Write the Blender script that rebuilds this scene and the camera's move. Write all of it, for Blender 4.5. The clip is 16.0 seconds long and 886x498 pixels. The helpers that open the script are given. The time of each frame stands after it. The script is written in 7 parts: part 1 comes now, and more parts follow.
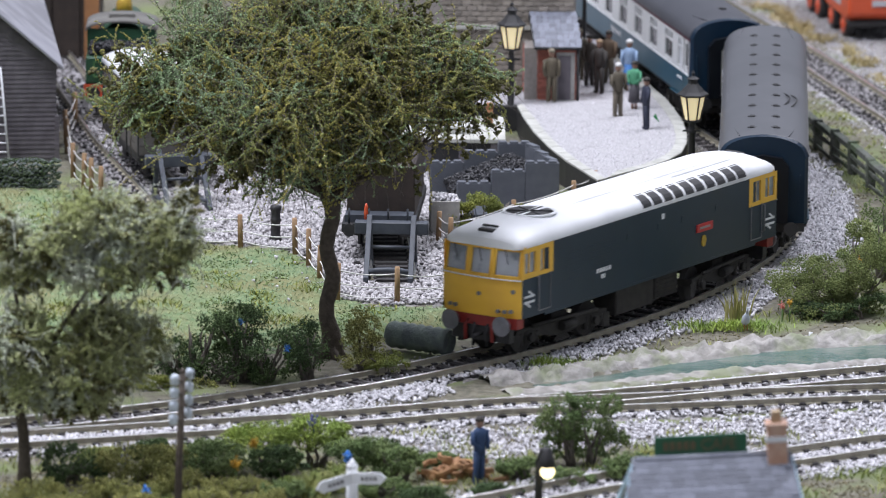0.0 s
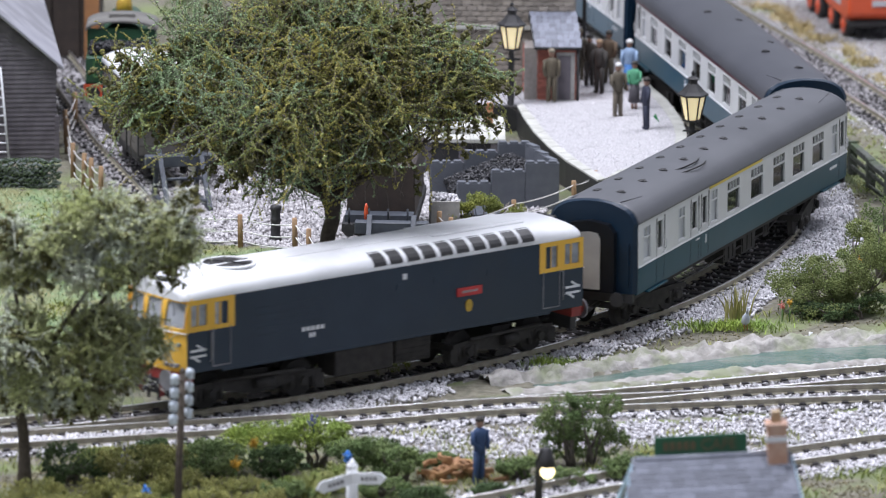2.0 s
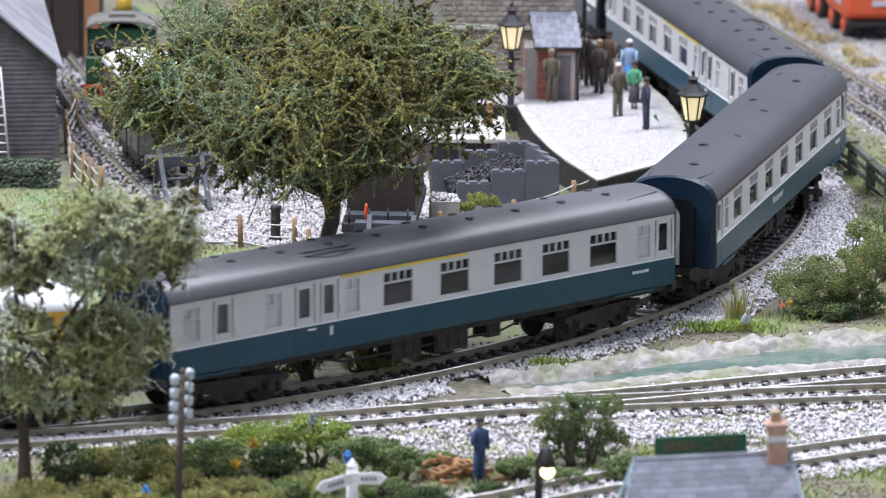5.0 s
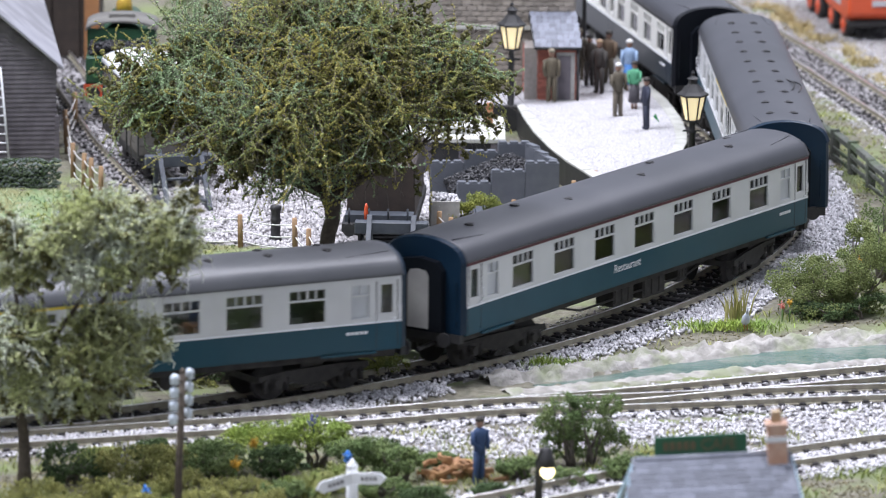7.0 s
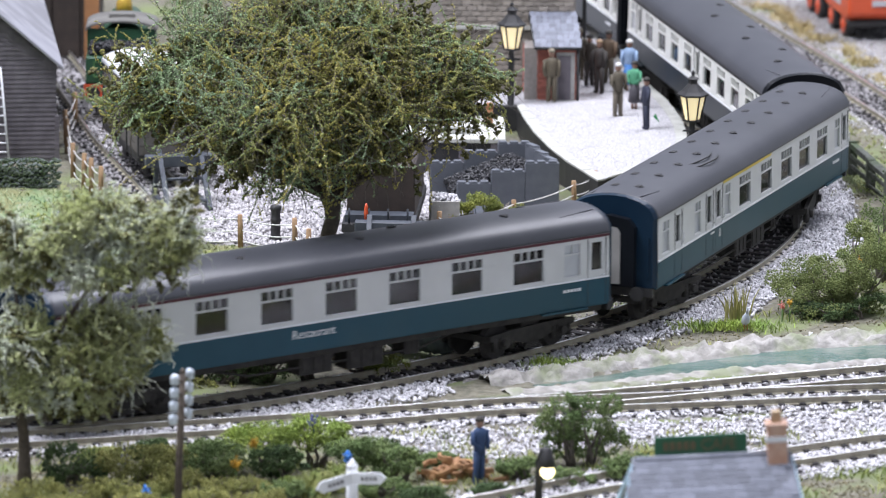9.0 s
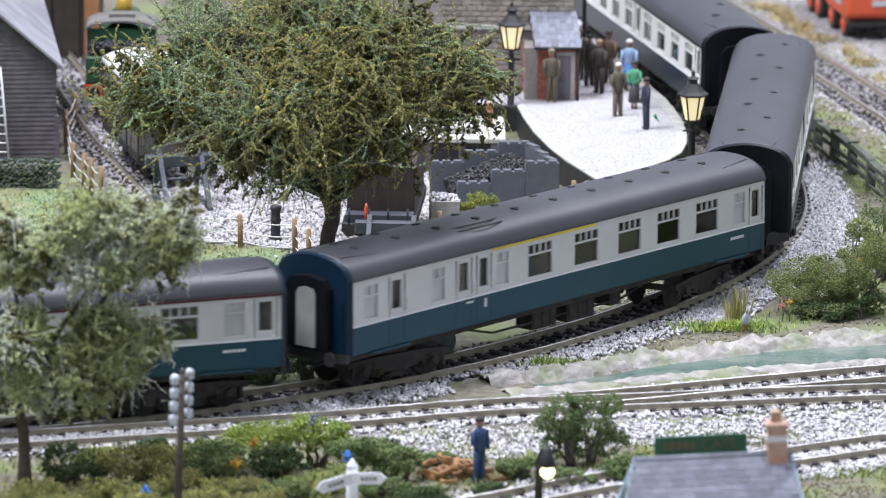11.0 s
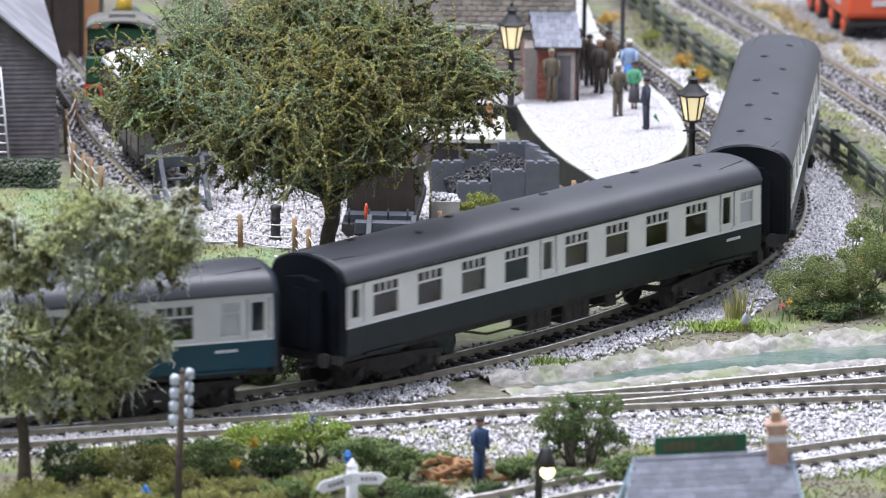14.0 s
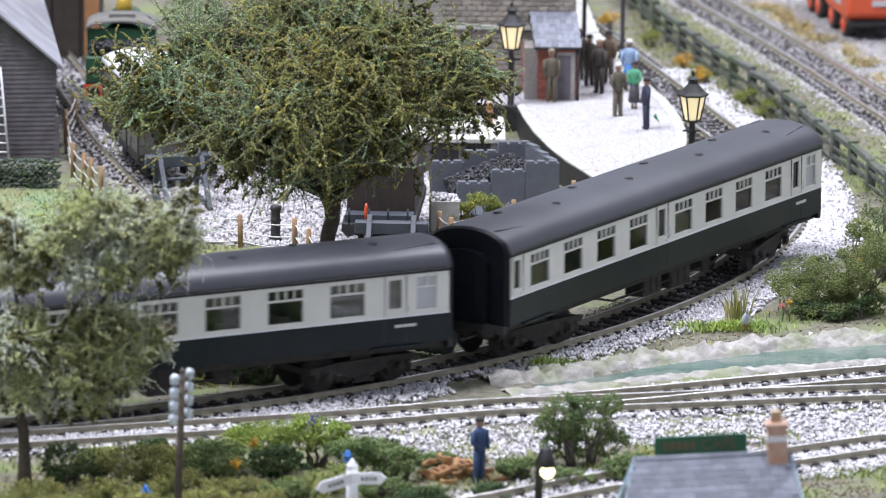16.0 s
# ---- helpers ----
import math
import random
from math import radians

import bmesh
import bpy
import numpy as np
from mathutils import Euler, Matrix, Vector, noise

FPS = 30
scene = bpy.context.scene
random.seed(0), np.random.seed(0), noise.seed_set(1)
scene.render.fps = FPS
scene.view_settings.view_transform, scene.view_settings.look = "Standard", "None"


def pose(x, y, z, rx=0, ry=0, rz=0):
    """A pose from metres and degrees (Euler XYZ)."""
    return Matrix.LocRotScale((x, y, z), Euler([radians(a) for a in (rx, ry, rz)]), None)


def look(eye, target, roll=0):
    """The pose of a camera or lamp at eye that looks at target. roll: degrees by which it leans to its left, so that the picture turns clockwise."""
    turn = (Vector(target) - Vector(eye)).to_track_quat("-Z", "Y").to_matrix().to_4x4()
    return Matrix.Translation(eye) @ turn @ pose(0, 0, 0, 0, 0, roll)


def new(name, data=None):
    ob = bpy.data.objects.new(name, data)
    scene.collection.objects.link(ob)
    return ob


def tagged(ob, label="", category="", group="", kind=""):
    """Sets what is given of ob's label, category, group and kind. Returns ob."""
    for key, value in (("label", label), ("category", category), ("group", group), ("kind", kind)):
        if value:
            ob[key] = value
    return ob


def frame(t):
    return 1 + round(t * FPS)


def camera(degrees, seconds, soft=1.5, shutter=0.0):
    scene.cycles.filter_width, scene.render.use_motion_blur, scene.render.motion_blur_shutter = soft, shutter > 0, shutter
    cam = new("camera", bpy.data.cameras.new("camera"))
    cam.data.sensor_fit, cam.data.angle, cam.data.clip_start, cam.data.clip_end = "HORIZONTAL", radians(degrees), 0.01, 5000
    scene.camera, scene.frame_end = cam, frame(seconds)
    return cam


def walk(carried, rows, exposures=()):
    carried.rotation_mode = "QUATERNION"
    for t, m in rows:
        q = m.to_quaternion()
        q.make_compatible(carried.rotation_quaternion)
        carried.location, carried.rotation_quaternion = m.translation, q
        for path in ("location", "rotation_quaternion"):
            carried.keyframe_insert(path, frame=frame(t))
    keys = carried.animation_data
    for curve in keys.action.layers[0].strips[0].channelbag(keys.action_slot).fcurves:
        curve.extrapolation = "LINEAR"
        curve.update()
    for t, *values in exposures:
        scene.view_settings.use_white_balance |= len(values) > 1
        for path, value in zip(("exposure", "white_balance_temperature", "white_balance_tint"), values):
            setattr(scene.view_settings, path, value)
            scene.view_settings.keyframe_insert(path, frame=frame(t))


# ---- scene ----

# A model railway at 1:76. Sizes in the code are millimetres unless said otherwise; MM turns them into metres.
MM = 0.001
cam = camera(8.105, 16.0, soft=1.0, shutter=0.5)
EYE = Vector((0.0, -2.5212, 0.53586))
VIEW = Vector((0.0, 0.97815, -0.2079))
walk(cam, [(0.0, look(EYE, EYE + VIEW, 0.602)), (16.0, look(EYE, EYE + VIEW, 0.602))], exposures=[(0.0, -0.28), (1.5, -0.2), (2.5, -0.08), (4.0, 0.04), (7.0, 0.14), (16.0, 0.14)])
cam.data.dof.use_dof = True
cam.data.dof.focus_distance = 2.50
cam.data.dof.aperture_fstop = 30.0

# ---- light: an exhibition hall, soft white light from the ceiling ----
world = bpy.data.worlds.new("hall_light")
scene.world = world
world.use_nodes = True
world.node_tree.nodes["Background"].inputs[0].default_value = (0.87, 0.93, 1.12, 1)
world.node_tree.nodes["Background"].inputs[1].default_value = 0.52


def ceiling_lamp(x, y, z, size, power, colour):
    data = bpy.data.lights.new("ceiling_lamp", "AREA")
    data.shape, data.size, data.energy, data.color = "SQUARE", size, power, colour
    ob = new("ceiling_lamp", data)
    ob.matrix_world = look((x, y, z), (x * 0.2, 0, 0))


ceiling_lamp(-1.1, -0.5, 2.6, 1.1, 114, (0.96, 0.97, 1.09))
ceiling_lamp(1.0, 1.2, 2.8, 1.4, 84, (0.96, 0.97, 1.09))


# ---- materials ----
def mat(name, a, b=None, rough=0.7, metal=0.0, scale=400.0, bump=0.0, bscale=None, spec=0.5, island=0.0, detail=4.0, c=None, cscale=60.0):
    """Two colours mixed by noise (scale in 1/m), a third by a coarser noise, a shade per loose piece, and a fine relief."""
    m = bpy.data.materials.new(name)
    m.use_nodes = True
    nt = m.node_tree
    n, l = nt.nodes, nt.links
    p = n["Principled BSDF"]
    p.inputs["Roughness"].default_value = rough
    p.inputs["Metallic"].default_value = metal
    p.inputs["Specular IOR Level"].default_value = spec
    co = n.new("ShaderNodeTexCoord")
    b = b or tuple(v * 0.8 for v in a)
    tex = n.new("ShaderNodeTexNoise")
    tex.inputs["Scale"].default_value, tex.inputs["Detail"].default_value = scale, detail
    l.new(co.outputs["Object"], tex.inputs["Vector"])
    ramp = n.new("ShaderNodeMapRange")
    ramp.inputs[1].default_value, ramp.inputs[2].default_value = 0.35, 0.65
    l.new(tex.outputs["Fac"], ramp.inputs[0])
    mix = n.new("ShaderNodeMix")
    mix.data_type = "RGBA"
    mix.inputs[6].default_value, mix.inputs[7].default_value = (*a, 1), (*b, 1)
    l.new(ramp.outputs[0], mix.inputs[0])
    out = mix.outputs[2]
    if c:
        big = n.new("ShaderNodeTexNoise")
        big.inputs["Scale"].default_value, big.inputs["Detail"].default_value = cscale, 5
        l.new(co.outputs["Object"], big.inputs["Vector"])
        br = n.new("ShaderNodeMapRange")
        br.inputs[1].default_value, br.inputs[2].default_value = 0.48, 0.62
        l.new(big.outputs["Fac"], br.inputs[0])
        mc = n.new("ShaderNodeMix")
        mc.data_type = "RGBA"
        mc.inputs[7].default_value = (*c, 1)
        l.new(br.outputs[0], mc.inputs[0])
        l.new(out, mc.inputs[6])
        out = mc.outputs[2]
    if island:
        geo = n.new("ShaderNodeNewGeometry")
        hsv = n.new("ShaderNodeHueSaturation")
        vr = n.new("ShaderNodeMapRange")
        vr.inputs[3].default_value, vr.inputs[4].default_value = 1 - island, 1 + island
        l.new(geo.outputs["Random Per Island"], vr.inputs[0])
        l.new(vr.outputs[0], hsv.inputs["Value"])
        l.new(out, hsv.inputs["Color"])
        out = hsv.outputs[0]
    l.new(out, p.inputs["Base Color"])
    if bump:
        bt = n.new("ShaderNodeTexNoise")
        bt.inputs["Scale"].default_value, bt.inputs["Detail"].default_value = bscale or scale * 2, 6
        l.new(co.outputs["Object"], bt.inputs["Vector"])
        bn = n.new("ShaderNodeBump")
        bn.inputs["Strength"].default_value, bn.inputs["Distance"].default_value = bump, 0.0006
        l.new(bt.outputs["Fac"], bn.inputs["Height"])
        l.new(bn.outputs[0], p.inputs["Normal"])
    return m


def glass_mat(name, tint=(0.75, 0.8, 0.8), gloss=0.16):
    m = bpy.data.materials.new(name)
    m.use_nodes = True
    n, l = m.node_tree.nodes, m.node_tree.links
    n.remove(n["Principled BSDF"])
    tr, gl, mx, fr = n.new("ShaderNodeBsdfTransparent"), n.new("ShaderNodeBsdfGlossy"), n.new("ShaderNodeMixShader"), n.new("ShaderNodeFresnel")
    tr.inputs[0].default_value = (*tint, 1)
    gl.inputs["Roughness"].default_value = 0.05
    fr.inputs[0].default_value = 1.62 + gloss
    l.new(fr.outputs[0], mx.inputs[0])
    l.new(tr.outputs[0], mx.inputs[1])
    l.new(gl.outputs[0], mx.inputs[2])
    l.new(mx.outputs[0], n["Material Output"].inputs[0])
    return m


def glow_mat(name, colour, strength):
    m = bpy.data.materials.new(name)
    m.use_nodes = True
    p = m.node_tree.nodes["Principled BSDF"]
    p.inputs["Base Color"].default_value = (*colour, 1)
    p.inputs["Emission Color"].default_value = (*colour, 1)
    p.inputs["Emission Strength"].default_value = strength
    return m


M_GRASS = mat("static_grass", (0.13, 0.20, 0.09), (0.21, 0.25, 0.12), 0.95, scale=250, bump=0.8, bscale=900, c=(0.20, 0.20, 0.09), cscale=45)
M_EARTH = mat("scenic_earth", (0.11, 0.105, 0.075), (0.20, 0.185, 0.14), 0.95, scale=350, bump=0.8, bscale=1200, c=(0.17, 0.20, 0.09), cscale=30)
M_CHIP = mat("white_stone_chippings", (0.70, 0.685, 0.71), (0.46, 0.45, 0.47), 0.85, scale=700, island=0.22)
M_CHIPY = mat("greyish_yard_chippings", (0.56, 0.54, 0.55), (0.34, 0.325, 0.33), 0.9, scale=700, island=0.28)
M_CHIPD = mat("dusty_stone_chippings", (0.34, 0.32, 0.31), (0.18, 0.17, 0.16), 0.9, scale=700, island=0.35)
M_BED = mat("ballast_bed", (0.36, 0.345, 0.335), (0.17, 0.16, 0.155), 0.95, scale=600, bump=1.0, bscale=1500)
M_SLEEPER = mat("black_plastic_sleeper", (0.035, 0.033, 0.035), (0.06, 0.055, 0.055), 0.6, scale=900)
M_RAILSIDE = mat("weathered_rail_side", (0.42, 0.39, 0.30), (0.31, 0.28, 0.21), 0.6, metal=0.1, scale=300)
M_RAILTOP = mat("polished_rail_head", (0.90, 0.89, 0.87), (0.78, 0.77, 0.74), 0.32, metal=1.0, scale=300)
M_NAVY = mat("navy_blue_loco_paint", (0.010, 0.025, 0.045), (0.013, 0.030, 0.052), 0.36, scale=80, spec=0.4, c=(0.016, 0.029, 0.045), cscale=18)
M_YELLOW = mat("warning_yellow_paint", (0.80, 0.47, 0.05), (0.74, 0.42, 0.05), 0.4, scale=120)
M_WHITEROOF = mat("white_roof_paint", (0.80, 0.81, 0.82), (0.74, 0.75, 0.76), 0.45, scale=60, c=(0.46, 0.46, 0.47), cscale=14)
M_BLACK = mat("black_plastic", (0.018, 0.018, 0.02), (0.03, 0.029, 0.029), 0.55, scale=300)
M_UNDER = mat("dusty_black_underframe", (0.018, 0.017, 0.016), (0.036, 0.033, 0.030), 0.7, spec=0.35, scale=300)
M_REDBUF = mat("red_bufferbeam_paint", (0.30, 0.032, 0.026), (0.20, 0.028, 0.024), 0.5, scale=200)
M_STEEL = mat("dull_steel", (0.25, 0.25, 0.27), (0.18, 0.18, 0.2), 0.4, metal=0.6, scale=200)
M_PLATE = mat("red_nameplate", (0.5, 0.03, 0.03), (0.42, 0.03, 0.03), 0.4, scale=200)
M_GOLD = mat("gilt_crest", (0.55, 0.38, 0.05), (0.45, 0.28, 0.04), 0.4, metal=0.3, scale=500)
M_WHITE = mat("white_marking", (0.75, 0.76, 0.78), (0.68, 0.7, 0.72), 0.5, scale=200)
M_BLUE = mat("rail_blue_paint", (0.008, 0.055, 0.085), (0.010, 0.062, 0.094), 0.36, spec=0.3, scale=90, c=(0.02, 0.066, 0.09), cscale=16)
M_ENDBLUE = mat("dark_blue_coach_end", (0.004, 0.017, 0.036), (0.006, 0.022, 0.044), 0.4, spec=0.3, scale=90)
M_GREY = mat("pale_grey_paint", (0.57, 0.58, 0.58), (0.53, 0.54, 0.54), 0.4, scale=90)
M_CREAM = mat("off_white_paint", (0.70, 0.70, 0.66), (0.65, 0.65, 0.61), 0.4, scale=90)
M_DARKGREEN = mat("blackish_green_paint", (0.006, 0.012, 0.016), (0.009, 0.017, 0.021), 0.36, spec=0.3, scale=90)
M_BLACKEND = mat("black_coach_end", (0.004, 0.005, 0.008), (0.006, 0.008, 0.011), 0.45, spec=0.2, scale=90)
M_ROOF = mat("dark_grey_roof_paint", (0.043, 0.045, 0.054), (0.054, 0.056, 0.065), 0.42, scale=40, c=(0.036, 0.038, 0.044), cscale=11)
M_ROOFB = mat("mid_grey_roof_paint", (0.075, 0.078, 0.085), (0.088, 0.09, 0.098), 0.40, scale=40, c=(0.06, 0.062, 0.068), cscale=11)
M_STRIPEY = mat("yellow_cantrail_stripe", (0.75, 0.58, 0.08), None, 0.45, scale=90)
M_STRIPER = mat("maroon_cantrail_stripe", (0.085, 0.014, 0.026), None, 0.45, scale=90)
M_BEIGE = mat("beige_gangway_door", (0.33, 0.325, 0.31), (0.27, 0.265, 0.255), 0.6, scale=90)
M_SEAT = mat("brown_interior_plastic", (0.62, 0.55, 0.50), (0.46, 0.39, 0.35), 0.7, scale=90)
M_GLASS = glass_mat("window_glass")
# opaque loco glazing: pale reflection and bright cab inside are put into its colour
M_GLEAM = mat("painted_gleam_glazing", (0.27, 0.30, 0.33), (0.40, 0.42, 0.45), 0.12, scale=90, c=(0.17, 0.19, 0.21), cscale=120)
M_FROST = mat("frosted_window", (0.50, 0.52, 0.54), (0.45, 0.47, 0.5), 0.3, scale=150)
M_PLATFORM = mat("white_platform_surface", (0.50, 0.49, 0.50), (0.34, 0.33, 0.34), 0.9, scale=900, bump=0.8, bscale=1400)
M_COPING = mat("pale_stone_coping", (0.50, 0.50, 0.46), (0.40, 0.40, 0.36), 0.8, scale=150, bump=0.3)


# ---- mesh tools (millimetres) ----
def box(bm, x0, x1, y0, y1, z0, z1, mi=0, m=None):
    v = [bm.verts.new((m @ Vector(c)) if m else c) for c in ((x0, y0, z0), (x1, y0, z0), (x1, y1, z0), (x0, y1, z0), (x0, y0, z1), (x1, y0, z1), (x1, y1, z1), (x0, y1, z1))]
    for f in ((0, 3, 2, 1), (4, 5, 6, 7), (0, 1, 5, 4), (1, 2, 6, 5), (2, 3, 7, 6), (3, 0, 4, 7)):
        bm.faces.new([v[i] for i in f]).material_index = mi


def tube(bm, pts, radii, n=8, mi=0, caps=True, smooth=True):
    """A round bar along pts."""
    pts = [Vector(p) for p in pts]
    rings = []
    for i, p in enumerate(pts):
        d = (pts[min(i + 1, len(pts) - 1)] - pts[max(i - 1, 0)]).normalized()
        s = d.cross(Vector((0.31, 0.17, 0.93)) if abs(d.z) < 0.9 else Vector((1, 0, 0))).normalized()
        u = d.cross(s)
        r = radii[i] if hasattr(radii, "__len__") else radii
        rings.append([bm.verts.new(p + (s * math.cos(k * 2 * math.pi / n) + u * math.sin(k * 2 * math.pi / n)) * r) for k in range(n)])
    for a, b in zip(rings, rings[1:]):
        for k in range(n):
            f = bm.faces.new((a[k], a[(k + 1) % n], b[(k + 1) % n], b[k]))
            f.smooth, f.material_index = smooth, mi
    if caps:
        bm.faces.new(rings[0][::-1]).material_index = mi
        bm.faces.new(rings[-1]).material_index = mi


def prism(bm, poly, z0, z1, mi=0, top=None):
    a = [bm.verts.new((x, y, z0)) for x, y in poly]
    b = [bm.verts.new((x, y, z1)) for x, y in poly]
    k = len(poly)
    for i in range(k):
        bm.faces.new((a[i], a[(i + 1) % k], b[(i + 1) % k], b[i])).material_index = mi
    bm.faces.new(a[::-1]).material_index = mi
    bm.faces.new(b).material_index = mi if top is None else top


def loft(bm, rings, mi=0, closed=True, caps=True, smooth=False):
    rs = [[bm.verts.new(p) for p in r] for r in rings]
    k = len(rs[0])
    for a, b in zip(rs, rs[1:]):
        for i in range(k if closed else k - 1):
            f = bm.faces.new((a[i], a[(i + 1) % k], b[(i + 1) % k], b[i]))
            f.material_index, f.smooth = mi, smooth
    if caps and closed:
        bm.faces.new(rs[0][::-1]).material_index = mi
        bm.faces.new(rs[-1]).material_index = mi
    return rs


def lathe(bm, prof, n=12, mi=0, at=(0, 0, 0), smooth=True):
    """Turned about the upright axis: prof holds (radius, height)."""
    rs = [[bm.verts.new((at[0] + max(r, 0.01) * math.cos(k * 2 * math.pi / n), at[1] + max(r, 0.01) * math.sin(k * 2 * math.pi / n), at[2] + z)) for k in range(n)] for r, z in prof]
    for a, b in zip(rs, rs[1:]):
        for k in range(n):
            f = bm.faces.new((a[k], a[(k + 1) % n], b[(k + 1) % n], b[k]))
            f.material_index, f.smooth = mi, smooth
    bm.faces.new(rs[0][::-1]).material_index = mi
    bm.faces.new(rs[-1]).material_index = mi


def mesh_of(name, bm, mats, bevel=0.0):
    bmesh.ops.recalc_face_normals(bm, faces=bm.faces[:])
    if bevel:
        bmesh.ops.bevel(bm, geom=[e for e in bm.edges if e.calc_face_angle(0) > 0.6], offset=bevel, segments=1, affect="EDGES")
    bmesh.ops.scale(bm, vec=(MM, MM, MM), verts=bm.verts[:])
    me = bpy.data.meshes.new(name)
    bm.to_mesh(me)
    bm.free()
    for m in (mats if isinstance(mats, (list, tuple)) else [mats]):
        me.materials.append(m)
    return me


def part(name, bm, mats, parent=None, label="", bevel=0.0):
    ob = new(name, mesh_of(name, bm, mats, bevel))
    if parent:
        ob.parent = parent
    return tagged(ob, label)


def thing(name, x, y, z, rz, label, category, group="", kind=""):
    """An empty at the base of a thing with parts."""
    ob = new(name)
    ob.matrix_world = pose(x * MM, y * MM, z * MM, 0, 0, rz)
    return tagged(ob, label, category, group, kind)


def raw_mesh(name, verts, tris, m):
    """A mesh from number arrays, in millimetres."""
    me = bpy.data.meshes.new(name)
    me.vertices.add(len(verts))
    me.vertices.foreach_set("co", (np.asarray(verts, np.float32) * MM).ravel())
    tris = np.asarray(tris, np.int32)
    me.loops.add(tris.size)
    me.loops.foreach_set("vertex_index", tris.ravel())
    me.polygons.add(len(tris))
    me.polygons.foreach_set("loop_start", np.arange(0, tris.size, 3, dtype=np.int32))
    me.update(calc_edges=True)
    me.validate()
    me.materials.append(m)
    return me


RNG = np.random.default_rng(5)


def turns(n):
    q = RNG.normal(size=(n, 4))
    q /= np.linalg.norm(q, axis=1)[:, None]
    w, x, y, z = q.T
    return np.stack([np.stack([1 - 2 * (y * y + z * z), 2 * (x * y - z * w), 2 * (x * z + y * w)], -1), np.stack([2 * (x * y + z * w), 1 - 2 * (x * x + z * z), 2 * (y * z - x * w)], -1), np.stack([2 * (x * z - y * w), 2 * (y * z + x * w), 1 - 2 * (x * x + y * y)], -1)], 1)


def chips(name, pts, lo, hi, m, squash=0.7):
    """Angular crumbs, one at each point."""
    pts = np.asarray(pts, float)
    n = len(pts)
    base = np.array([(1, 0, 0), (-0.5, 0.87, 0), (-0.5, -0.87, 0), (0, 0, 1), (0, 0, -1)], float)
    v = base[None] * RNG.uniform(0.65, 1.2, (n, 5, 1)) + RNG.uniform(-0.25, 0.25, (n, 5, 3))
    v = np.einsum("nij,nkj->nki", turns(n), v * np.array([1.0, 0.8, squash])) * RNG.uniform(lo, hi, (n, 1, 1)) * 0.5
    tri = np.array([(0, 1, 3), (1, 2, 3), (2, 0, 3), (1, 0, 4), (2, 1, 4), (0, 2, 4)])
    return raw_mesh(name, (v + pts[:, None]).reshape(-1, 3), (tri[None] + 5 * np.arange(n)[:, None, None]).reshape(-1, 3), m)


def blades(name, pts, lo, hi, m, lean=0.6, width=0.35):
    """Short fibres standing on the points."""
    pts = np.asarray(pts, float)
    n = len(pts)
    h = RNG.uniform(lo, hi, (n, 1))
    a = RNG.uniform(0, 2 * np.pi, n)
    side = np.stack([np.cos(a), np.sin(a), 0 * a], 1) * width * 0.5
    d = np.stack([RNG.normal(0, lean, n), RNG.normal(0, lean, n), np.ones(n)], 1)
    d /= np.linalg.norm(d, axis=1)[:, None]
    mid = pts + d * h * 0.55
    tip = pts + d * h + np.stack([d[:, 0], d[:, 1], -0.3 * np.ones(n)], 1) * h * 0.35
    v = np.stack([pts - side, pts + side, mid - side * 0.8, mid + side * 0.8, tip], 1)
    tri = np.array([(0, 1, 3), (0, 3, 2), (2, 3, 4)])
    return raw_mesh(name, v.reshape(-1, 3), (tri[None] + 5 * np.arange(n)[:, None, None]).reshape(-1, 3), m)


def strands(name, pts, lo, hi, m, r=0.35, droop=0.5, seg=5, curl=0.9, out=None, nodes=None):
    """Curled three-sided threads that start at the points; nodes gathers the places along them."""
    pts = np.asarray(pts, float)
    n = len(pts)
    d = RNG.normal(size=(n, 3))
    if out is not None:
        d = d * 0.7 + out
    d /= np.linalg.norm(d, axis=1)[:, None]
    step = RNG.uniform(lo, hi, (n, 1)) / seg
    rings, p = [], pts.copy()
    for i in range(seg + 1):
        a = np.cross(d, np.array([0.3, 0.2, 0.93]))
        a /= np.linalg.norm(a, axis=1)[:, None] + 1e-9
        b = np.cross(d, a)
        rr = r * (1 - 0.75 * i / seg) * RNG.uniform(0.7, 1.3, (n, 1))
        rings.append(np.stack([p + rr * (a * math.cos(k * 2.094) + b * math.sin(k * 2.094)) for k in range(3)], 1))
        d = d + RNG.normal(0, curl * 0.5, (n, 3)) + np.array([0, 0, -droop / seg * 2])
        d /= np.linalg.norm(d, axis=1)[:, None]
        p = p + d * step
        if nodes is not None:
            nodes.append(p.copy())
    v = np.concatenate(rings, 1)
    tri = []
    for i in range(seg):
        for k in range(3):
            q = (k + 1) % 3
            tri += [(3 * i + k, 3 * i + q, 3 * i + 3 + q), (3 * i + k, 3 * i + 3 + q, 3 * i + 3 + k)]
    tri = np.array(tri)
    return raw_mesh(name, v.reshape(-1, 3), (tri[None] + 3 * (seg + 1) * np.arange(n)[:, None, None]).reshape(-1, 3), m)


def lumps(blobs, k, lo=0.28, hi=0.5):
    """Smaller ellipsoids set on and in larger ones, for an uneven outline."""
    out = []
    for x, y, z, a, b, c in blobs:
        for _ in range(k):
            d = RNG.normal(size=3)
            d /= np.linalg.norm(d)
            s = RNG.uniform(lo, hi)
            r = RNG.uniform(0.55, 0.95)
            out.append((x + d[0] * a * r, y + d[1] * b * r, z + d[2] * c * r, a * s, b * s, c * s * 0.85))
    return out


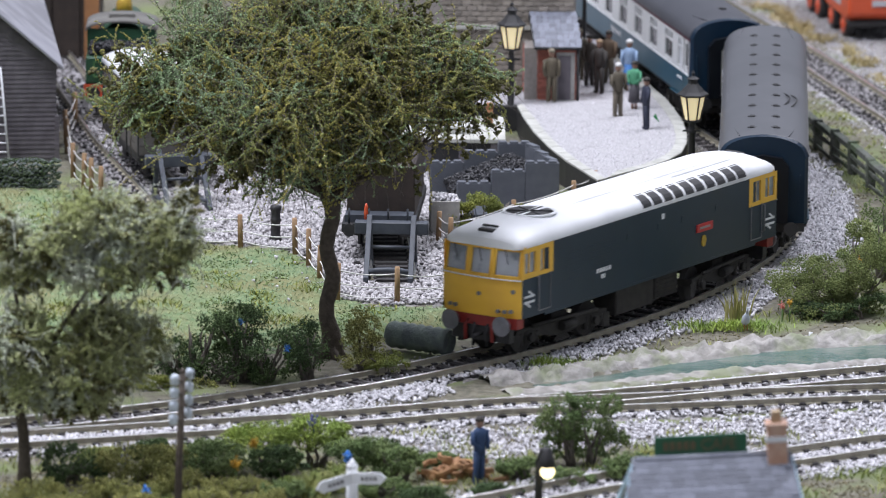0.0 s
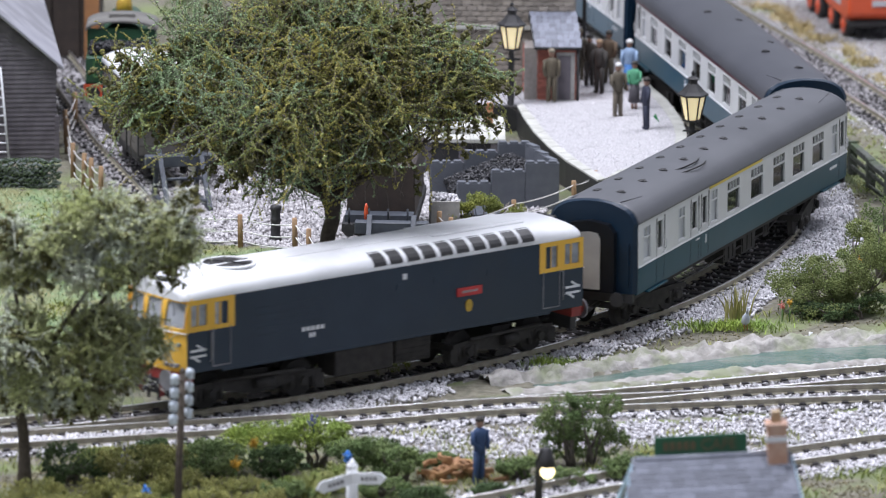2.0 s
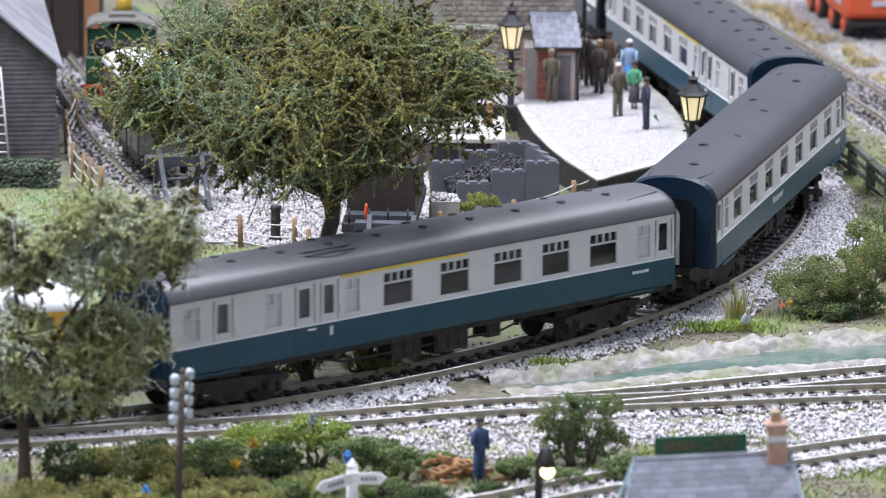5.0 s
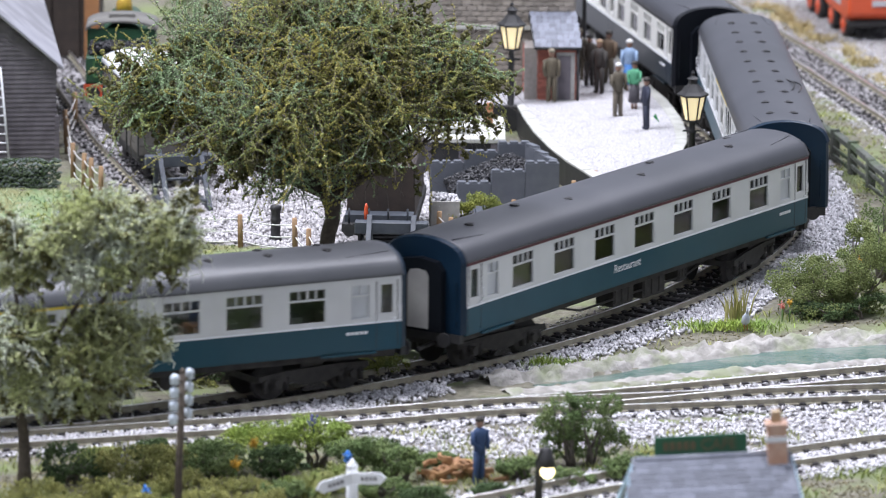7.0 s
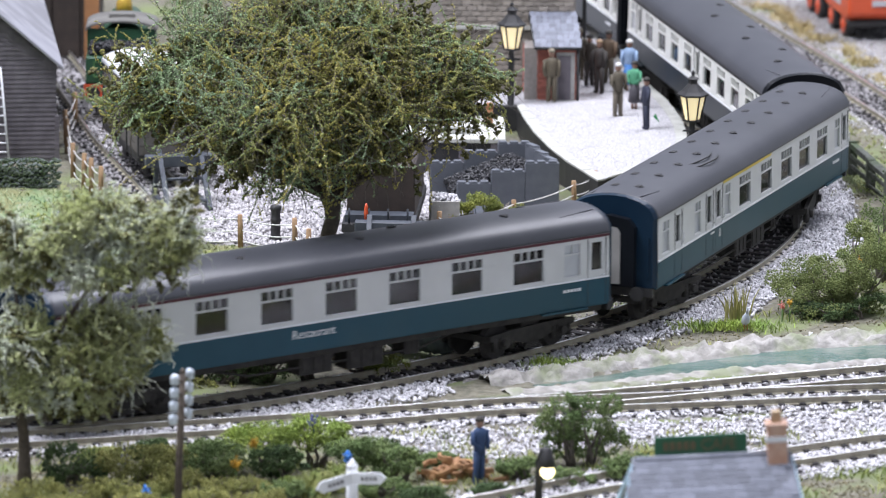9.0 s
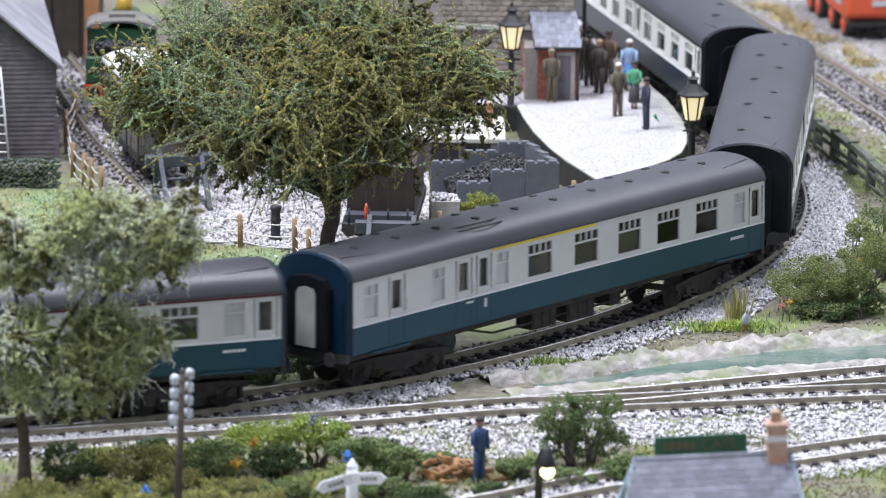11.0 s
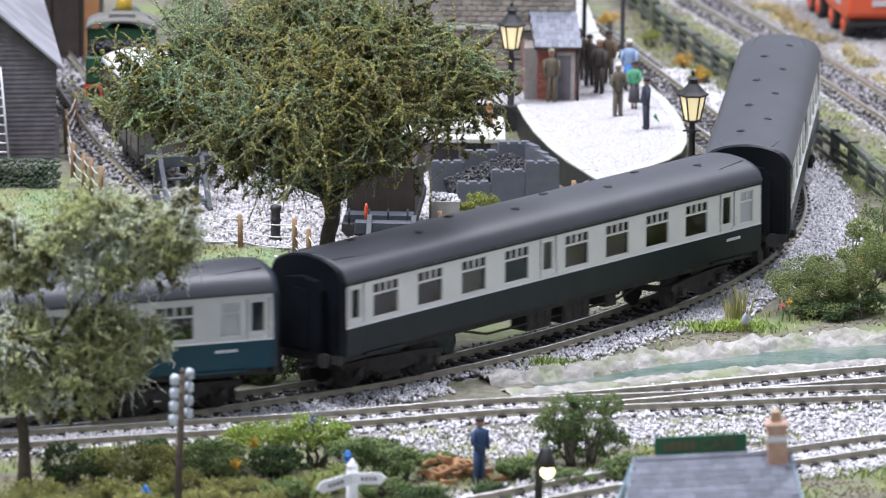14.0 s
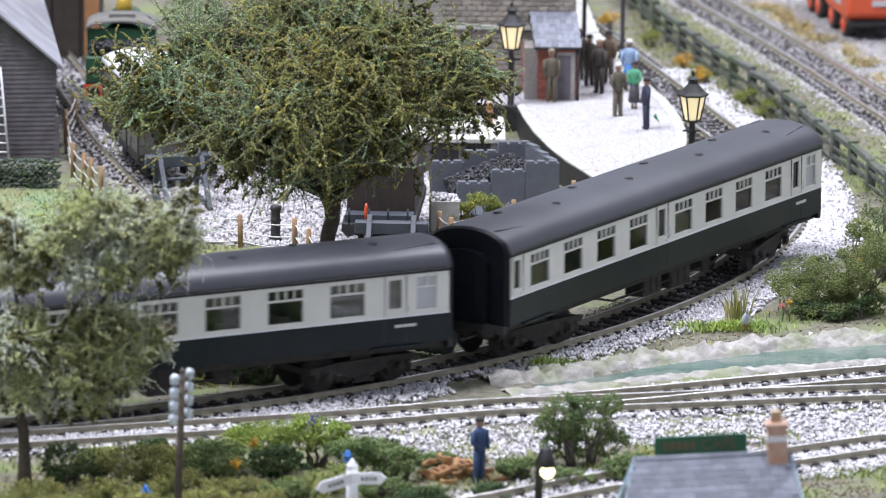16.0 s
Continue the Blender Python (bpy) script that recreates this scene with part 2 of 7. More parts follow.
def shell_points(blobs, n, thick=0.35, gap=0.0):
    """Points in the outer shells of overlapping ellipsoids (x, y, z, rx, ry, rz), with gaps."""
    blobs = np.array(blobs, float)
    wgt = blobs[:, 3] * blobs[:, 4] + blobs[:, 4] * blobs[:, 5] + blobs[:, 3] * blobs[:, 5]
    pick = RNG.choice(len(blobs), n * 2, p=wgt / wgt.sum())
    d = RNG.normal(size=(n * 2, 3))
    d /= np.linalg.norm(d, axis=1)[:, None]
    rad = 1 - thick * RNG.random((n * 2, 1)) ** 1.5
    wob = np.array([noise.noise(Vector(q) * 1.9 + Vector((k * 7.1, 0, 0))) for q, k in zip(d, pick)])[:, None]
    p = blobs[pick, :3] + d * blobs[pick, 3:] * rad * (1 + 0.28 * wob)
    keep = (wob[:, 0] > -0.9 + gap)
    return p[keep][:n], d[keep][:n]


# ---- plan: tracks and ground ----
def smooth_line(ctrl, step=3.0):
    """A curve through points of the plan, cut into even steps."""
    P = [np.array(p, float) for p in ctrl]
    P = [2 * P[0] - P[1]] + P + [2 * P[-1] - P[-2]]
    out = []
    for p0, p1, p2, p3 in zip(P, P[1:], P[2:], P[3:]):
        t1 = math.dist(p0, p1) ** 0.5
        t2 = t1 + math.dist(p1, p2) ** 0.5
        t3 = t2 + math.dist(p2, p3) ** 0.5
        for t in np.linspace(t1, t2, 24, endpoint=False):
            a1, a2, a3 = (t1 - t) / t1 * p0 + t / t1 * p1, (t2 - t) / (t2 - t1) * p1 + (t - t1) / (t2 - t1) * p2, (t3 - t) / (t3 - t2) * p2 + (t - t2) / (t3 - t2) * p3
            b1, b2 = (t2 - t) / t2 * a1 + t / t2 * a2, (t3 - t) / (t3 - t1) * a2 + (t - t1) / (t3 - t1) * a3
            out.append((t2 - t) / (t2 - t1) * b1 + (t - t1) / (t2 - t1) * b2)
    out = np.array(out + [P[-2]])
    s = np.r_[0, np.cumsum(np.hypot(*np.diff(out, axis=0).T))]
    return s, out


ARC = [(-76, 496), (-71, 495), (-62, 494), (-50, 492.5), (-40, 491.5), (-30, 491.5), (-20, 491.5), (-10, 491), (-2, 489.5), (5, 487.5)]
MAIN = [(-1500, -560), (-900, -520), (-480, -435)] + [(-341.7 + r * math.cos(radians(a)), 146.3 + r * math.sin(radians(a))) for a, r in ARC] + [(125.2, 269.5), (104.3, 369.6), (88, 446), (40, 674), (-60, 1150), (-200, 1815)]
MAIN_S, MAIN_P = smooth_line(MAIN)


def on_main(s):
    return np.array([np.interp(s, MAIN_S, MAIN_P[:, 0]), np.interp(s, MAIN_S, MAIN_P[:, 1])])


TRACKS = {
    "main": MAIN,
    "loop": [(-420, -415), (-158, -334), (-108, -318), (-40, -296.5), (16, -275), (77, -262), (166, -243), (330, -218), (700, -170)],
    "branch": [(16, -275), (60, -259), (110, -237), (168, -212), (260, -175), (420, -100), (700, 60)],
    "front": [(-250, -560), (-60, -462), (0, -431), (60, -384), (126, -345), (165, -322), (330, -250), (700, -120)],
    "back": [(88, 820), (137, 611), (173, 468), (205, 328), (238, 185), (262, 75), (282, -40)],
    "siding_left": [(-114, 92), (-128, 150), (-146, 225), (-163, 310), (-190, 450), (-230, 640)],
    "siding_mid": [(-20, -50), (-22, 0), (-27, 90), (-36, 200), (-50, 330), (-70, 520)],
}
LINES = {k: smooth_line(v) for k, v in TRACKS.items()}
TRACK_XY = np.concatenate([p[(p[:, 0] > -420) & (p[:, 0] < 420) & (p[:, 1] < 820)] for _, p in LINES.values()])
MAIN_XY = MAIN_P[(MAIN_P[:, 0] > -420)]


def near(xy, line):
    """The distance from points of the plan to a line."""
    xy = np.atleast_2d(xy)
    out = np.empty(len(xy))
    for i in range(0, len(xy), 4000):
        c = xy[i:i + 4000]
        out[i:i + 4000] = np.sqrt(((c[:, None] - line[None]) ** 2).sum(-1)).min(1)
    return out


def inside(xy, poly):
    xy = np.atleast_2d(xy)
    x, y = xy.T
    hit = np.zeros(len(xy), bool)
    for (x0, y0), (x1, y1) in zip(poly, poly[1:] + poly[:1]):
        c = ((y0 > y) != (y1 > y)) & (x < (x1 - x0) * (y - y0) / (y1 - y0 + 1e-12) + x0)
        hit ^= c
    return hit


STREAM = smooth_line([(20, -232), (52, -218), (88, -196), (130, -176), (175, -161), (240, -150), (420, -120)])[1]
YARD = [(-122, 120), (-110, 40), (-104, 24), (-74, 19), (-60, 5), (-53, -18), (-47, -45), (-39, -83), (-20, -96), (2.7, -88), (14, -70), (30, 40), (45, 95), (0, 200), (-90, 210)]
RIGHT = [(150, 190), (172.6, 177.3), (178, 32.7), (168.1, 20.9), (149.2, -20.0), (131.3, -78.0), (118, -120.9), (92.7, -122.4), (120, 0)]
GRASS = [(-330, 150), (-146, 135), (-112, 40), (-104, 22), (-74, 17), (-60, 3), (-53, -20), (-47, -47), (-39, -85), (-20, -98), (2, -92), (20, -120), (-48.5, -172), (-330, -250)]
ROAD = [(158, 640), (190, 500), (222, 330), (330, 100), (600, 100), (600, 900), (150, 900)]
FRONTBED = [(-35, -318), (16, -300), (77, -285), (170, -262), (340, -235), (340, -300), (170, -312), (100, -318), (60, -325), (20, -345), (-5, -340)]


def stream_width(x):
    """Half the width of the water, which widens to the right."""
    return 1.5 + 10.5 * min(max((x - 45) / 95, 0), 1)


def ground_z(x, y):
    """The height of the scenery."""
    xy = np.array([[x, y]])
    z = -4.0 + 1.2 * noise.noise(Vector((x / 40, y / 40, 0))) + 0.5 * noise.noise(Vector((x / 9, y / 9, 3)))
    d = near(xy, TRACK_XY)[0]
    w = min(max((d - 11) / 14, 0), 1)
    z = -3.6 * (1 - w) + z * w
    if x > 0 and -260 < y < -90:
        ds = near(xy, STREAM)[0]
        if ds < 34:
            wide = stream_width(x)
            k = 0.5 - 0.5 * math.cos(min(max(ds - 0.6 * wide, 0) / wide, 1) * math.pi)
            z = min(z, (-4.2 - 0.4 * wide) * (1 - k) + z * k)
    return z


def ground():
    xs = sorted({*range(-1800, -300, 100), *range(-300, -200, 20), *range(-200, 240, 4), *range(240, 340, 20), *range(340, 1000, 100)})
    ys = sorted({*range(-700, -480, 20), *range(-480, 640, 5), *range(640, 800, 20), *range(800, 2101, 100)})
    v = np.array([(x, y, ground_z(x, y)) for y in ys for x in xs])
    nx = len(xs)
    tri = []
    for j in range(len(ys) - 1):
        for i in range(nx - 1):
            a = j * nx + i
            tri += [(a, a + 1, a + nx + 1), (a, a + nx + 1, a + nx)]
    me = raw_mesh("ground", v, tri, M_EARTH)
    me.materials.append(M_GRASS)
    me.materials.append(M_BED)
    tri = np.array(tri)
    c = v[tri].mean(1)[:, :2]
    c = c + np.stack([RNG.normal(0, 1.5, len(c)), RNG.normal(0, 2.5, len(c))], 1)
    mi = np.zeros(len(c), np.int32)
    mi[inside(c, GRASS)] = 1
    mi[inside(c, YARD) | inside(c, RIGHT) | inside(c, ROAD) | inside(c, FRONTBED)] = 2
    mi[near(c, TRACK_XY) < 17] = 2
    me.polygons.foreach_set("material_index", mi)
    me.polygons.foreach_set("use_smooth", np.ones(len(mi), bool))
    return tagged(new("ground", me), "model scenery ground of grass, earth and stone chippings", "ground", kind="structure")


def track(name, line, s0=0, label="code 100 model track on black plastic sleepers"):
    """Rails and sleepers of one line."""
    s, p = line
    t = thing(name, 0, 0, 0, 0, label, "railway track", kind="structure")
    cut = np.arange(s0, s[-1], 4.0)
    q = np.stack([np.interp(cut, s, p[:, 0]), np.interp(cut, s, p[:, 1])], 1)
    d = np.gradient(q, axis=0)
    d /= np.linalg.norm(d, axis=1)[:, None]
    nrm = np.stack([-d[:, 1], d[:, 0]], 1)
    for side in (-1, 1):
        bm = bmesh.new()
        for mi, prof in ((0, [(-1.1, -2.6), (1.1, -2.6), (1.1, -2.3), (0.35, -2.0), (0.35, -0.7), (0.6, -0.55), (0.6, -0.02), (-0.6, -0.02), (-0.6, -0.55), (-0.35, -0.7), (-0.35, -2.0), (-1.1, -2.3)]), (1, [(-0.6, -0.02), (0.6, -0.02), (0.45, 0.1), (-0.45, 0.1)])):
            loft(bm, [[(c[0] + k[0] * (side * 8.7 + o), c[1] + k[1] * (side * 8.7 + o), z) for o, z in prof] for c, k in zip(q, nrm)], mi)
        part("rail", bm, [M_RAILSIDE, M_RAILTOP], t)
    me = None
    lots = 0
    rest = bmesh.new()
    for u in np.arange(s0 + 3, s[-1] - 2, 8.2):
        x, y = np.interp(u, s, p[:, 0]), np.interp(u, s, p[:, 1])
        if not (-330 < x < 330 and -480 < y < 640):
            continue
        x2, y2 = np.interp(u + 1, s, p[:, 0]), np.interp(u + 1, s, p[:, 1])
        a = math.degrees(math.atan2(y2 - y, x2 - x))
        if me is None:
            bm = bmesh.new()
            box(bm, -1.6, 1.6, -15, 15, -4.6, -2.6)
            for k in (-8.7, 8.7):
                box(bm, -1.2, 1.2, k - 2.0, k + 2.0, -2.6, -1.9)
            me = mesh_of("sleeper", bm, M_SLEEPER)
        ob = new("sleeper", me)
        ob.parent = t
        ob.matrix_basis = pose(x * MM, y * MM, 0, 0, 0, a + random.uniform(-1, 1))
        lots += 1
    rest.free()
    return t


def scatter(poly, n):
    """Random places in a polygon of the plan."""
    lo, hi = np.min(poly, 0), np.max(poly, 0)
    p = RNG.uniform(lo, hi, (n, 2))
    return p[inside(p, list(map(tuple, poly)))]


def lift(xy, dz=0.0):
    return np.array([(x, y, ground_z(x, y) + dz) for x, y in xy])


# ---- the train ----
def side_wall(bm, sgn, x0, x1, z0, z1, holes, y, mi=0, lean=0.0):
    """A flat car side with openings (xa, xb, za, zb) cut right through, 0.9 thick."""
    xs = sorted({x0, x1, *[h[0] for h in holes], *[h[1] for h in holes]})
    zs = sorted({z0, z1, *[h[2] for h in holes], *[h[3] for h in holes]})
    for xa, xb in zip(xs, xs[1:]):
        for za, zb in zip(zs, zs[1:]):
            cx, cz = (xa + xb) / 2, (za + zb) / 2
            if any(h[0] < cx < h[1] and h[2] < cz < h[3] for h in holes):
                continue
            v = [bm.verts.new((px, sgn * (y - lean * (pz - z0)), pz)) for px, pz in ((xa, za), (xb, za), (xb, zb), (xa, zb))]
            bm.faces.new(v).material_index = mi
    for xa, xb, za, zb in holes:
        c = ((xa, za), (xb, za), (xb, zb), (xa, zb))
        for (ax, az), (bx, bz) in zip(c, c[1:] + c[:1]):
            bm.faces.new([bm.verts.new((px, sgn * (yy - lean * (pz - z0)), pz)) for px, pz, yy in ((ax, az, y), (bx, bz, y), (bx, bz, y - 0.9), (ax, az, y - 0.9))]).material_index = mi


def wheelset(parent, x, r=7.0):
    bm = bmesh.new()
    for s in (-1, 1):
        tube(bm, [(0, s * 7.2, 0), (0, s * 7.6, 0), (0, s * 7.6, 0), (0, s * 9.4, 0)], [r + 0.8, r + 0.8, r, r - 0.1], 20)
    tube(bm, [(0, -9, 0), (0, 9, 0)], 1.0, 8)
    w = part("wheelset", bm, M_UNDER, parent, "dark metal wheels on an axle")
    w.location = (x * MM, 0, r * MM)
    return w


def bogie(parent, x, base=33.5, z=0.0, heavy=False):
    """A bogie with side frames, axle boxes, springs and two wheelsets."""
    b = new("bogie")
    b.parent = parent
    b.location = (x * MM, 0, 0)
    h = base / 2
    for s in (-1, 1):
        bm = bmesh.new()
        y = s * 12.6
        loft(bm, [[(-h - 8, y + k, 8.4), (-h + 4, y + k, 7.2), (-5, y + k, 5.0), (5, y + k, 5.0), (h - 4, y + k, 7.2), (h + 8, y + k, 8.4), (h + 8, y + k, 10.4), (h - 4, y + k, 11.2), (-h + 4, y + k, 11.2), (-h - 8, y + k, 10.4)] for k in (-0.8, 0.8)])
        for ax in (-h, h):
            box(bm, ax - 2.4, ax + 2.4, y - 1.2, y + s * 1.5 + 0.6, 4.6, 9.4)
            tube(bm, [(ax, y + s * 1.0, 6.9), (ax, y + s * 2.6, 6.9)], 1.7, 10)
            for k in (-4.6, 4.6):
                tube(bm, [(ax + k, y, 4.0), (ax + k, y, 9.0)], 1.2, 8)
        for k in range(4):
            box(bm, -5 + k * 0.6, 5 - k * 0.6, y - 0.6, y + s * 1.4 + 0.6, 2.6 + k * 0.7, 3.2 + k * 0.7)
        if heavy:
            tube(bm, [(-2, y + s * 2.2, 8.5), (6, y + s * 2.2, 8.5)], 1.9, 10)
            box(bm, -h - 10, -h - 6, y - 1, y + s * 1.2, 3.5, 9)
            box(bm, h + 5, h + 9, y - 1, y + s * 1.2, 3.5, 9)
            tube(bm, [(-h, y + s * 2.0, 11.5), (h, y + s * 2.0, 11.5)], 0.8, 8)
        part("side_frame", bm, M_UNDER, b)
    bm = bmesh.new()
    box(bm, -5, 5, -12, 12, 7, 13.5)
    box(bm, -h - 8, -h - 6.4, -12, 12, 7.6, 10)
    box(bm, h + 6.4, h + 8, -12, 12, 7.6, 10)
    part("bolster", bm, M_UNDER, b)
    return b, [wheelset(b, -h), wheelset(b, h)]


def bars(bm, x, z, w, h, n, y, sgn=-1):
    """Writing too small to read, as plain bars on a side wall."""
    k = w / n
    for i in range(n):
        box(bm, x + i * k, x + i * k + k * 0.72, sgn * y - 0.12, sgn * y + 0.12, z, z + h)


BODY_TOP = 43.2


def roof_ring(x, grow=0.0, low=BODY_TOP):
    w = 18.0 + grow
    pts = [(x, -w, low), (x, -w - 0.35, low + 0.2), (x, -w - 0.2, low + 0.9)]
    for a in range(12, 169, 12):
        pts.append((x, -(w - 0.2) * math.cos(radians(a)) * (1 - 0.04 * math.sin(radians(a))), low + 0.9 + 8.1 * math.sin(radians(a)) ** 0.82))
    return pts + [(x, w + 0.2, low + 0.9), (x, w + 0.35, low + 0.2), (x, w, low)]


def coach(name, kind, label, lower, upper, end, roof, stripe, number):
    """A bogie carriage, its front towards -x. kind says where its windows and doors are."""
    c = thing(name, 0, 0, 0, 0, label, "model carriage", "carriages of the train")
    H = 128.6
    zb, zw, zt = 16.0, 26.3, BODY_TOP
    plain, doors, frost, vents = [], [], [], []
    if kind == "corridor":
        plain = [(-24.5, 15.4), (4.4, 15.4), (32.1, 15.2), (57.3, 15.2), (82.6, 15.2)]
        frost = [(-82.8, 8.2), (107.8, 8.0), (-44, 8.0), (-122.8, 8.6)]
        doors = [(-106.3, 6.0), (-66.6, 6.2), (-54.2, 5.6), (119.8, 5.6)]
        vents = [(k, s) for k in range(-112, 120, 24) for s in (-4.5, 5)]
    elif kind == "dining":
        plain = [(-96.8 + 29.7 * i, 15.3) for i in range(7)]
        frost = [(-114.6, 8.2), (106.2, 8.4)]
        doors = [(-126, 5.8), (119.6, 5.8)]
        vents = [(-104, -3), (-64, 2), (-38, -6), (18, -5), (40, 4), (88, -4), (104, 6)]
    else:
        plain = [(-113.5 + 26.0 * i, 15.2) for i in range(4)] + [(1.6 + 25.6 * i, 15.2) for i in range(4)]
        doors = [(-126, 5.4), (-12.0, 6.4), (103.0, 6.0)]
        frost = [(114.6, 9.0)]
        vents = [(-100 + 29 * i, s) for i in range(8) for s in ((-5,) if i % 2 else (4,))]
    za, zc = 27.6, 41.0
    holes = [(x, x + w, za, zc) for x, w in plain] + [(x, x + w, za + 1.4, zc - 0.4) for x, w in doors] + [(x, x + w, za + 0.2, zc) for x, w in frost]
    for s, nm in ((-1, "near"), (1, "far")):
        bm = bmesh.new()
        side_wall(bm, s, -H, H, zb, zw, [], 18.25, 0, -0.008)
        side_wall(bm, s, -H, H, zw, zt, holes, 18.3, 1, 0.02)
        box(bm, -H, H, s * 18.45 - 0.12, s * 18.45 + 0.12, zw - 0.35, zw + 0.25, 2)
        box(bm, -H, H, s * 17.0, s * 17.9, zb - 0.7, zb, 0)
        part("side", bm, [lower, upper, M_WHITE], c)
        # stripe above the windows
        bm = bmesh.new()
        x1 = 18.0 if stripe is M_STRIPEY else H
        x0 = -46.0 if stripe is M_STRIPEY else -H
        box(bm, x0, x1, s * 18.05 - 0.2, s * 18.05 + 0.2, zt - 1.2, zt - 0.2)
        part("cantrail_stripe", bm, stripe, c)
    # window frames, ventilators and panes
    for s in (-1, 1):
        for x, w in plain:
            bm = bmesh.new()
            y = s * 17.75
            zz = zc - 4.3
            for a, b, d, e in ((x, x + w, za, za + 0.5), (x, x + w, zc - 0.5, zc), (x, x + 0.45, za, zc), (x + w - 0.45, x + w, za, zc), (x, x + w, zz - 0.35, zz + 0.35), (x + w * 0.26, x + w * 0.26 + 0.5, zz, zc), (x + w * 0.48, x + w * 0.48 + 0.8, zz, zc), (x + w * 0.72, x + w * 0.72 + 0.5, zz, zc)):
                box(bm, a, b, y - 0.35, y + 0.35, d, e)
            wf = part("window", bm, upper, c)
            bm = bmesh.new()
            box(bm, x, x + w, s * 17.2 - 0.08, s * 17.2 + 0.08, za, zc)
            pn = part("pane", bm, M_GLASS, wf)
        for x, w in doors + frost:
            bm = bmesh.new()
            y = s * 17.75
            lo = za + (1.4 if (x, w) in doors else 0.2)
            hi = zc - (0.4 if (x, w) in doors else 0)
            for a, b, d, e in ((x, x + w, lo, lo + 0.4), (x, x + w, hi - 0.4, hi), (x, x + 0.4, lo, hi), (x + w - 0.4, x + w, lo, hi)):
                box(bm, a, b, y - 0.3, y + 0.3, d, e)
            if (x, w) in frost:
                box(bm, x, x + w, y - 0.3, y + 0.3, hi - 4.6, hi - 4.0)
                box(bm, x + w * 0.5 - 0.2, x + w * 0.5 + 0.2, y - 0.3, y + 0.3, hi - 4.3, hi)
            wf = part("window", bm, upper, c)
            bm = bmesh.new()
            box(bm, x, x + w, s * 17.2 - 0.08, s * 17.2 + 0.08, lo, hi)
            part("pane", bm, M_FROST if (x, w) in frost else M_GLASS, wf)
        for x, w in doors:
            bm = bmesh.new()
            for k in (-1.6, w + 1.4):
                box(bm, x + k, x + k + 0.22, s * 18.2 - 0.15, s * 18.2 + 0.15, zb + 0.6, zt - 1.4)
            door = part("door_edge", bm, M_BLACK, c)
            bm = bmesh.new()
            tube(bm, [(x + w + 0.4, s * 18.3, 27.4), (x + w + 0.4, s * 19.0, 27.4), (x + w - 1.2, s * 19.0, 27.4)], 0.25, 6)
            tube(bm, [(x + w + 2.2, s * 18.3, 28.4), (x + w + 2.2, s * 18.9, 28.6), (x + w + 2.2, s * 18.9, 32.0), (x + w + 2.2, s * 18.3, 32.2)], 0.22, 6)
            part("door_handle", bm, M_WHITE, c)
    # roof
    bm = bmesh.new()
    loft(bm, [roof_ring(x) for x in (-H - 0.6, -H + 1, H - 1, H + 0.6)], 0, True, True, True)
    for s in (-1, 1):
        box(bm, -H, H, s * 18.1 - 0.3, s * 18.1 + 0.3, zt + 0.0, zt + 0.55)
        for sx in (-1, 1):
            tube(bm, [(sx * (H - 2), s * 10, zt + 7.9), (sx * (H - 20), s * 12, zt + 7.0)], 0.25, 5)
    r = part("roof", bm, roof, c, "grey ribbed roof with small ventilators")
    me = None
    for x, y in vents:
        if me is None:
            bm = bmesh.new()
            box(bm, -1.5, 1.5, -1.0, 1.0, -0.6, 0.9)
            box(bm, -0.7, 0.7, -1.9, 1.9, -0.4, 0.6)
            me = mesh_of("roof_vent", bm, M_BLACK, 0.2)
        v = new("roof_vent", me)
        v.parent = c
        v.location = (x * MM, y * MM, (zt + 9.0 - (y / 18) ** 2 * 9) * MM)
    if kind == "corridor":
        bm = bmesh.new()
        for k in (0, 3):
            tube(bm, [(-60 + 30 * t, -10.5 + k - 3.0 * math.sin(t * math.pi), zt + 7.1 + 0.25 * k + 0.8 * math.sin(t * math.pi)) for t in np.linspace(0, 1, 9)], 0.35, 6)
        part("roof_rib", bm, M_BLACK, c)
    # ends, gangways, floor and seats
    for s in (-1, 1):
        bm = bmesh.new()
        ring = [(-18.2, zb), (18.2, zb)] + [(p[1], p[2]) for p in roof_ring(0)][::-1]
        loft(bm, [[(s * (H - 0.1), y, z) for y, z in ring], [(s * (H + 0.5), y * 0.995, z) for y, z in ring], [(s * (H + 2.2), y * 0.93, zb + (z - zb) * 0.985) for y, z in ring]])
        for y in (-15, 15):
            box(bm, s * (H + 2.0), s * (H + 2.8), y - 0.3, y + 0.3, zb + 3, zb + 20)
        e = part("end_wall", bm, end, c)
        bm = bmesh.new()
        arch = [(-10.2, zb + 0.5), (10.2, zb + 0.5), (10.2, 40), (7.5, 43.2), (0, 44.4), (-7.5, 43.2), (-10.2, 40)]
        loft(bm, [[(s * (H + 2.1), y, z) for y, z in arch], [(s * (H + 5.6), y, z) for y, z in arch]])
        g2 = part("gangway", bm, M_BLACKEND, c)
        bm = bmesh.new()
        arch = [(-4.6, zb + 1.5), (4.6, zb + 1.5), (4.6, 37.5), (3.4, 39.6), (0, 40.2), (-3.4, 39.6), (-4.6, 37.5)]
        loft(bm, [[(s * (H + 5.5), y, z) for y, z in arch], [(s * (H + 5.9), y, z) for y, z in arch]])
        part("gangway_door", bm, M_BEIGE if number < 4 else M_BLACKEND, g2)
        bm = bmesh.new()
        box(bm, s * (H + 0.4), s * (H + 2.6), -17, 17, 12.5, zb - 0.2)
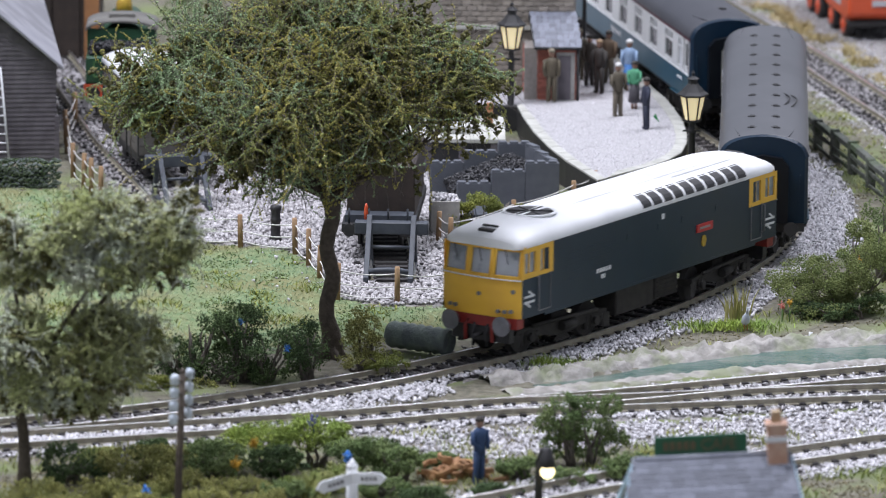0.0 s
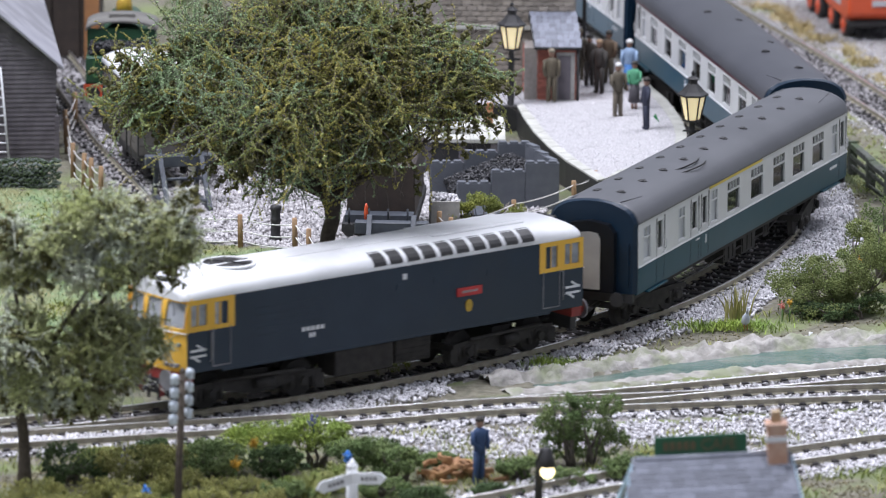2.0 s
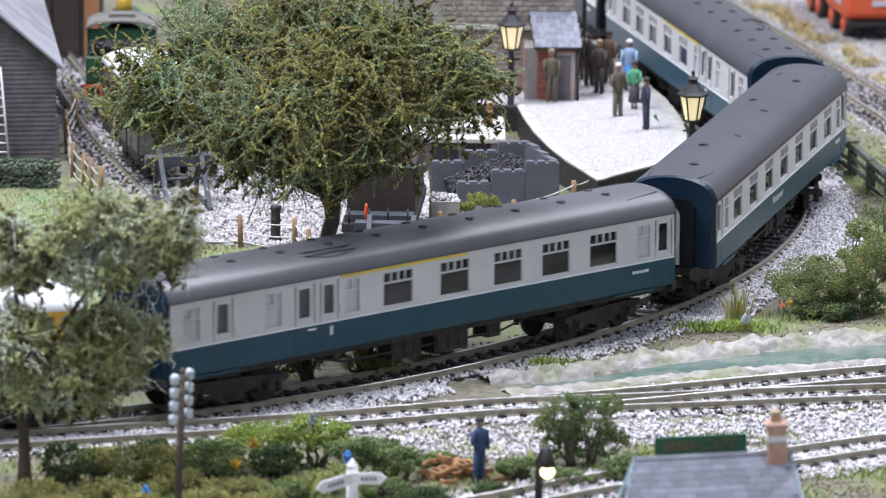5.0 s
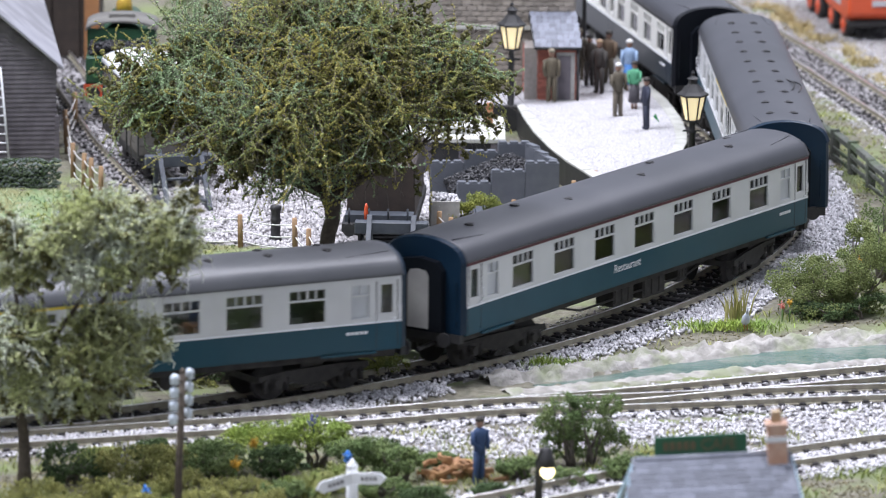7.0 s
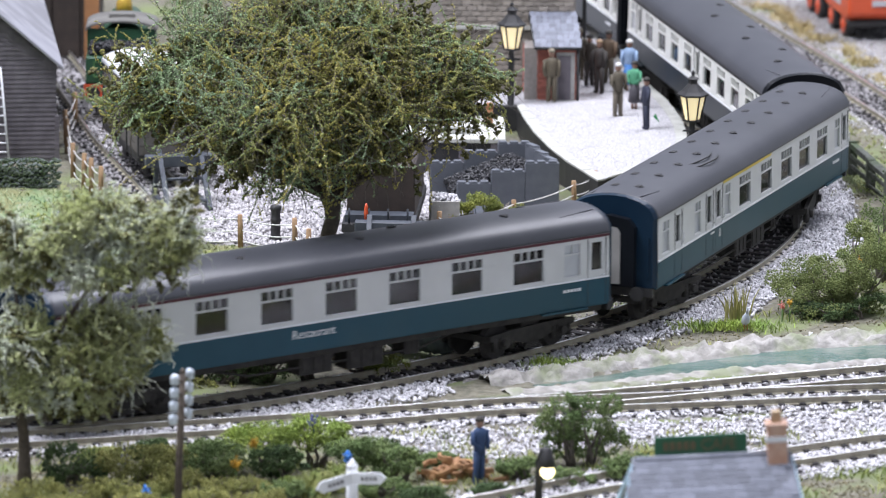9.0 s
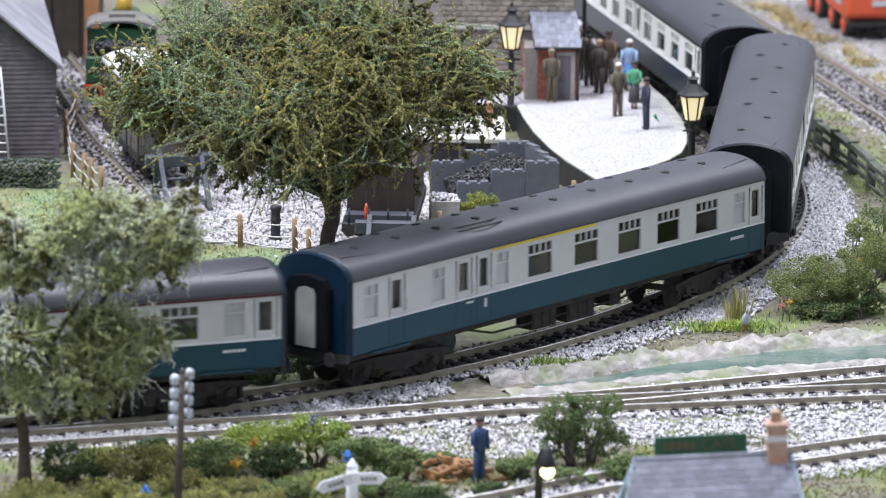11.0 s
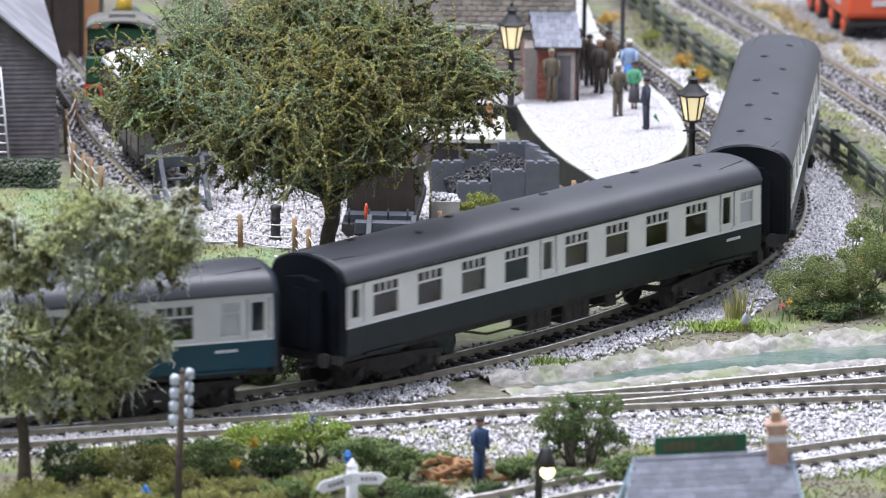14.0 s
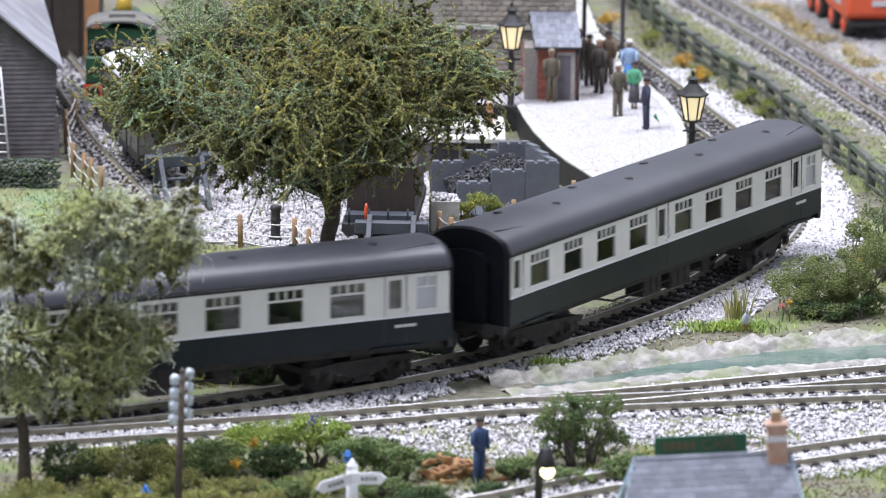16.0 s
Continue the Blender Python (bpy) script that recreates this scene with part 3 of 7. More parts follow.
        for y in (-11.5, 11.5):
            tube(bm, [(s * (H + 2), y, 14), (s * (H + 5), y, 14), (s * (H + 5), y, 14), (s * (H + 5.6), y, 14)], [1.2, 1.2, 2.9, 2.9], 12)
        part("buffer_beam", bm, M_BLACK, c)
    bm = bmesh.new()
    box(bm, -H + 1, H - 1, -16.8, 16.8, zb + 0.3, zb + 1.3)
    for x in np.arange(-H + 18, H - 10, 13.2):
        for y in (-11.2, 11.2):
            box(bm, x - 2.2, x + 2.2, y - 4.6, y + 4.6, zb + 1.3, zb + 14.2)
            box(bm, x - 5.6, x + 5.6, y - 4.6, y + 4.6, zb + 1.3, zb + 6.5)
    for x in (-H + 12, H - 14, -36):
        box(bm, x - 0.4, x + 0.4, -16.6, 16.6, zb + 1.3, zt)
    box(bm, -H + 4, H - 4, 7.0, 7.5, 17.5, 41.5)
    part("interior", bm, M_SEAT, c, "brown moulded seats seen through the windows")
    # underframe
    bm = bmesh.new()
    for s in (-1, 1):
        box(bm, -H + 1, H - 1, s * 14.5 - 0.6, s * 14.5 + 0.6, 12.4, zb - 0.4)
    box(bm, -H + 1, H - 1, -5, 5, 12.8, zb - 0.4)
    part("underframe", bm, M_UNDER, c)
    for x, w, lo in ((-16, 15, 5.5), (6, 17, 5.0), (33, 7, 7.0)):
        for s in (-1, 1):
            bm = bmesh.new()
            box(bm, x, x + w, s * 10 - 4, s * 10 + 4, lo, 13.2)
            for k in range(3):
                box(bm, x + 1 + k * w / 3, x + w / 3 - 0.6 + k * w / 3, s * 14 - 0.3, s * 14 + 0.3, lo + 1, 12)
            part("battery_box", bm, M_UNDER, c)
    for s in (-1, 1):
        bm = bmesh.new()
        tube(bm, [(-58, s * 13.5, 13), (-40, s * 13.5, 8.6), (40, s * 13.5, 8.6), (58, s * 13.5, 13)], 0.5, 5)
        part("truss_rod", bm, M_UNDER, c)
        for x in (-118, 96):
            bm = bmesh.new()
            box(bm, x, x + 22, s * 18.2 - 0.8, s * 18.2 + 0.8, zb - 1.5, zb - 0.8)
            part("footboard", bm, lower, c)
    for s in (-1, 1):
        bm = bmesh.new()
        bars(bm, 106 if s < 0 else -116, 22.2, 9, 1.1, 5, 18.42, s)
        part("running_number", bm, M_WHITE, c)
        bm = bmesh.new()
        if kind == "corridor":
            box(bm, -51.0, -49.8, s * 18.42 - 0.1, s * 18.42 + 0.1, 21.3, 24.6)
            box(bm, -62, -58, s * 18.42 - 0.1, s * 18.42 + 0.1, 24.2, 24.9)
            part("class_mark", bm, M_WHITE, c)
        else:
            bm.free()
    if kind == "dining":
        for s in (-1, 1):
            cu = bpy.data.curves.new("lettering", "FONT")
            cu.body, cu.size, cu.extrude, cu.align_x = "Restaurant", 4.6 * MM, 0.05 * MM, "CENTER"
            t = new("lettering", cu)
            t.data.materials.append(M_WHITE)
            t.parent = c
            t.matrix_basis = pose((-13 if s < 0 else 13) * MM, s * 18.45 * MM, 21.0 * MM, 90, 0, 0 if s < 0 else 180)
    bs = [bogie(c, -93), bogie(c, 93)]
    bm = bmesh.new()
    for s in (-1, 1):
        tube(bm, [(s * (H - 6), 0, 9.5), (s * (H + 5.4), 0, 9.0)], 0.9, 6)
    part("coupling", bm, M_BLACK, c)
    return c, bs


def locomotive():
    """A diesel with a cab at each end, its front towards -x."""
    c = thing("diesel_locomotive", 0, 0, 0, 0, "navy blue diesel locomotive with white roof and yellow cab ends", "model locomotive")
    zb, zw, zt, W = 16.4, 31.6, 43.4, 17.7
    X = 95.5

    def ring(x, w, low, high, crown, nose=0.0):
        """A section: sides up to high, then a curved roof of that rise."""
        p = [(x, -w, low), (x, -w, high)]
        for a in range(10, 171, 16):
            p.append((x, -w * math.cos(radians(a)), high + 0.4 + crown * math.sin(radians(a)) ** 0.8))
        return p + [(x, w, high), (x, w, low)]
    # sides
    for s in (-1, 1):
        bm = bmesh.new()
        side_wall(bm, s, -79, 79, zb, zt, [], W, 0)
        box(bm, -79, 79, s * (W - 0.3) - 0.4, s * (W - 0.3) + 0.4, zb - 1.0, zb)
        for x in (-64, -46):
            for k in range(5):
                box(bm, x, x + 14, s * W - 0.12, s * W + 0.12, 26 + k * 2.6, 26.3 + k * 2.6)
        for x in (-20, 3, 21, 47):
            box(bm, x, x + 2.4, s * W - 0.15, s * W + 0.15, 34.5, 37.0)
        part("body_side", bm, M_NAVY, c)
        # grilles in the curve of the roof
        for i in range(10):
            bm = bmesh.new()
            x = -8 + i * 7.9 + (i // 2) * 0.35
            pts = []
            for a in (5, 14, 24, 34, 46):
                pts.append((-W * math.cos(radians(a)) - 0.25 * math.cos(radians(a)), zt + 0.6 + 7.0 * math.sin(radians(a)) ** 0.8))
            loft(bm, [[(x + dx, -s * y, z) for y, z in pts] + [(x + dx, -s * (y + 0.6), z - 0.4) for y, z in pts[::-1]] for dx in (0.4, 6.3)])
            part("roof_grille", bm, M_BLACK, c)
        # cab sides with openings
        for e in (-1, 1):
            bm = bmesh.new()
            w1 = sorted((e * 93.6, e * 86.2))
            w2 = sorted((e * 82.6, e * 76.6))
            q = sorted((e * 79 * 0 + e * 73.5, e * X))
            side_wall(bm, s, q[0], q[1], zb, zw, [], W + 0.05, 0)
            side_wall(bm, s, q[0], q[1], zw, zt, [(w1[0], w1[1], 33.6, 41.6), (w2[0], w2[1], 33.2, 41.6)], W + 0.07, 1)
            cab = part("cab_side", bm, [M_NAVY, M_YELLOW], c)
            for a, b in (w1, w2):
                bm = bmesh.new()
                box(bm, a - 0.3, b + 0.3, s * (W - 0.7) - 0.1, s * (W - 0.7) + 0.1, 33, 42)
                part("cab_window", bm, M_GLEAM, cab)
                bm = bmesh.new()
                m = a + (b - a) * 0.45
                box(bm, m - 0.3, m + 0.3, s * (W - 0.4) - 0.2, s * (W - 0.4) + 0.2, 33.4, 41.7)
                part("window_bar", bm, M_YELLOW, cab)
            bm = bmesh.new()
            for dx in (75.4, 83.6):
                box(bm, e * dx - 0.2, e * dx + 0.2, s * (W + 0.1) - 0.18, s * (W + 0.1) + 0.18, zb + 1.4, zw + 0.4)
            box(bm, *sorted((e * 75.4, e * 83.6)), s * (W + 0.1) - 0.18, s * (W + 0.1) + 0.18, zb + 1.3, zb + 1.7)
            tube(bm, [(e * 84.8, s * W, 20), (e * 84.8, s * (W + 0.9), 20.4), (e * 84.8, s * (W + 0.9), 31), (e * 84.8, s * W, 31.4)], 0.25, 5)
            part("cab_door_edge", bm, M_STEEL, cab)
            bm = bmesh.new()
            x = e * 90.3
            for k, (z, d) in enumerate(((24.6, 1), (22.4, -1))):
                box(bm, x - 3.6, x + 3.6, s * (W + 0.12) - 0.1, s * (W + 0.12) + 0.1, z - 0.45, z + 0.45)
                sh = Matrix.Translation((x + d * 1.2, s * (W + 0.12), z + d * 0.9)) @ Matrix.Rotation(radians(-32 * s), 4, "Y")
                box(bm, -2.2, 2.2, -0.1, 0.1, -0.4, 0.4, 0, sh)
            part("rail_emblem", bm, M_WHITE, cab, "white double arrow emblem")
        bm = bmesh.new()
        box(bm, 32.5, 44.5, s * (W + 0.3) - 0.3, s * (W + 0.3) + 0.3, 28.2, 31.4)
        pl = part("nameplate", bm, M_PLATE, c, "red nameplate")
        bm = bmesh.new()
        bars(bm, 34.6, 29.4, 8.0, 0.9, 6, W + 0.62, s)
        part("lettering", bm, M_BEIGE, pl)
        bm = bmesh.new()
        ov = [(38.4 + 1.7 * math.cos(k * math.pi / 8), 24.2 + 2.4 * math.sin(k * math.pi / 8)) for k in range(16)]
        loft(bm, [[(x, s * (W + k), z) for x, z in ov] for k in (0.0, 0.35)])
        part("crest", bm, M_GOLD, c, "gilt oval crest")
        bm = bmesh.new()
        bars(bm, -42, 25.0, 11, 1.6, 5, W + 0.05, s)
        part("running_number", bm, M_WHITE, c)
        bm = bmesh.new()
        bars(bm, -38.6, 22.4, 3.4, 1.7, 2, W + 0.05, s)
        part("data_panel", bm, M_WHITE, c)
        bm = bmesh.new()
        box(bm, 6, 8, s * (W + 0.05) - 0.1, s * (W + 0.05) + 0.1, 38.3, 40.4)
        part("warning_label", bm, M_WHITE, c)
    # roof, with cab domes that fall to the front
    bm = bmesh.new()
    rr = []
    for x, w, cr, dz in ((-X - 0.6, W - 3.2, 2.6, -0.2), (-X + 1.0, W - 0.6, 4.2, 0), (-X + 5, W - 0.1, 5.9, 0), (-X + 14, W, 6.9, 0), (-74, W, 7.2, 0), (74, W, 7.2, 0), (X - 14, W, 6.9, 0), (X - 5, W - 0.1, 5.9, 0), (X - 1.0, W - 0.6, 4.2, 0), (X + 0.6, W - 3.2, 2.6, -0.2)):
        rr.append([(p[0], p[1], p[2] + dz) for p in ring(x, w, zt - 0.3, zt + 0.1, cr)])
    loft(bm, rr, 0, True, True, True)
    part("roof", bm, M_WHITEROOF, c, "white roof with grey soot patches")
    for x in (-74, 74, -12):
        bm = bmesh.new()
        loft(bm, [[(q[0], q[1] * 1.004, q[2] + 0.08) for q in ring(x + k, W, zt, zt + 0.1, 7.2)] for k in (-0.25, 0.25)], 0, False, False)
        part("roof_seam", bm, M_WHITEROOF, c)
    bm = bmesh.new()
    lathe(bm, [(10.6, 0), (10.4, 0.7), (9.4, 0.8), (9.2, 0.25), (0, 0.25)], 28, 0, (-63, 0, zt + 7.1))
    ff = part("fan_grille", bm, M_WHITEROOF, c)
    bm = bmesh.new()
    lathe(bm, [(9.2, 0), (9.2, 0.35), (0, 0.4)], 28, 0, (-63, 0, zt + 7.25))
    for k in range(6):
        a = k * math.pi / 3
        tube(bm, [(-63, 0, zt + 7.8), (-63 + 9 * math.cos(a), 9 * math.sin(a), zt + 7.8)], 0.3, 5)
    part("fan", bm, M_BLACK, ff)
    bm = bmesh.new()
    box(bm, -46, 74, -6, 6, zt + 6.6, zt + 7.65)
    box(bm, 28, 73, -9, 9, zt + 6.2, zt + 7.4)
    part("roof_panel", bm, M_WHITEROOF, c, "", 0.3)
    # cab fronts
    for e in (-1, 1):
        sec = []
        n = 12
        def front(y):
            t = abs(y) / W
            return X + 2.4 * (1 - t ** 3)
        ys = [-W + 2 * W * k / n for k in range(n + 1)]
        wins = [(-16.4, -6.4), (-4.4, 4.4), (6.4, 16.4)]
        cut = sorted({-W, W, *[q for w in wins for q in w], *[y for y in ys if abs(y) < W]})
        bm = bmesh.new()
        zs = [zb, 22, 30.4, 32.6, 42.4, zt + 0.6]
        back = {zb: -0.8, 22: 0.0, 30.4: 0.0, 32.6: -0.3, 42.4: -2.0, zt + 0.6: -2.4}
        for ya, yb in zip(cut, cut[1:]):
            for za, zc in zip(zs, zs[1:]):
                if za == 32.6 and any(a < (ya + yb) / 2 < b for a, b in wins):
                    continue
                f = bm.faces.new([bm.verts.new((e * (front(y) + back[z]), y, z + (1.6 * (1 - (y / W) ** 2) if z > 41 else 0))) for y, z in ((ya, za), (yb, za), (yb, zc), (ya, zc))])
                f.smooth = True
        bmesh.ops.remove_doubles(bm, verts=bm.verts[:], dist=0.02)
        cf = part("cab_front", bm, M_YELLOW, c, "yellow cab front")
        for a, b in wins:
            bm = bmesh.new()
            k = [(a, 32.4), (b, 32.4), (b, 42.6), (a, 42.6)]
            loft(bm, [[(e * (front(y) + (-0.6 if z < 35 else -2.2) - d), y, z) for y, z in k] for d in (0.2, 0.35)])
            part("windscreen", bm, M_GLEAM, cf)
            bm = bmesh.new()
            k = [(a, 32.6), (b, 32.6), (b, 42.4), (a, 42.4)]
            for (y0, z0), (y1, z1) in zip(k, k[1:] + k[:1]):
                tube(bm, [(e * (front(y0) + (-0.3 if z0 < 35 else -1.9) + 0.05), y0, z0), (e * (front(y1) + (-0.3 if z1 < 35 else -1.9) + 0.05), y1, z1)], 0.4, 5)
            part("window_frame", bm, M_YELLOW, cf)
            bm = bmesh.new()
            ym = (a + b) / 2
            tube(bm, [(e * (front(ym) - 1.2), ym + 1.0, 42.6), (e * (front(ym) + 0.1), ym - 1.0, 37.5)], 0.22, 5)
            part("wiper", bm, M_BLACK, cf)
        bm = bmesh.new()
        for ya, yb in zip(ys, ys[1:]):
            tube(bm, [(e * (front(ya) + 0.4), ya, 31.4), (e * (front(yb) + 0.4), yb, 31.4)], 0.3, 5)
        part("handrail", bm, M_WHITE, cf)
        bm = bmesh.new()
        for y, z in ((-13.6, 19.2), (-11.2, 19.0), (-8.4, 19.0), (11, 19.2), (13.6, 19.2), (0, 25), (-14.5, 27)):
            tube(bm, [(e * (front(y) - 0.8), y, z), (e * (front(y) + 0.7), y, z)], 0.8, 10)
        part("lamp", bm, M_STEEL, cf)
        bm = bmesh.new()
        box(bm, *sorted((e * (X - 5.6), e * (X - 4.6))), -3.6, 3.6, zt + 4.8, zt + 6.9)
        box(bm, *sorted((e * (X - 4.9), e * (X - 1.2))), -3.4, 3.4, zt + 2.6, zt + 5.9)
        part("headcode_box", bm, M_BLACK, cf, "", 0.3)
        bm = bmesh.new()
        box(bm, *sorted((e * (X - 4), e * (X + 0.8))), -16, 16, 12.2, zb)
        for y in (-6, 6):
            tube(bm, [(e * (X + 0.5), y, 13.8), (e * (X + 2.6), y, 12.0), (e * (X + 2.2), y, 6.5)], 0.8, 6)
        bb = part("buffer_beam", bm, M_REDBUF, c, "red buffer beam with hoses")
        for y in (-11.5, 11.5):
            bm = bmesh.new()
            tube(bm, [(e * X, y, 13.8), (e * (X + 4.4), y, 13.8)], 2.0, 12)
            tube(bm, [(e * (X + 4.2), y, 13.8), (e * (X + 5.0), y, 13.8)], [3.7, 3.9], 18, 1)
            part("buffer", bm, [M_REDBUF, M_STEEL], bb)
        bm = bmesh.new()
        box(bm, *sorted((e * (X - 2), e * (X + 1))), -13, 13, 6.5, 12)
        tube(bm, [(e * (X - 6), 0, 9.5), (e * (X + 6.5), 0, 9.0)], 1.0, 6)
        for y in (-3, 3):
            tube(bm, [(e * (X + 0.5), y, 13), (e * (X + 1.8), y, 9.5), (e * (X + 1.5), y, 4.5)], 0.6, 6)
        part("coupling", bm, M_BLACK, c)
        bm = bmesh.new()
        box(bm, *sorted((e * (X - 20), e * (X - 21))), -17, 17, 20, zt)
        box(bm, *sorted((e * (X - 10), e * (X - 6))), -15, 15, 20, 39)
        part("cab_interior", bm, M_FROST, c, "pale grey cab interior")
    bm = bmesh.new()
    box(bm, -X + 1, X - 1, -16.8, 16.8, zb - 0.4, zb + 1)
    part("floor", bm, M_UNDER, c)
    for s in (-1, 1):
        for x0, x1, lo in ((-25, 3, 5.0), (4, 21, 6.2)):
            bm = bmesh.new()
            box(bm, x0, x1, s * 11 - 5.5, s * 11 + 5.5, lo, zb - 1.2)
            if x0 > 0:
                for k in range(4):
                    box(bm, x0 + 1, x1 - 1, s * 16.6 - 0.3, s * 16.6 + 0.3, 7.2 + k * 1.9, 7.6 + k * 1.9)
            part("tank_box", bm, M_UNDER, c, "", 0.4)
    return c, [bogie(c, -58, 40, 0, True), bogie(c, 58, 40, 0, True)]


RIDE = 1.0
TIMES = [0, 0.5, 1, 1.5, 2, 2.5, 3, 3.5, 4, 5.15, 6.3, 7, 7.5, 8, 8.5, 9, 10.1, 11.3, 12, 12.5, 13, 13.5, 14, 14.5, 15, 15.5, 16]
WAYS = [1677.1, 1637.6, 1599.6, 1565.6, 1527.1, 1491.3, 1450.6, 1413.1, 1377.4, 1295.5, 1210.8, 1154.0, 1114.0, 1071.8, 1030.6, 984.0, 893.5, 797.8, 734.0, 691.6, 641.5, 595.0, 542.5, 492.6, 440.3, 394.0, 341.9]


def place(s, half):
    """The middle and heading of a vehicle whose bogies, half apart from its middle, run on the main line."""
    a, b = on_main(s - half), on_main(s + half)
    return (a + b) / 2, math.atan2(b[1] - a[1], b[0] - a[0])


def heading(s):
    a, b = on_main(s - 2), on_main(s + 2)
    return math.atan2(b[1] - a[1], b[0] - a[0])


LOCO = locomotive()
CK = "blue and grey carriage with yellow first class stripe"
TRAIN = [(LOCO[0], LOCO[1], 0.0, 58.0)]
for i, (kind, lab, lo, up, en, rf, st) in enumerate((
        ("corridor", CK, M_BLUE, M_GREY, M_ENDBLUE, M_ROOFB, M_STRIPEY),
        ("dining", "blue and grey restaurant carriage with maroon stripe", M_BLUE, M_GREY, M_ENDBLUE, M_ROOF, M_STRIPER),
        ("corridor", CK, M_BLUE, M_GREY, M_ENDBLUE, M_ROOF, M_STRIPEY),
        ("open", "dark green and cream carriage with black ends", M_DARKGREEN, M_CREAM, M_BLACKEND, M_ROOF, M_BLACK),
        ("open", "last dark green and cream carriage with black ends", M_DARKGREEN, M_CREAM, M_BLACKEND, M_ROOF, M_BLACK))):
    c, bs = coach("railway_carriage", kind, lab, lo, up, en, rf, st, i + 1)
    TRAIN.append((c, bs, 246.1 + 278.06 * i, 93.0))


def motions():
    """The train runs round the curve; its bogies turn under it and its wheels roll."""
    for ob, bogies, behind, half in TRAIN:
        rows = []
        for t, w in zip(TIMES, WAYS):
            p, a = place(w + behind, half)
            rows.append((t, pose(p[0] * MM, p[1] * MM, RIDE * MM, 0, 0, math.degrees(a))))
        walk(ob, rows)
        for (b, wheels), sx in zip(bogies, (-1, 1)):
            rows = []
            for t, w in zip(TIMES, WAYS):
                p, a = place(w + behind, half)
                rows.append((t, pose(sx * half * MM, 0, -RIDE * MM, 0, 0, math.degrees(heading(w + behind + sx * half) - a))))
            walk(b, rows)
            for axle, wx in zip(wheels, (-1, 1)):
                x, _, z = axle.location
                spin = []
                for k in range(241):
                    t = k / 15
                    gone = WAYS[0] - np.interp(t, TIMES, WAYS)
                    spin.append((t, pose(x, 0, z, 0, -math.degrees(gone / 7.0), 0)))
                walk(axle, spin)


# ---- build: setting ----
ground()
for k, line in LINES.items():
    track("track_" + k, line)
M_FRAME = mat("painted_fascia", (0.10, 0.10, 0.11), (0.08, 0.08, 0.09), 0.6, scale=20)
M_FLOOR = mat("hall_floor", (0.30, 0.27, 0.23), (0.25, 0.22, 0.19), 0.6, scale=6)
bm = bmesh.new()
box(bm, -1810, 1010, -710, 2110, -130, -12)
tagged(part("baseboard", bm, M_FRAME), "dark painted baseboard that carries the layout", "baseboard", kind="structure")
bm = bmesh.new()
box(bm, -6000, 6000, -6000, 6000, -1050, -1000)
tagged(part("floor", bm, M_FLOOR), "plain brown hall floor", "floor", kind="structure")
for x, y in ((-1700, -600), (900, -600), (-1700, 1980), (900, 1980)):
    bm = bmesh.new()
    box(bm, x - 30, x + 30, y - 30, y + 30, -1000, -130)
    tagged(part("baseboard_leg", bm, M_FRAME), "dark timber leg under the baseboard", "leg", kind="structure")

# ---- stone chippings, grass and loose scenery ----
M_FROND_Y = mat("olive_yellow_moss_fronds", (0.31, 0.29, 0.065), (0.50, 0.45, 0.12), 0.9, scale=110, island=0.16, c=(0.24, 0.26, 0.075), cscale=40)
M_FROND_M = mat("mid_green_moss_fronds", (0.25, 0.31, 0.10), (0.38, 0.42, 0.16), 0.9, scale=110, island=0.16, c=(0.34, 0.34, 0.10), cscale=40)
M_FROND_B = mat("blue_green_moss_fronds", (0.21, 0.31, 0.155), (0.33, 0.43, 0.24), 0.9, scale=110, island=0.16, c=(0.22, 0.29, 0.11), cscale=40)
# inner moss toned dark: the self-shade of the crowns sits in this colour
M_FROND_SHADE = mat("shade_toned_inner_moss", (0.10, 0.10, 0.035), (0.15, 0.14, 0.05), 0.95, scale=110, island=0.3)
M_WISP = mat("whitish_lichen_wisps", (0.66, 0.68, 0.60), (0.52, 0.55, 0.45), 0.95, scale=60, island=0.3)
M_LICHEN = mat("pale_lichen_foliage", (0.46, 0.51, 0.21), (0.62, 0.65, 0.38), 0.95, scale=70, island=0.16, c=(0.25, 0.27, 0.09), cscale=45)
M_LICHEN_G = mat("grey_green_lichen_foliage", (0.52, 0.58, 0.42), (0.66, 0.70, 0.56), 0.95, scale=70, island=0.16, c=(0.33, 0.35, 0.16), cscale=45)
M_BUSH_DARK = mat("dark_green_foam_leaves", (0.04, 0.075, 0.026), (0.085, 0.13, 0.04), 0.9, scale=60, island=0.45)
M_BUSH_MID = mat("green_foam_leaves", (0.105, 0.165, 0.055), (0.185, 0.235, 0.085), 0.9, scale=60, island=0.45)
M_BUSH_OL = mat("sage_green_foam_leaves", (0.16, 0.205, 0.07), (0.27, 0.30, 0.10), 0.9, scale=60, island=0.4, c=(0.11, 0.15, 0.05), cscale=60)
M_BUSH_YEL = mat("yellow_green_foam_leaves", (0.26, 0.27, 0.05), (0.17, 0.22, 0.06), 0.9, scale=60, island=0.45)
M_BUSH_LIME = mat("lime_foam_leaves", (0.34, 0.42, 0.08), (0.22, 0.32, 0.08), 0.9, scale=60, island=0.4)
M_OLIVE = mat("olive_foam_leaves", (0.29, 0.28, 0.085), (0.18, 0.20, 0.06), 0.9, scale=60, island=0.4)
M_BARK = mat("dark_brown_bark", (0.055, 0.042, 0.032), (0.10, 0.08, 0.06), 0.8, scale=500, bump=0.8)
M_BARKG = mat("grey_brown_bark", (0.10, 0.085, 0.07), (0.16, 0.14, 0.12), 0.85, scale=400, bump=0.8)
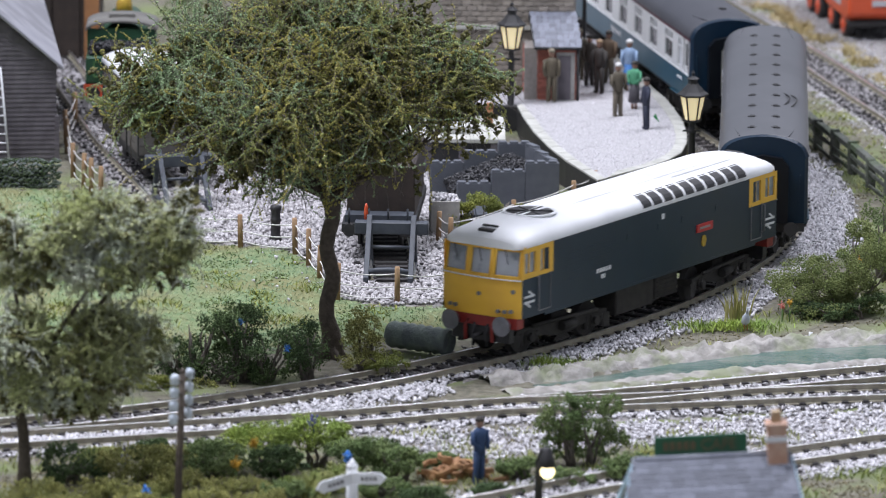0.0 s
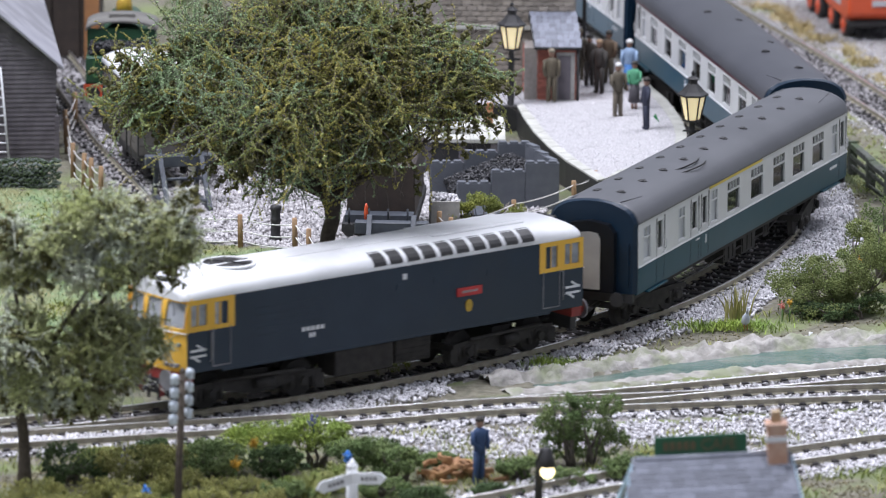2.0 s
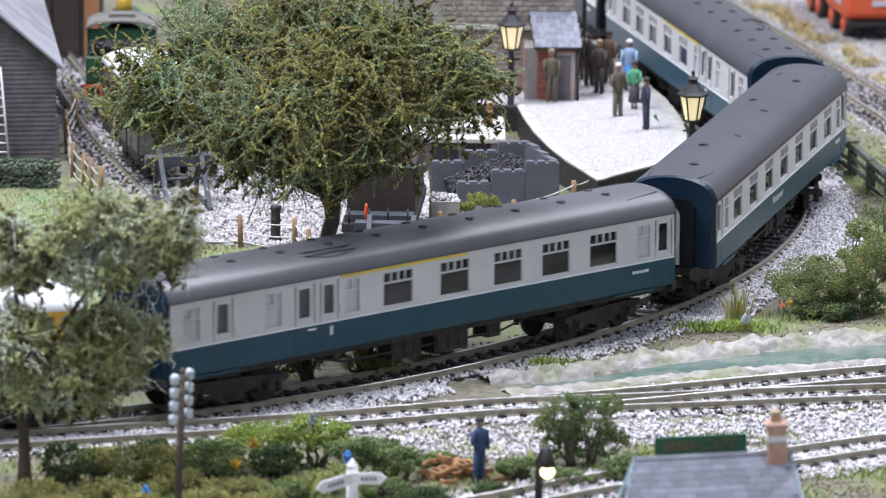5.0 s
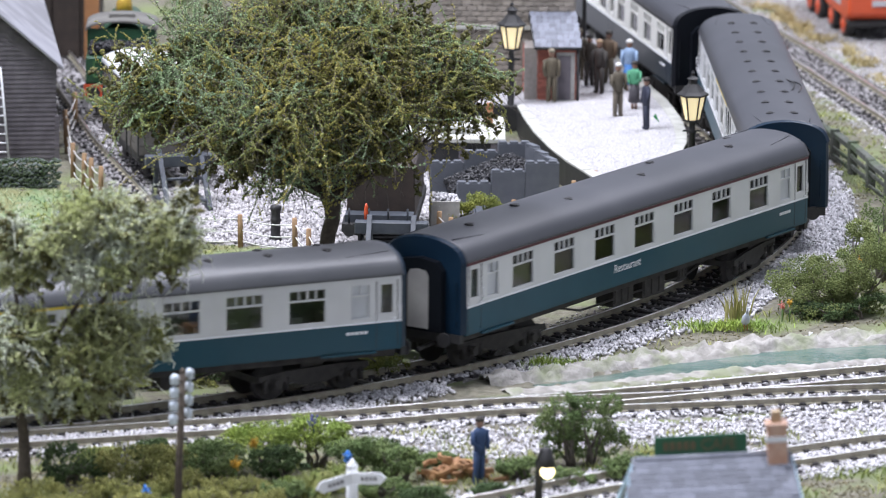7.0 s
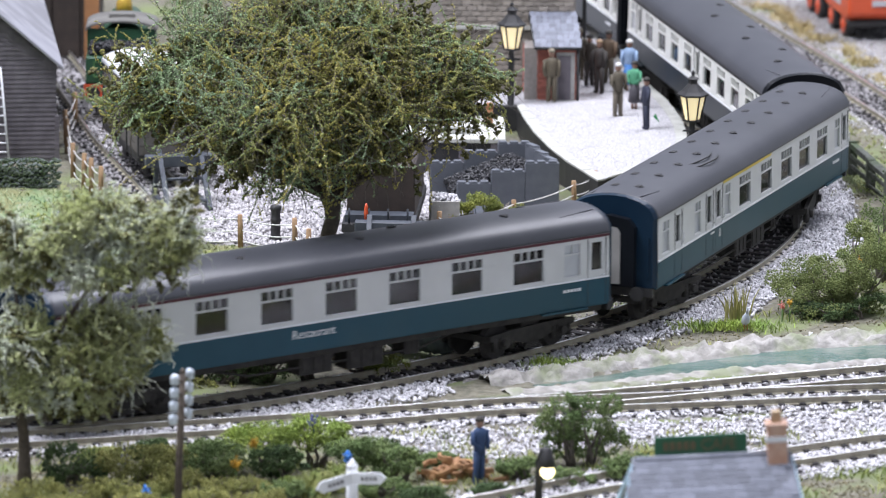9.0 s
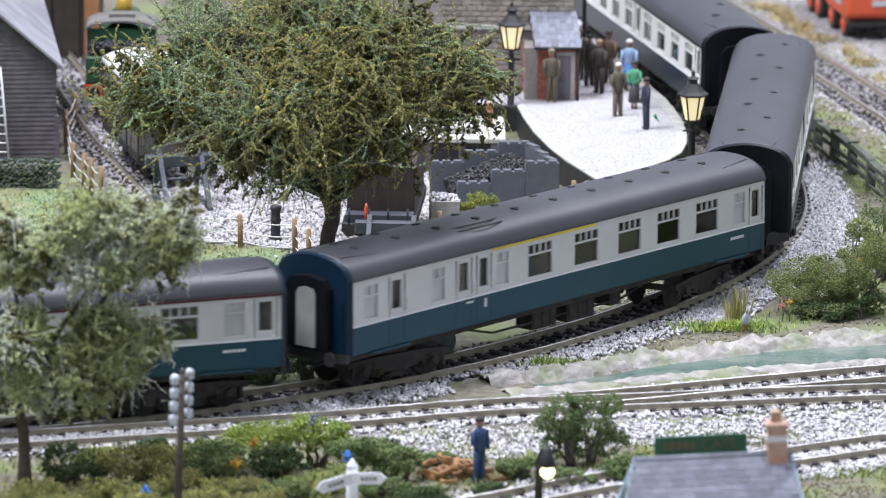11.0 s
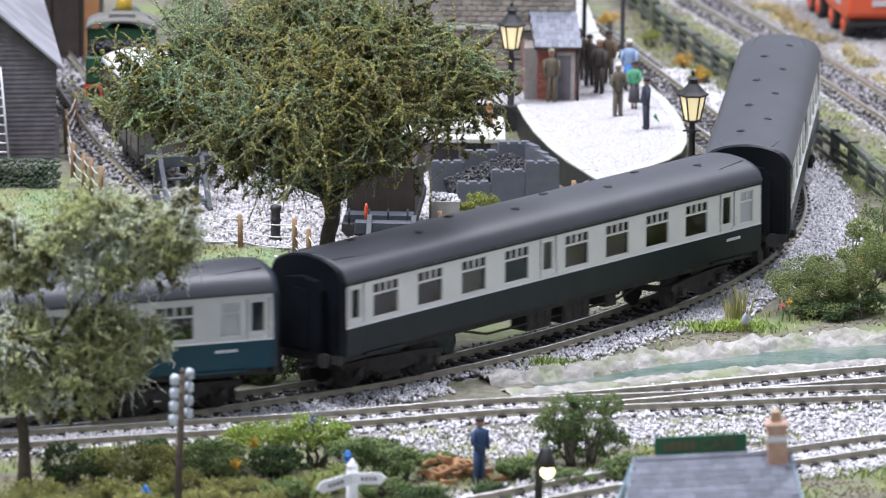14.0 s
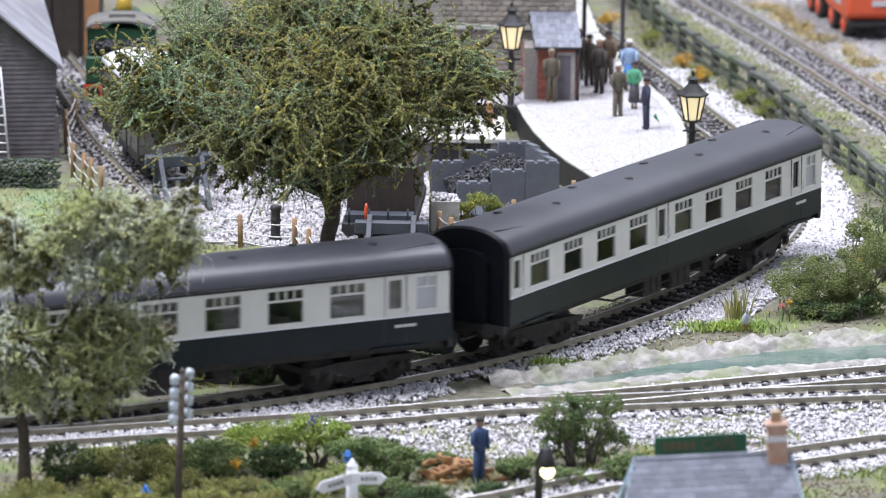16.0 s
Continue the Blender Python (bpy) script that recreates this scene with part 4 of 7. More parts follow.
M_GRASSB = mat("grass_fibres", (0.17, 0.30, 0.165), (0.30, 0.385, 0.23), 0.9, scale=60, island=0.35, c=(0.32, 0.34, 0.18), cscale=25)
M_GRASSD = mat("tall_grass_fibres", (0.16, 0.22, 0.05), (0.36, 0.36, 0.14), 0.9, scale=80, island=0.4)
M_SCRUB = mat("dry_scrub", (0.25, 0.22, 0.13), (0.14, 0.13, 0.08), 0.95, scale=200, island=0.3)


def thin_near_rails(p, lo):
    return p[near(p, TRACK_XY) > lo]


def stuff(name, me, label, category):
    return tagged(new(name, me), label, category, kind="stuff")


yard = scatter(YARD, 26000)
yard = yard[near(yard, TRACK_XY) > 8]
stuff("stone_chippings", chips("stone_chippings", lift(yard, 0.8), 1.6, 3.6, M_CHIPY), "white stone chippings loose in the goods yard", "stones")
u = RNG.uniform(1150, 2250, 34000)
o = RNG.uniform(-26, 31, 34000) * RNG.uniform(0.75, 1.0, 34000)
base = np.stack([np.interp(u, MAIN_S, MAIN_P[:, 0]), np.interp(u, MAIN_S, MAIN_P[:, 1])], 1)
ahead = np.stack([np.interp(u + 1, MAIN_S, MAIN_P[:, 0]), np.interp(u + 1, MAIN_S, MAIN_P[:, 1])], 1) - base
side = np.stack([ahead[:, 1], -ahead[:, 0]], 1) / np.linalg.norm(ahead, axis=1)[:, None]
q = base + side * o[:, None]
outer = o > 10.5
q2 = q[outer & (near(q, STREAM) > 18)]
stuff("ballast", chips("ballast", lift(q2, 0.9), 1.5, 3.3, M_CHIP), "white ballast shoulder along the curved track", "ballast")
q3 = q[~outer & (RNG.random(len(q)) < 0.42)]
z3 = lift(q3, 0.2)
stuff("ballast", chips("ballast", z3, 1.2, 2.3, M_CHIPD), "dusty grey ballast between sleepers of the curved track", "ballast")
q4 = q[~outer & (o > -9) & (RNG.random(len(q)) < 0.10)]
stuff("ballast", chips("ballast", lift(q4, 0.6), 1.3, 2.5, M_CHIP), "clean white chippings fallen between the sleepers", "ballast")
rp = scatter(RIGHT, 12000)
rp = rp[near(rp, TRACK_XY) > 10]
stuff("stone_chippings", chips("stone_chippings", lift(rp, 0.8), 1.6, 3.4, M_CHIP), "white stone chippings outside the curve", "stones")
fp = scatter(FRONTBED, 15000)
fp = np.concatenate([fp, LINES["front"][1][RNG.integers(0, len(LINES["front"][1]), 14000)] + RNG.uniform(-20, 20, (14000, 2)), LINES["loop"][1][RNG.integers(0, len(LINES["loop"][1]), 12000)] + RNG.uniform(-17, 17, (12000, 2)), LINES["branch"][1][RNG.integers(0, len(LINES["branch"][1]), 7000)] + RNG.uniform(-17, 17, (7000, 2))])
fp = fp[(np.abs(fp[:, 0]) < 230) & (fp[:, 1] < -180) & (fp[:, 1] > -480)]
low = near(fp, TRACK_XY) < 14
stuff("ballast", chips("ballast", lift(fp, 0.8) - np.array([0, 0, 0.3]) * low[:, None], 1.4, 2.9, M_CHIP), "white ballast around the level tracks by the garden", "ballast")
bp = np.concatenate([LINES["back"][1][RNG.integers(0, len(LINES["back"][1]), 9000)] + RNG.uniform(-22, 22, (9000, 2)), scatter(ROAD, 26000)])
bp = bp[(bp[:, 0] < 290) & (bp[:, 1] < 640)]
on_bed = near(bp, LINES["back"][1]) < 15
stuff("stone_chippings", chips("stone_chippings", lift(bp[~on_bed], 0.5), 0.9, 2.1, M_CHIP), "pale stone chippings of the far yard", "stones")
stuff("ballast", chips("ballast", lift(bp[on_bed], 1.3), 1.0, 1.9, M_CHIPY), "fine grey ballast of the far track", "ballast")
M_STRAW = mat("straw_weeds", (0.46, 0.38, 0.20), (0.34, 0.28, 0.12), 0.9, scale=80, island=0.35)
k_ = RNG.uniform(0, 1, 5000)
sp_ = np.stack([162 + 72 * k_, 625 - 300 * k_], 1) + RNG.normal(0, 4.5, (5000, 2))
sp_ = sp_[[noise.noise(Vector((x / 14, y / 30, 2))) > 0.0 for x, y in sp_]]
stuff("weeds", blades("weeds", lift(sp_), 2.0, 5.5, M_STRAW, 0.7, 0.5), "dry straw coloured weeds along the far track", "weeds")
lp = LINES["siding_left"][1][RNG.integers(0, len(LINES["siding_left"][1]), 5000)] + np.stack([RNG.uniform(-15, 20, 5000), RNG.uniform(-20, 20, 5000)], 1)
stuff("stone_chippings", chips("stone_chippings", lift(lp, 0.6), 1.4, 3.0, M_CHIPY), "grey chippings along the siding beside the shed", "stones")
gp = scatter(GRASS, 60000)
gp = gp[(gp[:, 0] > -215)]
gp = thin_near_rails(gp, 15)
stuff("grass", blades("grass", lift(gp), 0.9, 2.3, M_GRASSB, 1.5, 0.42), "short pale green static grass on the field", "grass")
hummock = np.array([noise.noise(Vector((x / 16, y / 26, 9))) for x, y in gp])
tuft = gp[hummock > 0.22][:9000]
stuff("grass", blades("grass", lift(tuft), 1.6, 3.6, M_BUSH_YEL, 1.1, 0.5), "taller yellowish tufts in the field grass", "grass")
moss = gp[hummock < -0.28][:6000]
stuff("moss", chips("moss", lift(moss, 0.3), 0.6, 1.5, M_BUSH_MID), "dark green moss patches in the field grass", "moss")
crumb = scatter([(-170, 110), (-104, 24), (-60, 3), (-42, -85), (-60, -120), (-150, 20)], 90)
stuff("stone_chippings", chips("stone_chippings", lift(crumb, 1.0), 1.2, 2.8, M_CHIP), "stray white chippings lying on the grass", "stones")
vp = np.concatenate([scatter([(-230, -300), (230, -300), (230, -480), (-230, -480)], 26000), scatter([(100, 640), (60, 300), (160, 130), (215, 130), (150, 640)], 14000), scatter([(-260, 640), (-160, 300), (-210, 130), (-330, 640)], 8000), scatter([(60, -200), (150, -125), (200, -120), (200, -30), (160, -40), (120, -110), (20, -200)], 5000)])
vp = vp[(near(vp, TRACK_XY) > 19) & (near(vp, STREAM) > 13)]
patch = np.array([noise.noise(Vector((x / 22, y / 22, 4))) for x, y in vp])
stuff("grass", blades("grass", lift(vp[patch > 0.02]), 1.8, 4.6, M_GRASSD, 0.6, 0.5), "rough tufted grass on the verges and garden", "grass")
stuff("scrub", chips("scrub", lift(vp[(patch < -0.05)][:12000], 0.2), 0.7, 2.0, M_SCRUB), "brown scatter of dry scrub on bare earth", "scrub")

# ---- stream ----
M_WATER = mat("resin_water", (0.06, 0.12, 0.10), (0.10, 0.16, 0.14), 0.05, scale=60, bump=1.0, bscale=260, c=(0.16, 0.20, 0.17), cscale=50)
M_BANK = mat("plaster_river_bank", (0.42, 0.40, 0.375), (0.23, 0.22, 0.20), 0.9, scale=200, bump=1.0, bscale=500, c=(0.24, 0.26, 0.17), cscale=60)
bm = bmesh.new()
tang = np.gradient(STREAM, axis=0)
tang /= np.linalg.norm(tang, axis=1)[:, None]
loft(bm, [[(c[0] - t[1] * w * stream_width(c[0]), c[1] + t[0] * w * stream_width(c[0]), -4.4 + 0.25 * noise.noise(Vector((c[0] / 5, w * 2, 0)))) for w in (-1.4, -0.9, -0.4, 0, 0.4, 0.9, 1.4)] for c, t in zip(STREAM[::3], tang[::3]) if c[0] > 30], 0, False, False, True)
tagged(part("water", bm, M_WATER), "shallow green resin stream with glints", "stream", kind="structure")
for s in (-1, 1):
    bm = bmesh.new()
    rings = []
    for c, t in zip(STREAM, tang):
        r = []
        for k in range(19):
            w = s * (stream_width(c[0]) * 0.85 + k * 1.05)
            x, y = c[0] - t[1] * w, c[1] + t[0] * w
            rise = math.sin(min(k / 9, 1) * math.pi / 2) * (4.4 if s > 0 else 2.4) - max(0, k - 11) * (0.7 if s > 0 else 0.5)
            rough = noise.noise(Vector((x / 9, y / 9, 2))) * 2.2 + noise.noise(Vector((x / 3.4, y / 3.4, 5))) * 2.4 + abs(noise.noise(Vector((x / 1.5, y / 1.5, 8)))) * 2.2
            h = -5.6 + rise + rough * min(k / 3, 1) * (1.0 if s > 0 else 0.5)
            if near(np.array([[x, y]]), TRACK_XY)[0] < 17:
                h = min(h, -6.0)
            r.append((x, y, h))
        rings.append(r)
    loft(bm, rings, 0, False, False, True)
    tagged(part("river_bank", bm, M_BANK), "rough grey plaster bank of the stream", "river bank", kind="structure")


# ---- foliage ----
def bend(p, q, wob, n=6):
    p, q = Vector(p), Vector(q)
    return [p.lerp(q, k / n) + Vector((random.uniform(-wob, wob), random.uniform(-wob, wob), 0)) * (0 if k in (0, n) else 1) for k in range(n + 1)]


def fronds(p, d, length, leaf, leaf_size, spread, r, stem_mat, leaf_mats, pick, parent, per=5, seg=12, curl=2.6, droop=0.35):
    """Curled mossy fronds: thin stems that coil as they grow, wrapped in fine leaf crumbs."""
    p, d = np.asarray(p, float).copy(), np.asarray(d, float).copy()
    n = len(p)
    d /= np.linalg.norm(d, axis=1)[:, None]
    w = np.cross(d, RNG.normal(size=(n, 3)))
    w /= np.linalg.norm(w, axis=1)[:, None]
    rate = RNG.uniform(0.15, 1.0, (n, 1)) * curl / seg
    step = np.asarray(length, float)[:, None] / seg
    rings, nodes = [], []
    for i in range(seg + 1):
        a = np.cross(d, np.array([0.3, 0.2, 0.93]))
        a /= np.linalg.norm(a, axis=1)[:, None] + 1e-9
        b = np.cross(d, a)
        rr = r * (1 - 0.7 * i / seg)
        rings.append(np.stack([p + rr * (a * math.cos(k * 2.094) + b * math.sin(k * 2.094)) for k in range(3)], 1))
        nodes.append(p.copy())
        d = d * np.cos(rate) + np.cross(w, d) * np.sin(rate) + RNG.normal(0, 0.10, (n, 3)) + np.array([0, 0, -droop / seg])
        d /= np.linalg.norm(d, axis=1)[:, None]
        p = p + d * step
    tri = []
    for i in range(seg):
        for k in range(3):
            q = (k + 1) % 3
            tri += [(3 * i + k, 3 * i + q, 3 * i + 3 + q), (3 * i + k, 3 * i + 3 + q, 3 * i + 3 + k)]
    tri = np.array(tri)
    v = np.concatenate(rings, 1)
    new("crown", raw_mesh("crown", v.reshape(-1, 3), (tri[None] + 3 * (seg + 1) * np.arange(n)[:, None, None]).reshape(-1, 3), stem_mat)).parent = parent
    nodes = np.stack(nodes, 1)
    f = RNG.uniform(0, 1, (n, seg, per, 1))
    at = nodes[:, :-1, None] * (1 - f) + nodes[:, 1:, None] * f
    taper = np.linspace(1.0, 0.45, seg)[None, :, None, None]
    at = at + RNG.normal(0, 1, at.shape) * spread * taper
    shape = np.array([(1, 0, -0.35), (-0.5, 0.8, -0.35), (-0.5, -0.8, -0.35), (0, 0, 0.9)])
    quad = np.array([(0, 2, 1), (0, 1, 3), (1, 2, 3), (2, 0, 3)])
    for k, m in enumerate(leaf_mats):
        q = at[pick == k].reshape(-1, 3)
        if len(q):
            c = np.einsum("nij,kj->nki", turns(len(q)), shape) * RNG.uniform(leaf_size[0], leaf_size[1], (len(q), 1, 1)) * 0.6 + q[:, None]
            new(leaf, raw_mesh(leaf, c.reshape(-1, 3), (quad[None] + 4 * np.arange(len(q))[:, None, None]).reshape(-1, 3), m)).parent = parent


def sprays(blobs, count, each, lo, hi, reach):
    """Starts, directions and lengths of fronds that fan out in bunches from the sides of the blobs."""
    B = np.array(blobs, float)
    area = B[:, 3] * B[:, 5] + B[:, 3] * B[:, 4] + B[:, 4] * B[:, 5]
    P, D, L, C = [], [], [], []
    for i in RNG.choice(len(B), count, p=area / area.sum()):
        u = RNG.normal(size=3)
        u /= np.linalg.norm(u)
        if u[1] > 0.3:
            u[1] *= -1
        if u[2] < -0.35:
            u[2] *= -0.6
        r = B[i, 3:]
        at = B[i, :3] + u * r * RNG.uniform(0.45, 0.8)
        k = int(each * RNG.uniform(0.6, 1.4))
        P.append(at + RNG.normal(0, 1, (k, 3)) * r * 0.16)
        D.append(u * 0.55 + RNG.normal(0, 0.75, (k, 3)) + RNG.normal(0, 0.35, 3))
        L.append(RNG.uniform(lo, hi, k) * (r.mean() / reach))
        C.append(np.tile(at, (k, 1)))
    return np.concatenate(P), np.concatenate(D), np.concatenate(L), np.concatenate(C)


def big_tree():
    """A broad-crowned tree of mossy fronds on a twisted trunk."""
    t = thing("tree", -43, -184, -4, 0, "broad model tree with mossy green crown and twisted trunk", "tree")
    bm = bmesh.new()
    pts = [(-0.3 + 1.3 * math.sin(k * 1.35), 0.8 * math.cos(k * 1.2), k * 5.4) for k in range(13)]
    tube(bm, pts, [5.6, 4.2, 3.5, 3.1, 2.9, 3.1, 2.8, 3.0, 2.8, 2.9, 2.9, 3.3, 4.0], 12)
    for a in range(5):
        an = a * 1.3
        tube(bm, [(2 * math.cos(an), 2 * math.sin(an), 5), (5 * math.cos(an), 5 * math.sin(an), 1), (8 * math.cos(an), 8 * math.sin(an), -0.6)], [2.0, 1.5, 0.5], 6)
    part("trunk", bm, M_BARK, t)
    for end, r in (((18, -6, 76), 2.4), ((-26, 4, 84), 2.2), ((-2, 6, 96), 2.2), ((34, 4, 100), 1.4), ((-50, -6, 94), 1.4), ((-20, -18, 92), 1.5), ((14, 14, 104), 1.4), ((-62, -4, 88), 1.3), ((40, -4, 88), 1.2)):
        bm = bmesh.new()
        l = bend((0.5, 0, 62), end, 2.2, 6)
        tube(bm, l, [r * (1 - 0.11 * k) for k in range(7)], 8)
        for k in range(2, 7):
            for _ in range(3):
                e = l[k] + Vector((random.uniform(-14, 14), random.uniform(-12, 12), random.uniform(2, 16)))
                tube(bm, bend(l[k], e, 1.5, 3), [0.7, 0.55, 0.4, 0.2], 5)
        part("limb", bm, M_BARK, t)
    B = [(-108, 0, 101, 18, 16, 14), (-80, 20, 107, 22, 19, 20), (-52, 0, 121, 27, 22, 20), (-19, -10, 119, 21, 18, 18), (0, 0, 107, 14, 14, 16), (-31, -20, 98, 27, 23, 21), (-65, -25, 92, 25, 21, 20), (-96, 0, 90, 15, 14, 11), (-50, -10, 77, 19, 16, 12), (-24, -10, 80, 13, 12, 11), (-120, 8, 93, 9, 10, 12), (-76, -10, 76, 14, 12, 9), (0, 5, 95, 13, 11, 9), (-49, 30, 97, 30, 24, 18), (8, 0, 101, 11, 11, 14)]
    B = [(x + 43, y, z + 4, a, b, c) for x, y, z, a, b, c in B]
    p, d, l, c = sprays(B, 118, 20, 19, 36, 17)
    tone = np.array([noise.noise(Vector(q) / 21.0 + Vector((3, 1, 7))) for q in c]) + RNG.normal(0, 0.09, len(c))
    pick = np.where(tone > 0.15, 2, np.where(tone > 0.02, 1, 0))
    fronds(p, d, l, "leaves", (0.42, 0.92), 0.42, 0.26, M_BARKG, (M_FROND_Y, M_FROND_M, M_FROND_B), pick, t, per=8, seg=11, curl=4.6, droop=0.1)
    # filler deep in the crown, its dark colour standing in for shade
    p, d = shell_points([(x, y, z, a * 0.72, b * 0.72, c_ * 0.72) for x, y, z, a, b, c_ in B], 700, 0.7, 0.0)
    fronds(p, RNG.normal(size=p.shape), RNG.uniform(14, 24, len(p)), "shade_fill_leaves", (1.2, 2.4), 1.1, 0.35, M_BARK, (M_FROND_SHADE,), np.zeros(len(p), int), t, per=4, seg=8, droop=0.0)
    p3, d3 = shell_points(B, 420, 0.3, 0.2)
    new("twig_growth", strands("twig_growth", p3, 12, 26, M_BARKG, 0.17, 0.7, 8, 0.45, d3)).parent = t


def lichen_tree():
    """A smaller tree of foamy lichen lobes with pale hair over them."""
    t = thing("tree", -146, -391, -4, 0, "pale lichen-clad model tree on a thin dark trunk", "tree")
    bm = bmesh.new()
    tube(bm, bend((0, 0, 0), (-1.5, 0, 40), 0.5), [3.0, 2.4, 2.1, 2.0, 1.9, 1.8, 1.6], 10)
    for e in ((30, 4, 52), (26, -2, 80), (-4, 0, 78), (44, 0, 86), (28, 0, 36)):
        tube(bm, bend((-1.5, 0, 30), e, 1.5), [1.5, 1.3, 1.1, 0.9, 0.8, 0.6, 0.4], 7)
    part("trunk", bm, M_BARK, t)
    B = [(-150, 88, 5, 5.5), (-122, 91, 10, 10), (-135, 82, 8.5, 9), (-147, 72, 8.5, 7.5), (-109, 85, 10, 13), (-96, 82, 8.5, 15), (-90, 99, 3, 5), (-119, 75, 15, 6), (-115, 49, 14, 10.5), (-104, 48, 6, 8), (-129, 40, 8.5, 10), (-147, 50, 8.5, 11), (-149, 35, 8.5, 11), (-123, 28, 6.5, 7.5), (-115, 38, 8.5, 7.5), (-136, 29, 7.5, 7.5)]
    B = [(x + 146, RNG.uniform(-4, 4), z + 4, a, min(a, 11), c * 1.04) for x, z, a, c in [(x, z, a * 1.12, c) for x, z, a, c in B]]
    p, d, l, c = sprays(B, 230, 16, 5, 10, 9)
    tone = np.array([noise.noise(Vector(q) / 9.0 + Vector((8, 2, 1))) for q in c]) + RNG.normal(0, 0.08, len(c))
    fronds(p, d, l, "leaves", (0.5, 1.0), 0.6, 0.2, M_BARKG, (M_LICHEN, M_LICHEN_G), (tone > 0.12).astype(int), t, per=5, seg=6, curl=3.2, droop=0.2)
    # added leaves inside the lobes; the shade of the gaps is their colour
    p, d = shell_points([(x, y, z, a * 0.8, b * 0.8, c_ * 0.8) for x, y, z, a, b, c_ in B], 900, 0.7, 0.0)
    fronds(p, RNG.normal(size=p.shape), RNG.uniform(5, 9, len(p)), "shade_fill_leaves", (1.0, 2.0), 0.9, 0.3, M_BARK, (M_FROND_SHADE,), np.zeros(len(p), int), t, per=4, seg=6)
    p3, d3 = shell_points(B, 2600, 0.2, 0.2)
    p3 = p3[[noise.noise(Vector(q) / 8.0) > -0.02 for q in p3]]
    new("lichen_hair", strands("lichen_hair", p3, 7, 15, M_WISP, 0.27, 0.3, 9, 0.8)).parent = t


def bush(x, y, blobs, m, label, n=2500, size=(0.8, 2.0), stems=12, name="bush", thick=0.6, twigs=M_BARKG):
    """A low shrub: twigs from the root and crumbs of foam leaf on them. Blobs are on the plan, z from the rail top."""
    z = ground_z(x, y)
    t = thing(name, x, y, z, 0, label, "bush")
    B = [(a - x, b - y, c - z, d, e, f) for a, b, c, d, e, f in blobs]
    if stems:
        bm = bmesh.new()
        for _ in range(stems):
            b = random.choice(B)
            e = (b[0] + random.uniform(-0.6, 0.6) * b[3], b[1] + random.uniform(-0.6, 0.6) * b[4], b[2] + random.uniform(-0.2, 0.7) * b[5])
            tube(bm, bend((random.uniform(-2, 2) + b[0] * 0.5, b[1] * 0.5, -0.4), e, 1.2, 4), [0.8, 0.65, 0.5, 0.4, 0.2], 5)
        part("branchwork", bm, twigs, t)
    B = lumps(B, 7, 0.3, 0.55) + B[:1]
    p, d = shell_points(B, int(n * 1.9), thick, 0.3)
    clump = np.array([noise.noise(Vector(q) / 5.0) for q in p])
    p = p[(clump > -0.18) & (p[:, 2] > -0.5)]
    new("foliage", chips("foliage", p, size[0] * 0.72, size[1] * 0.72, m)).parent = t
    return t


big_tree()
lichen_tree()
bush(156, -95, [(143, -95, 8, 13, 11, 11), (156, -95, 13, 17, 14, 13), (172, -95, 11, 13, 14, 17), (168, -80, 20, 11, 10, 10), (152, -100, 0, 18, 10, 5)], M_BUSH_OL, "dense green trackside bush with yellow sprigs", 13000, (0.8, 1.9), 20)
bush(160, -108, [(152, -108, -1, 14, 6, 4), (170, -106, 0, 12, 6, 5)], M_BUSH_DARK, "dark low bush at the foot of a larger one", 3000, (0.7, 1.7), 6)
bush(180, -35, [(180, -35, 18, 10, 8, 14), (176, -20, 8, 10, 8, 9)], M_BUSH_MID, "green bush beside the rail fence", 3000, (0.8, 1.8), 10)
for x, y, B, n in ((-95, -222, [(-103, -225, 3, 13, 10, 10), (-90, -225, 12, 13, 11, 10)], 3800), (-70, -222, [(-77, -225, 16, 13, 10, 10), (-64, -225, 8, 15, 11, 11)], 3800), (-81, -228, [(-81, -225, 1, 17, 10, 8)], 2200), (-50, -224, [(-51, -225, 9, 9, 9, 11)], 2000)):
    bush(x, y, B, M_BUSH_DARK, "open dark green shrub with bare stems behind the rails", n, (0.8, 1.9), 22, thick=0.8)
bush(-104, -238, [(-104, -238, -3, 11, 6, 4), (-117, -240, -5, 8, 6, 4)], M_BUSH_YEL, "low yellow green growth beside the rails", 2400, (0.6, 1.5), 0, "undergrowth")
bush(-89, -232, [(-89, -234, -4, 9, 5, 4)], M_OLIVE, "low olive growth beside the rails", 1200, (0.6, 1.5), 0, "undergrowth")
bush(-30, -208, [(-30, -210, 9, 8, 8, 10), (-33, -222, 2, 7, 6, 5)], M_OLIVE, "upright olive bush beside the tree", 3000, (0.7, 1.6), 14)
bush(-22, -214, [(-22, -216, 2, 10, 7, 5)], M_BUSH_YEL, "yellowish low bush beside the rails", 1800, (0.7, 1.6), 5)
bush(50, -352, [(44, -352, 14, 9, 8, 9), (54, -352, 16, 9, 8, 9), (50, -352, 5, 11, 9, 7), (60, -352, 8, 6, 6, 7), (41, -352, 3, 6, 5, 5)], M_BUSH_MID, "round green bush beside the front track", 6000, (0.8, 2.0), 12)
bush(13, 52, [(5, 50, 4, 7, 6, 6), (14, 52, 6, 10, 7, 7), (26, 56, 6, 8, 6, 6)], M_BUSH_YEL, "ivy bush in front of the coal bunker", 4500, (0.7, 1.7), 12)
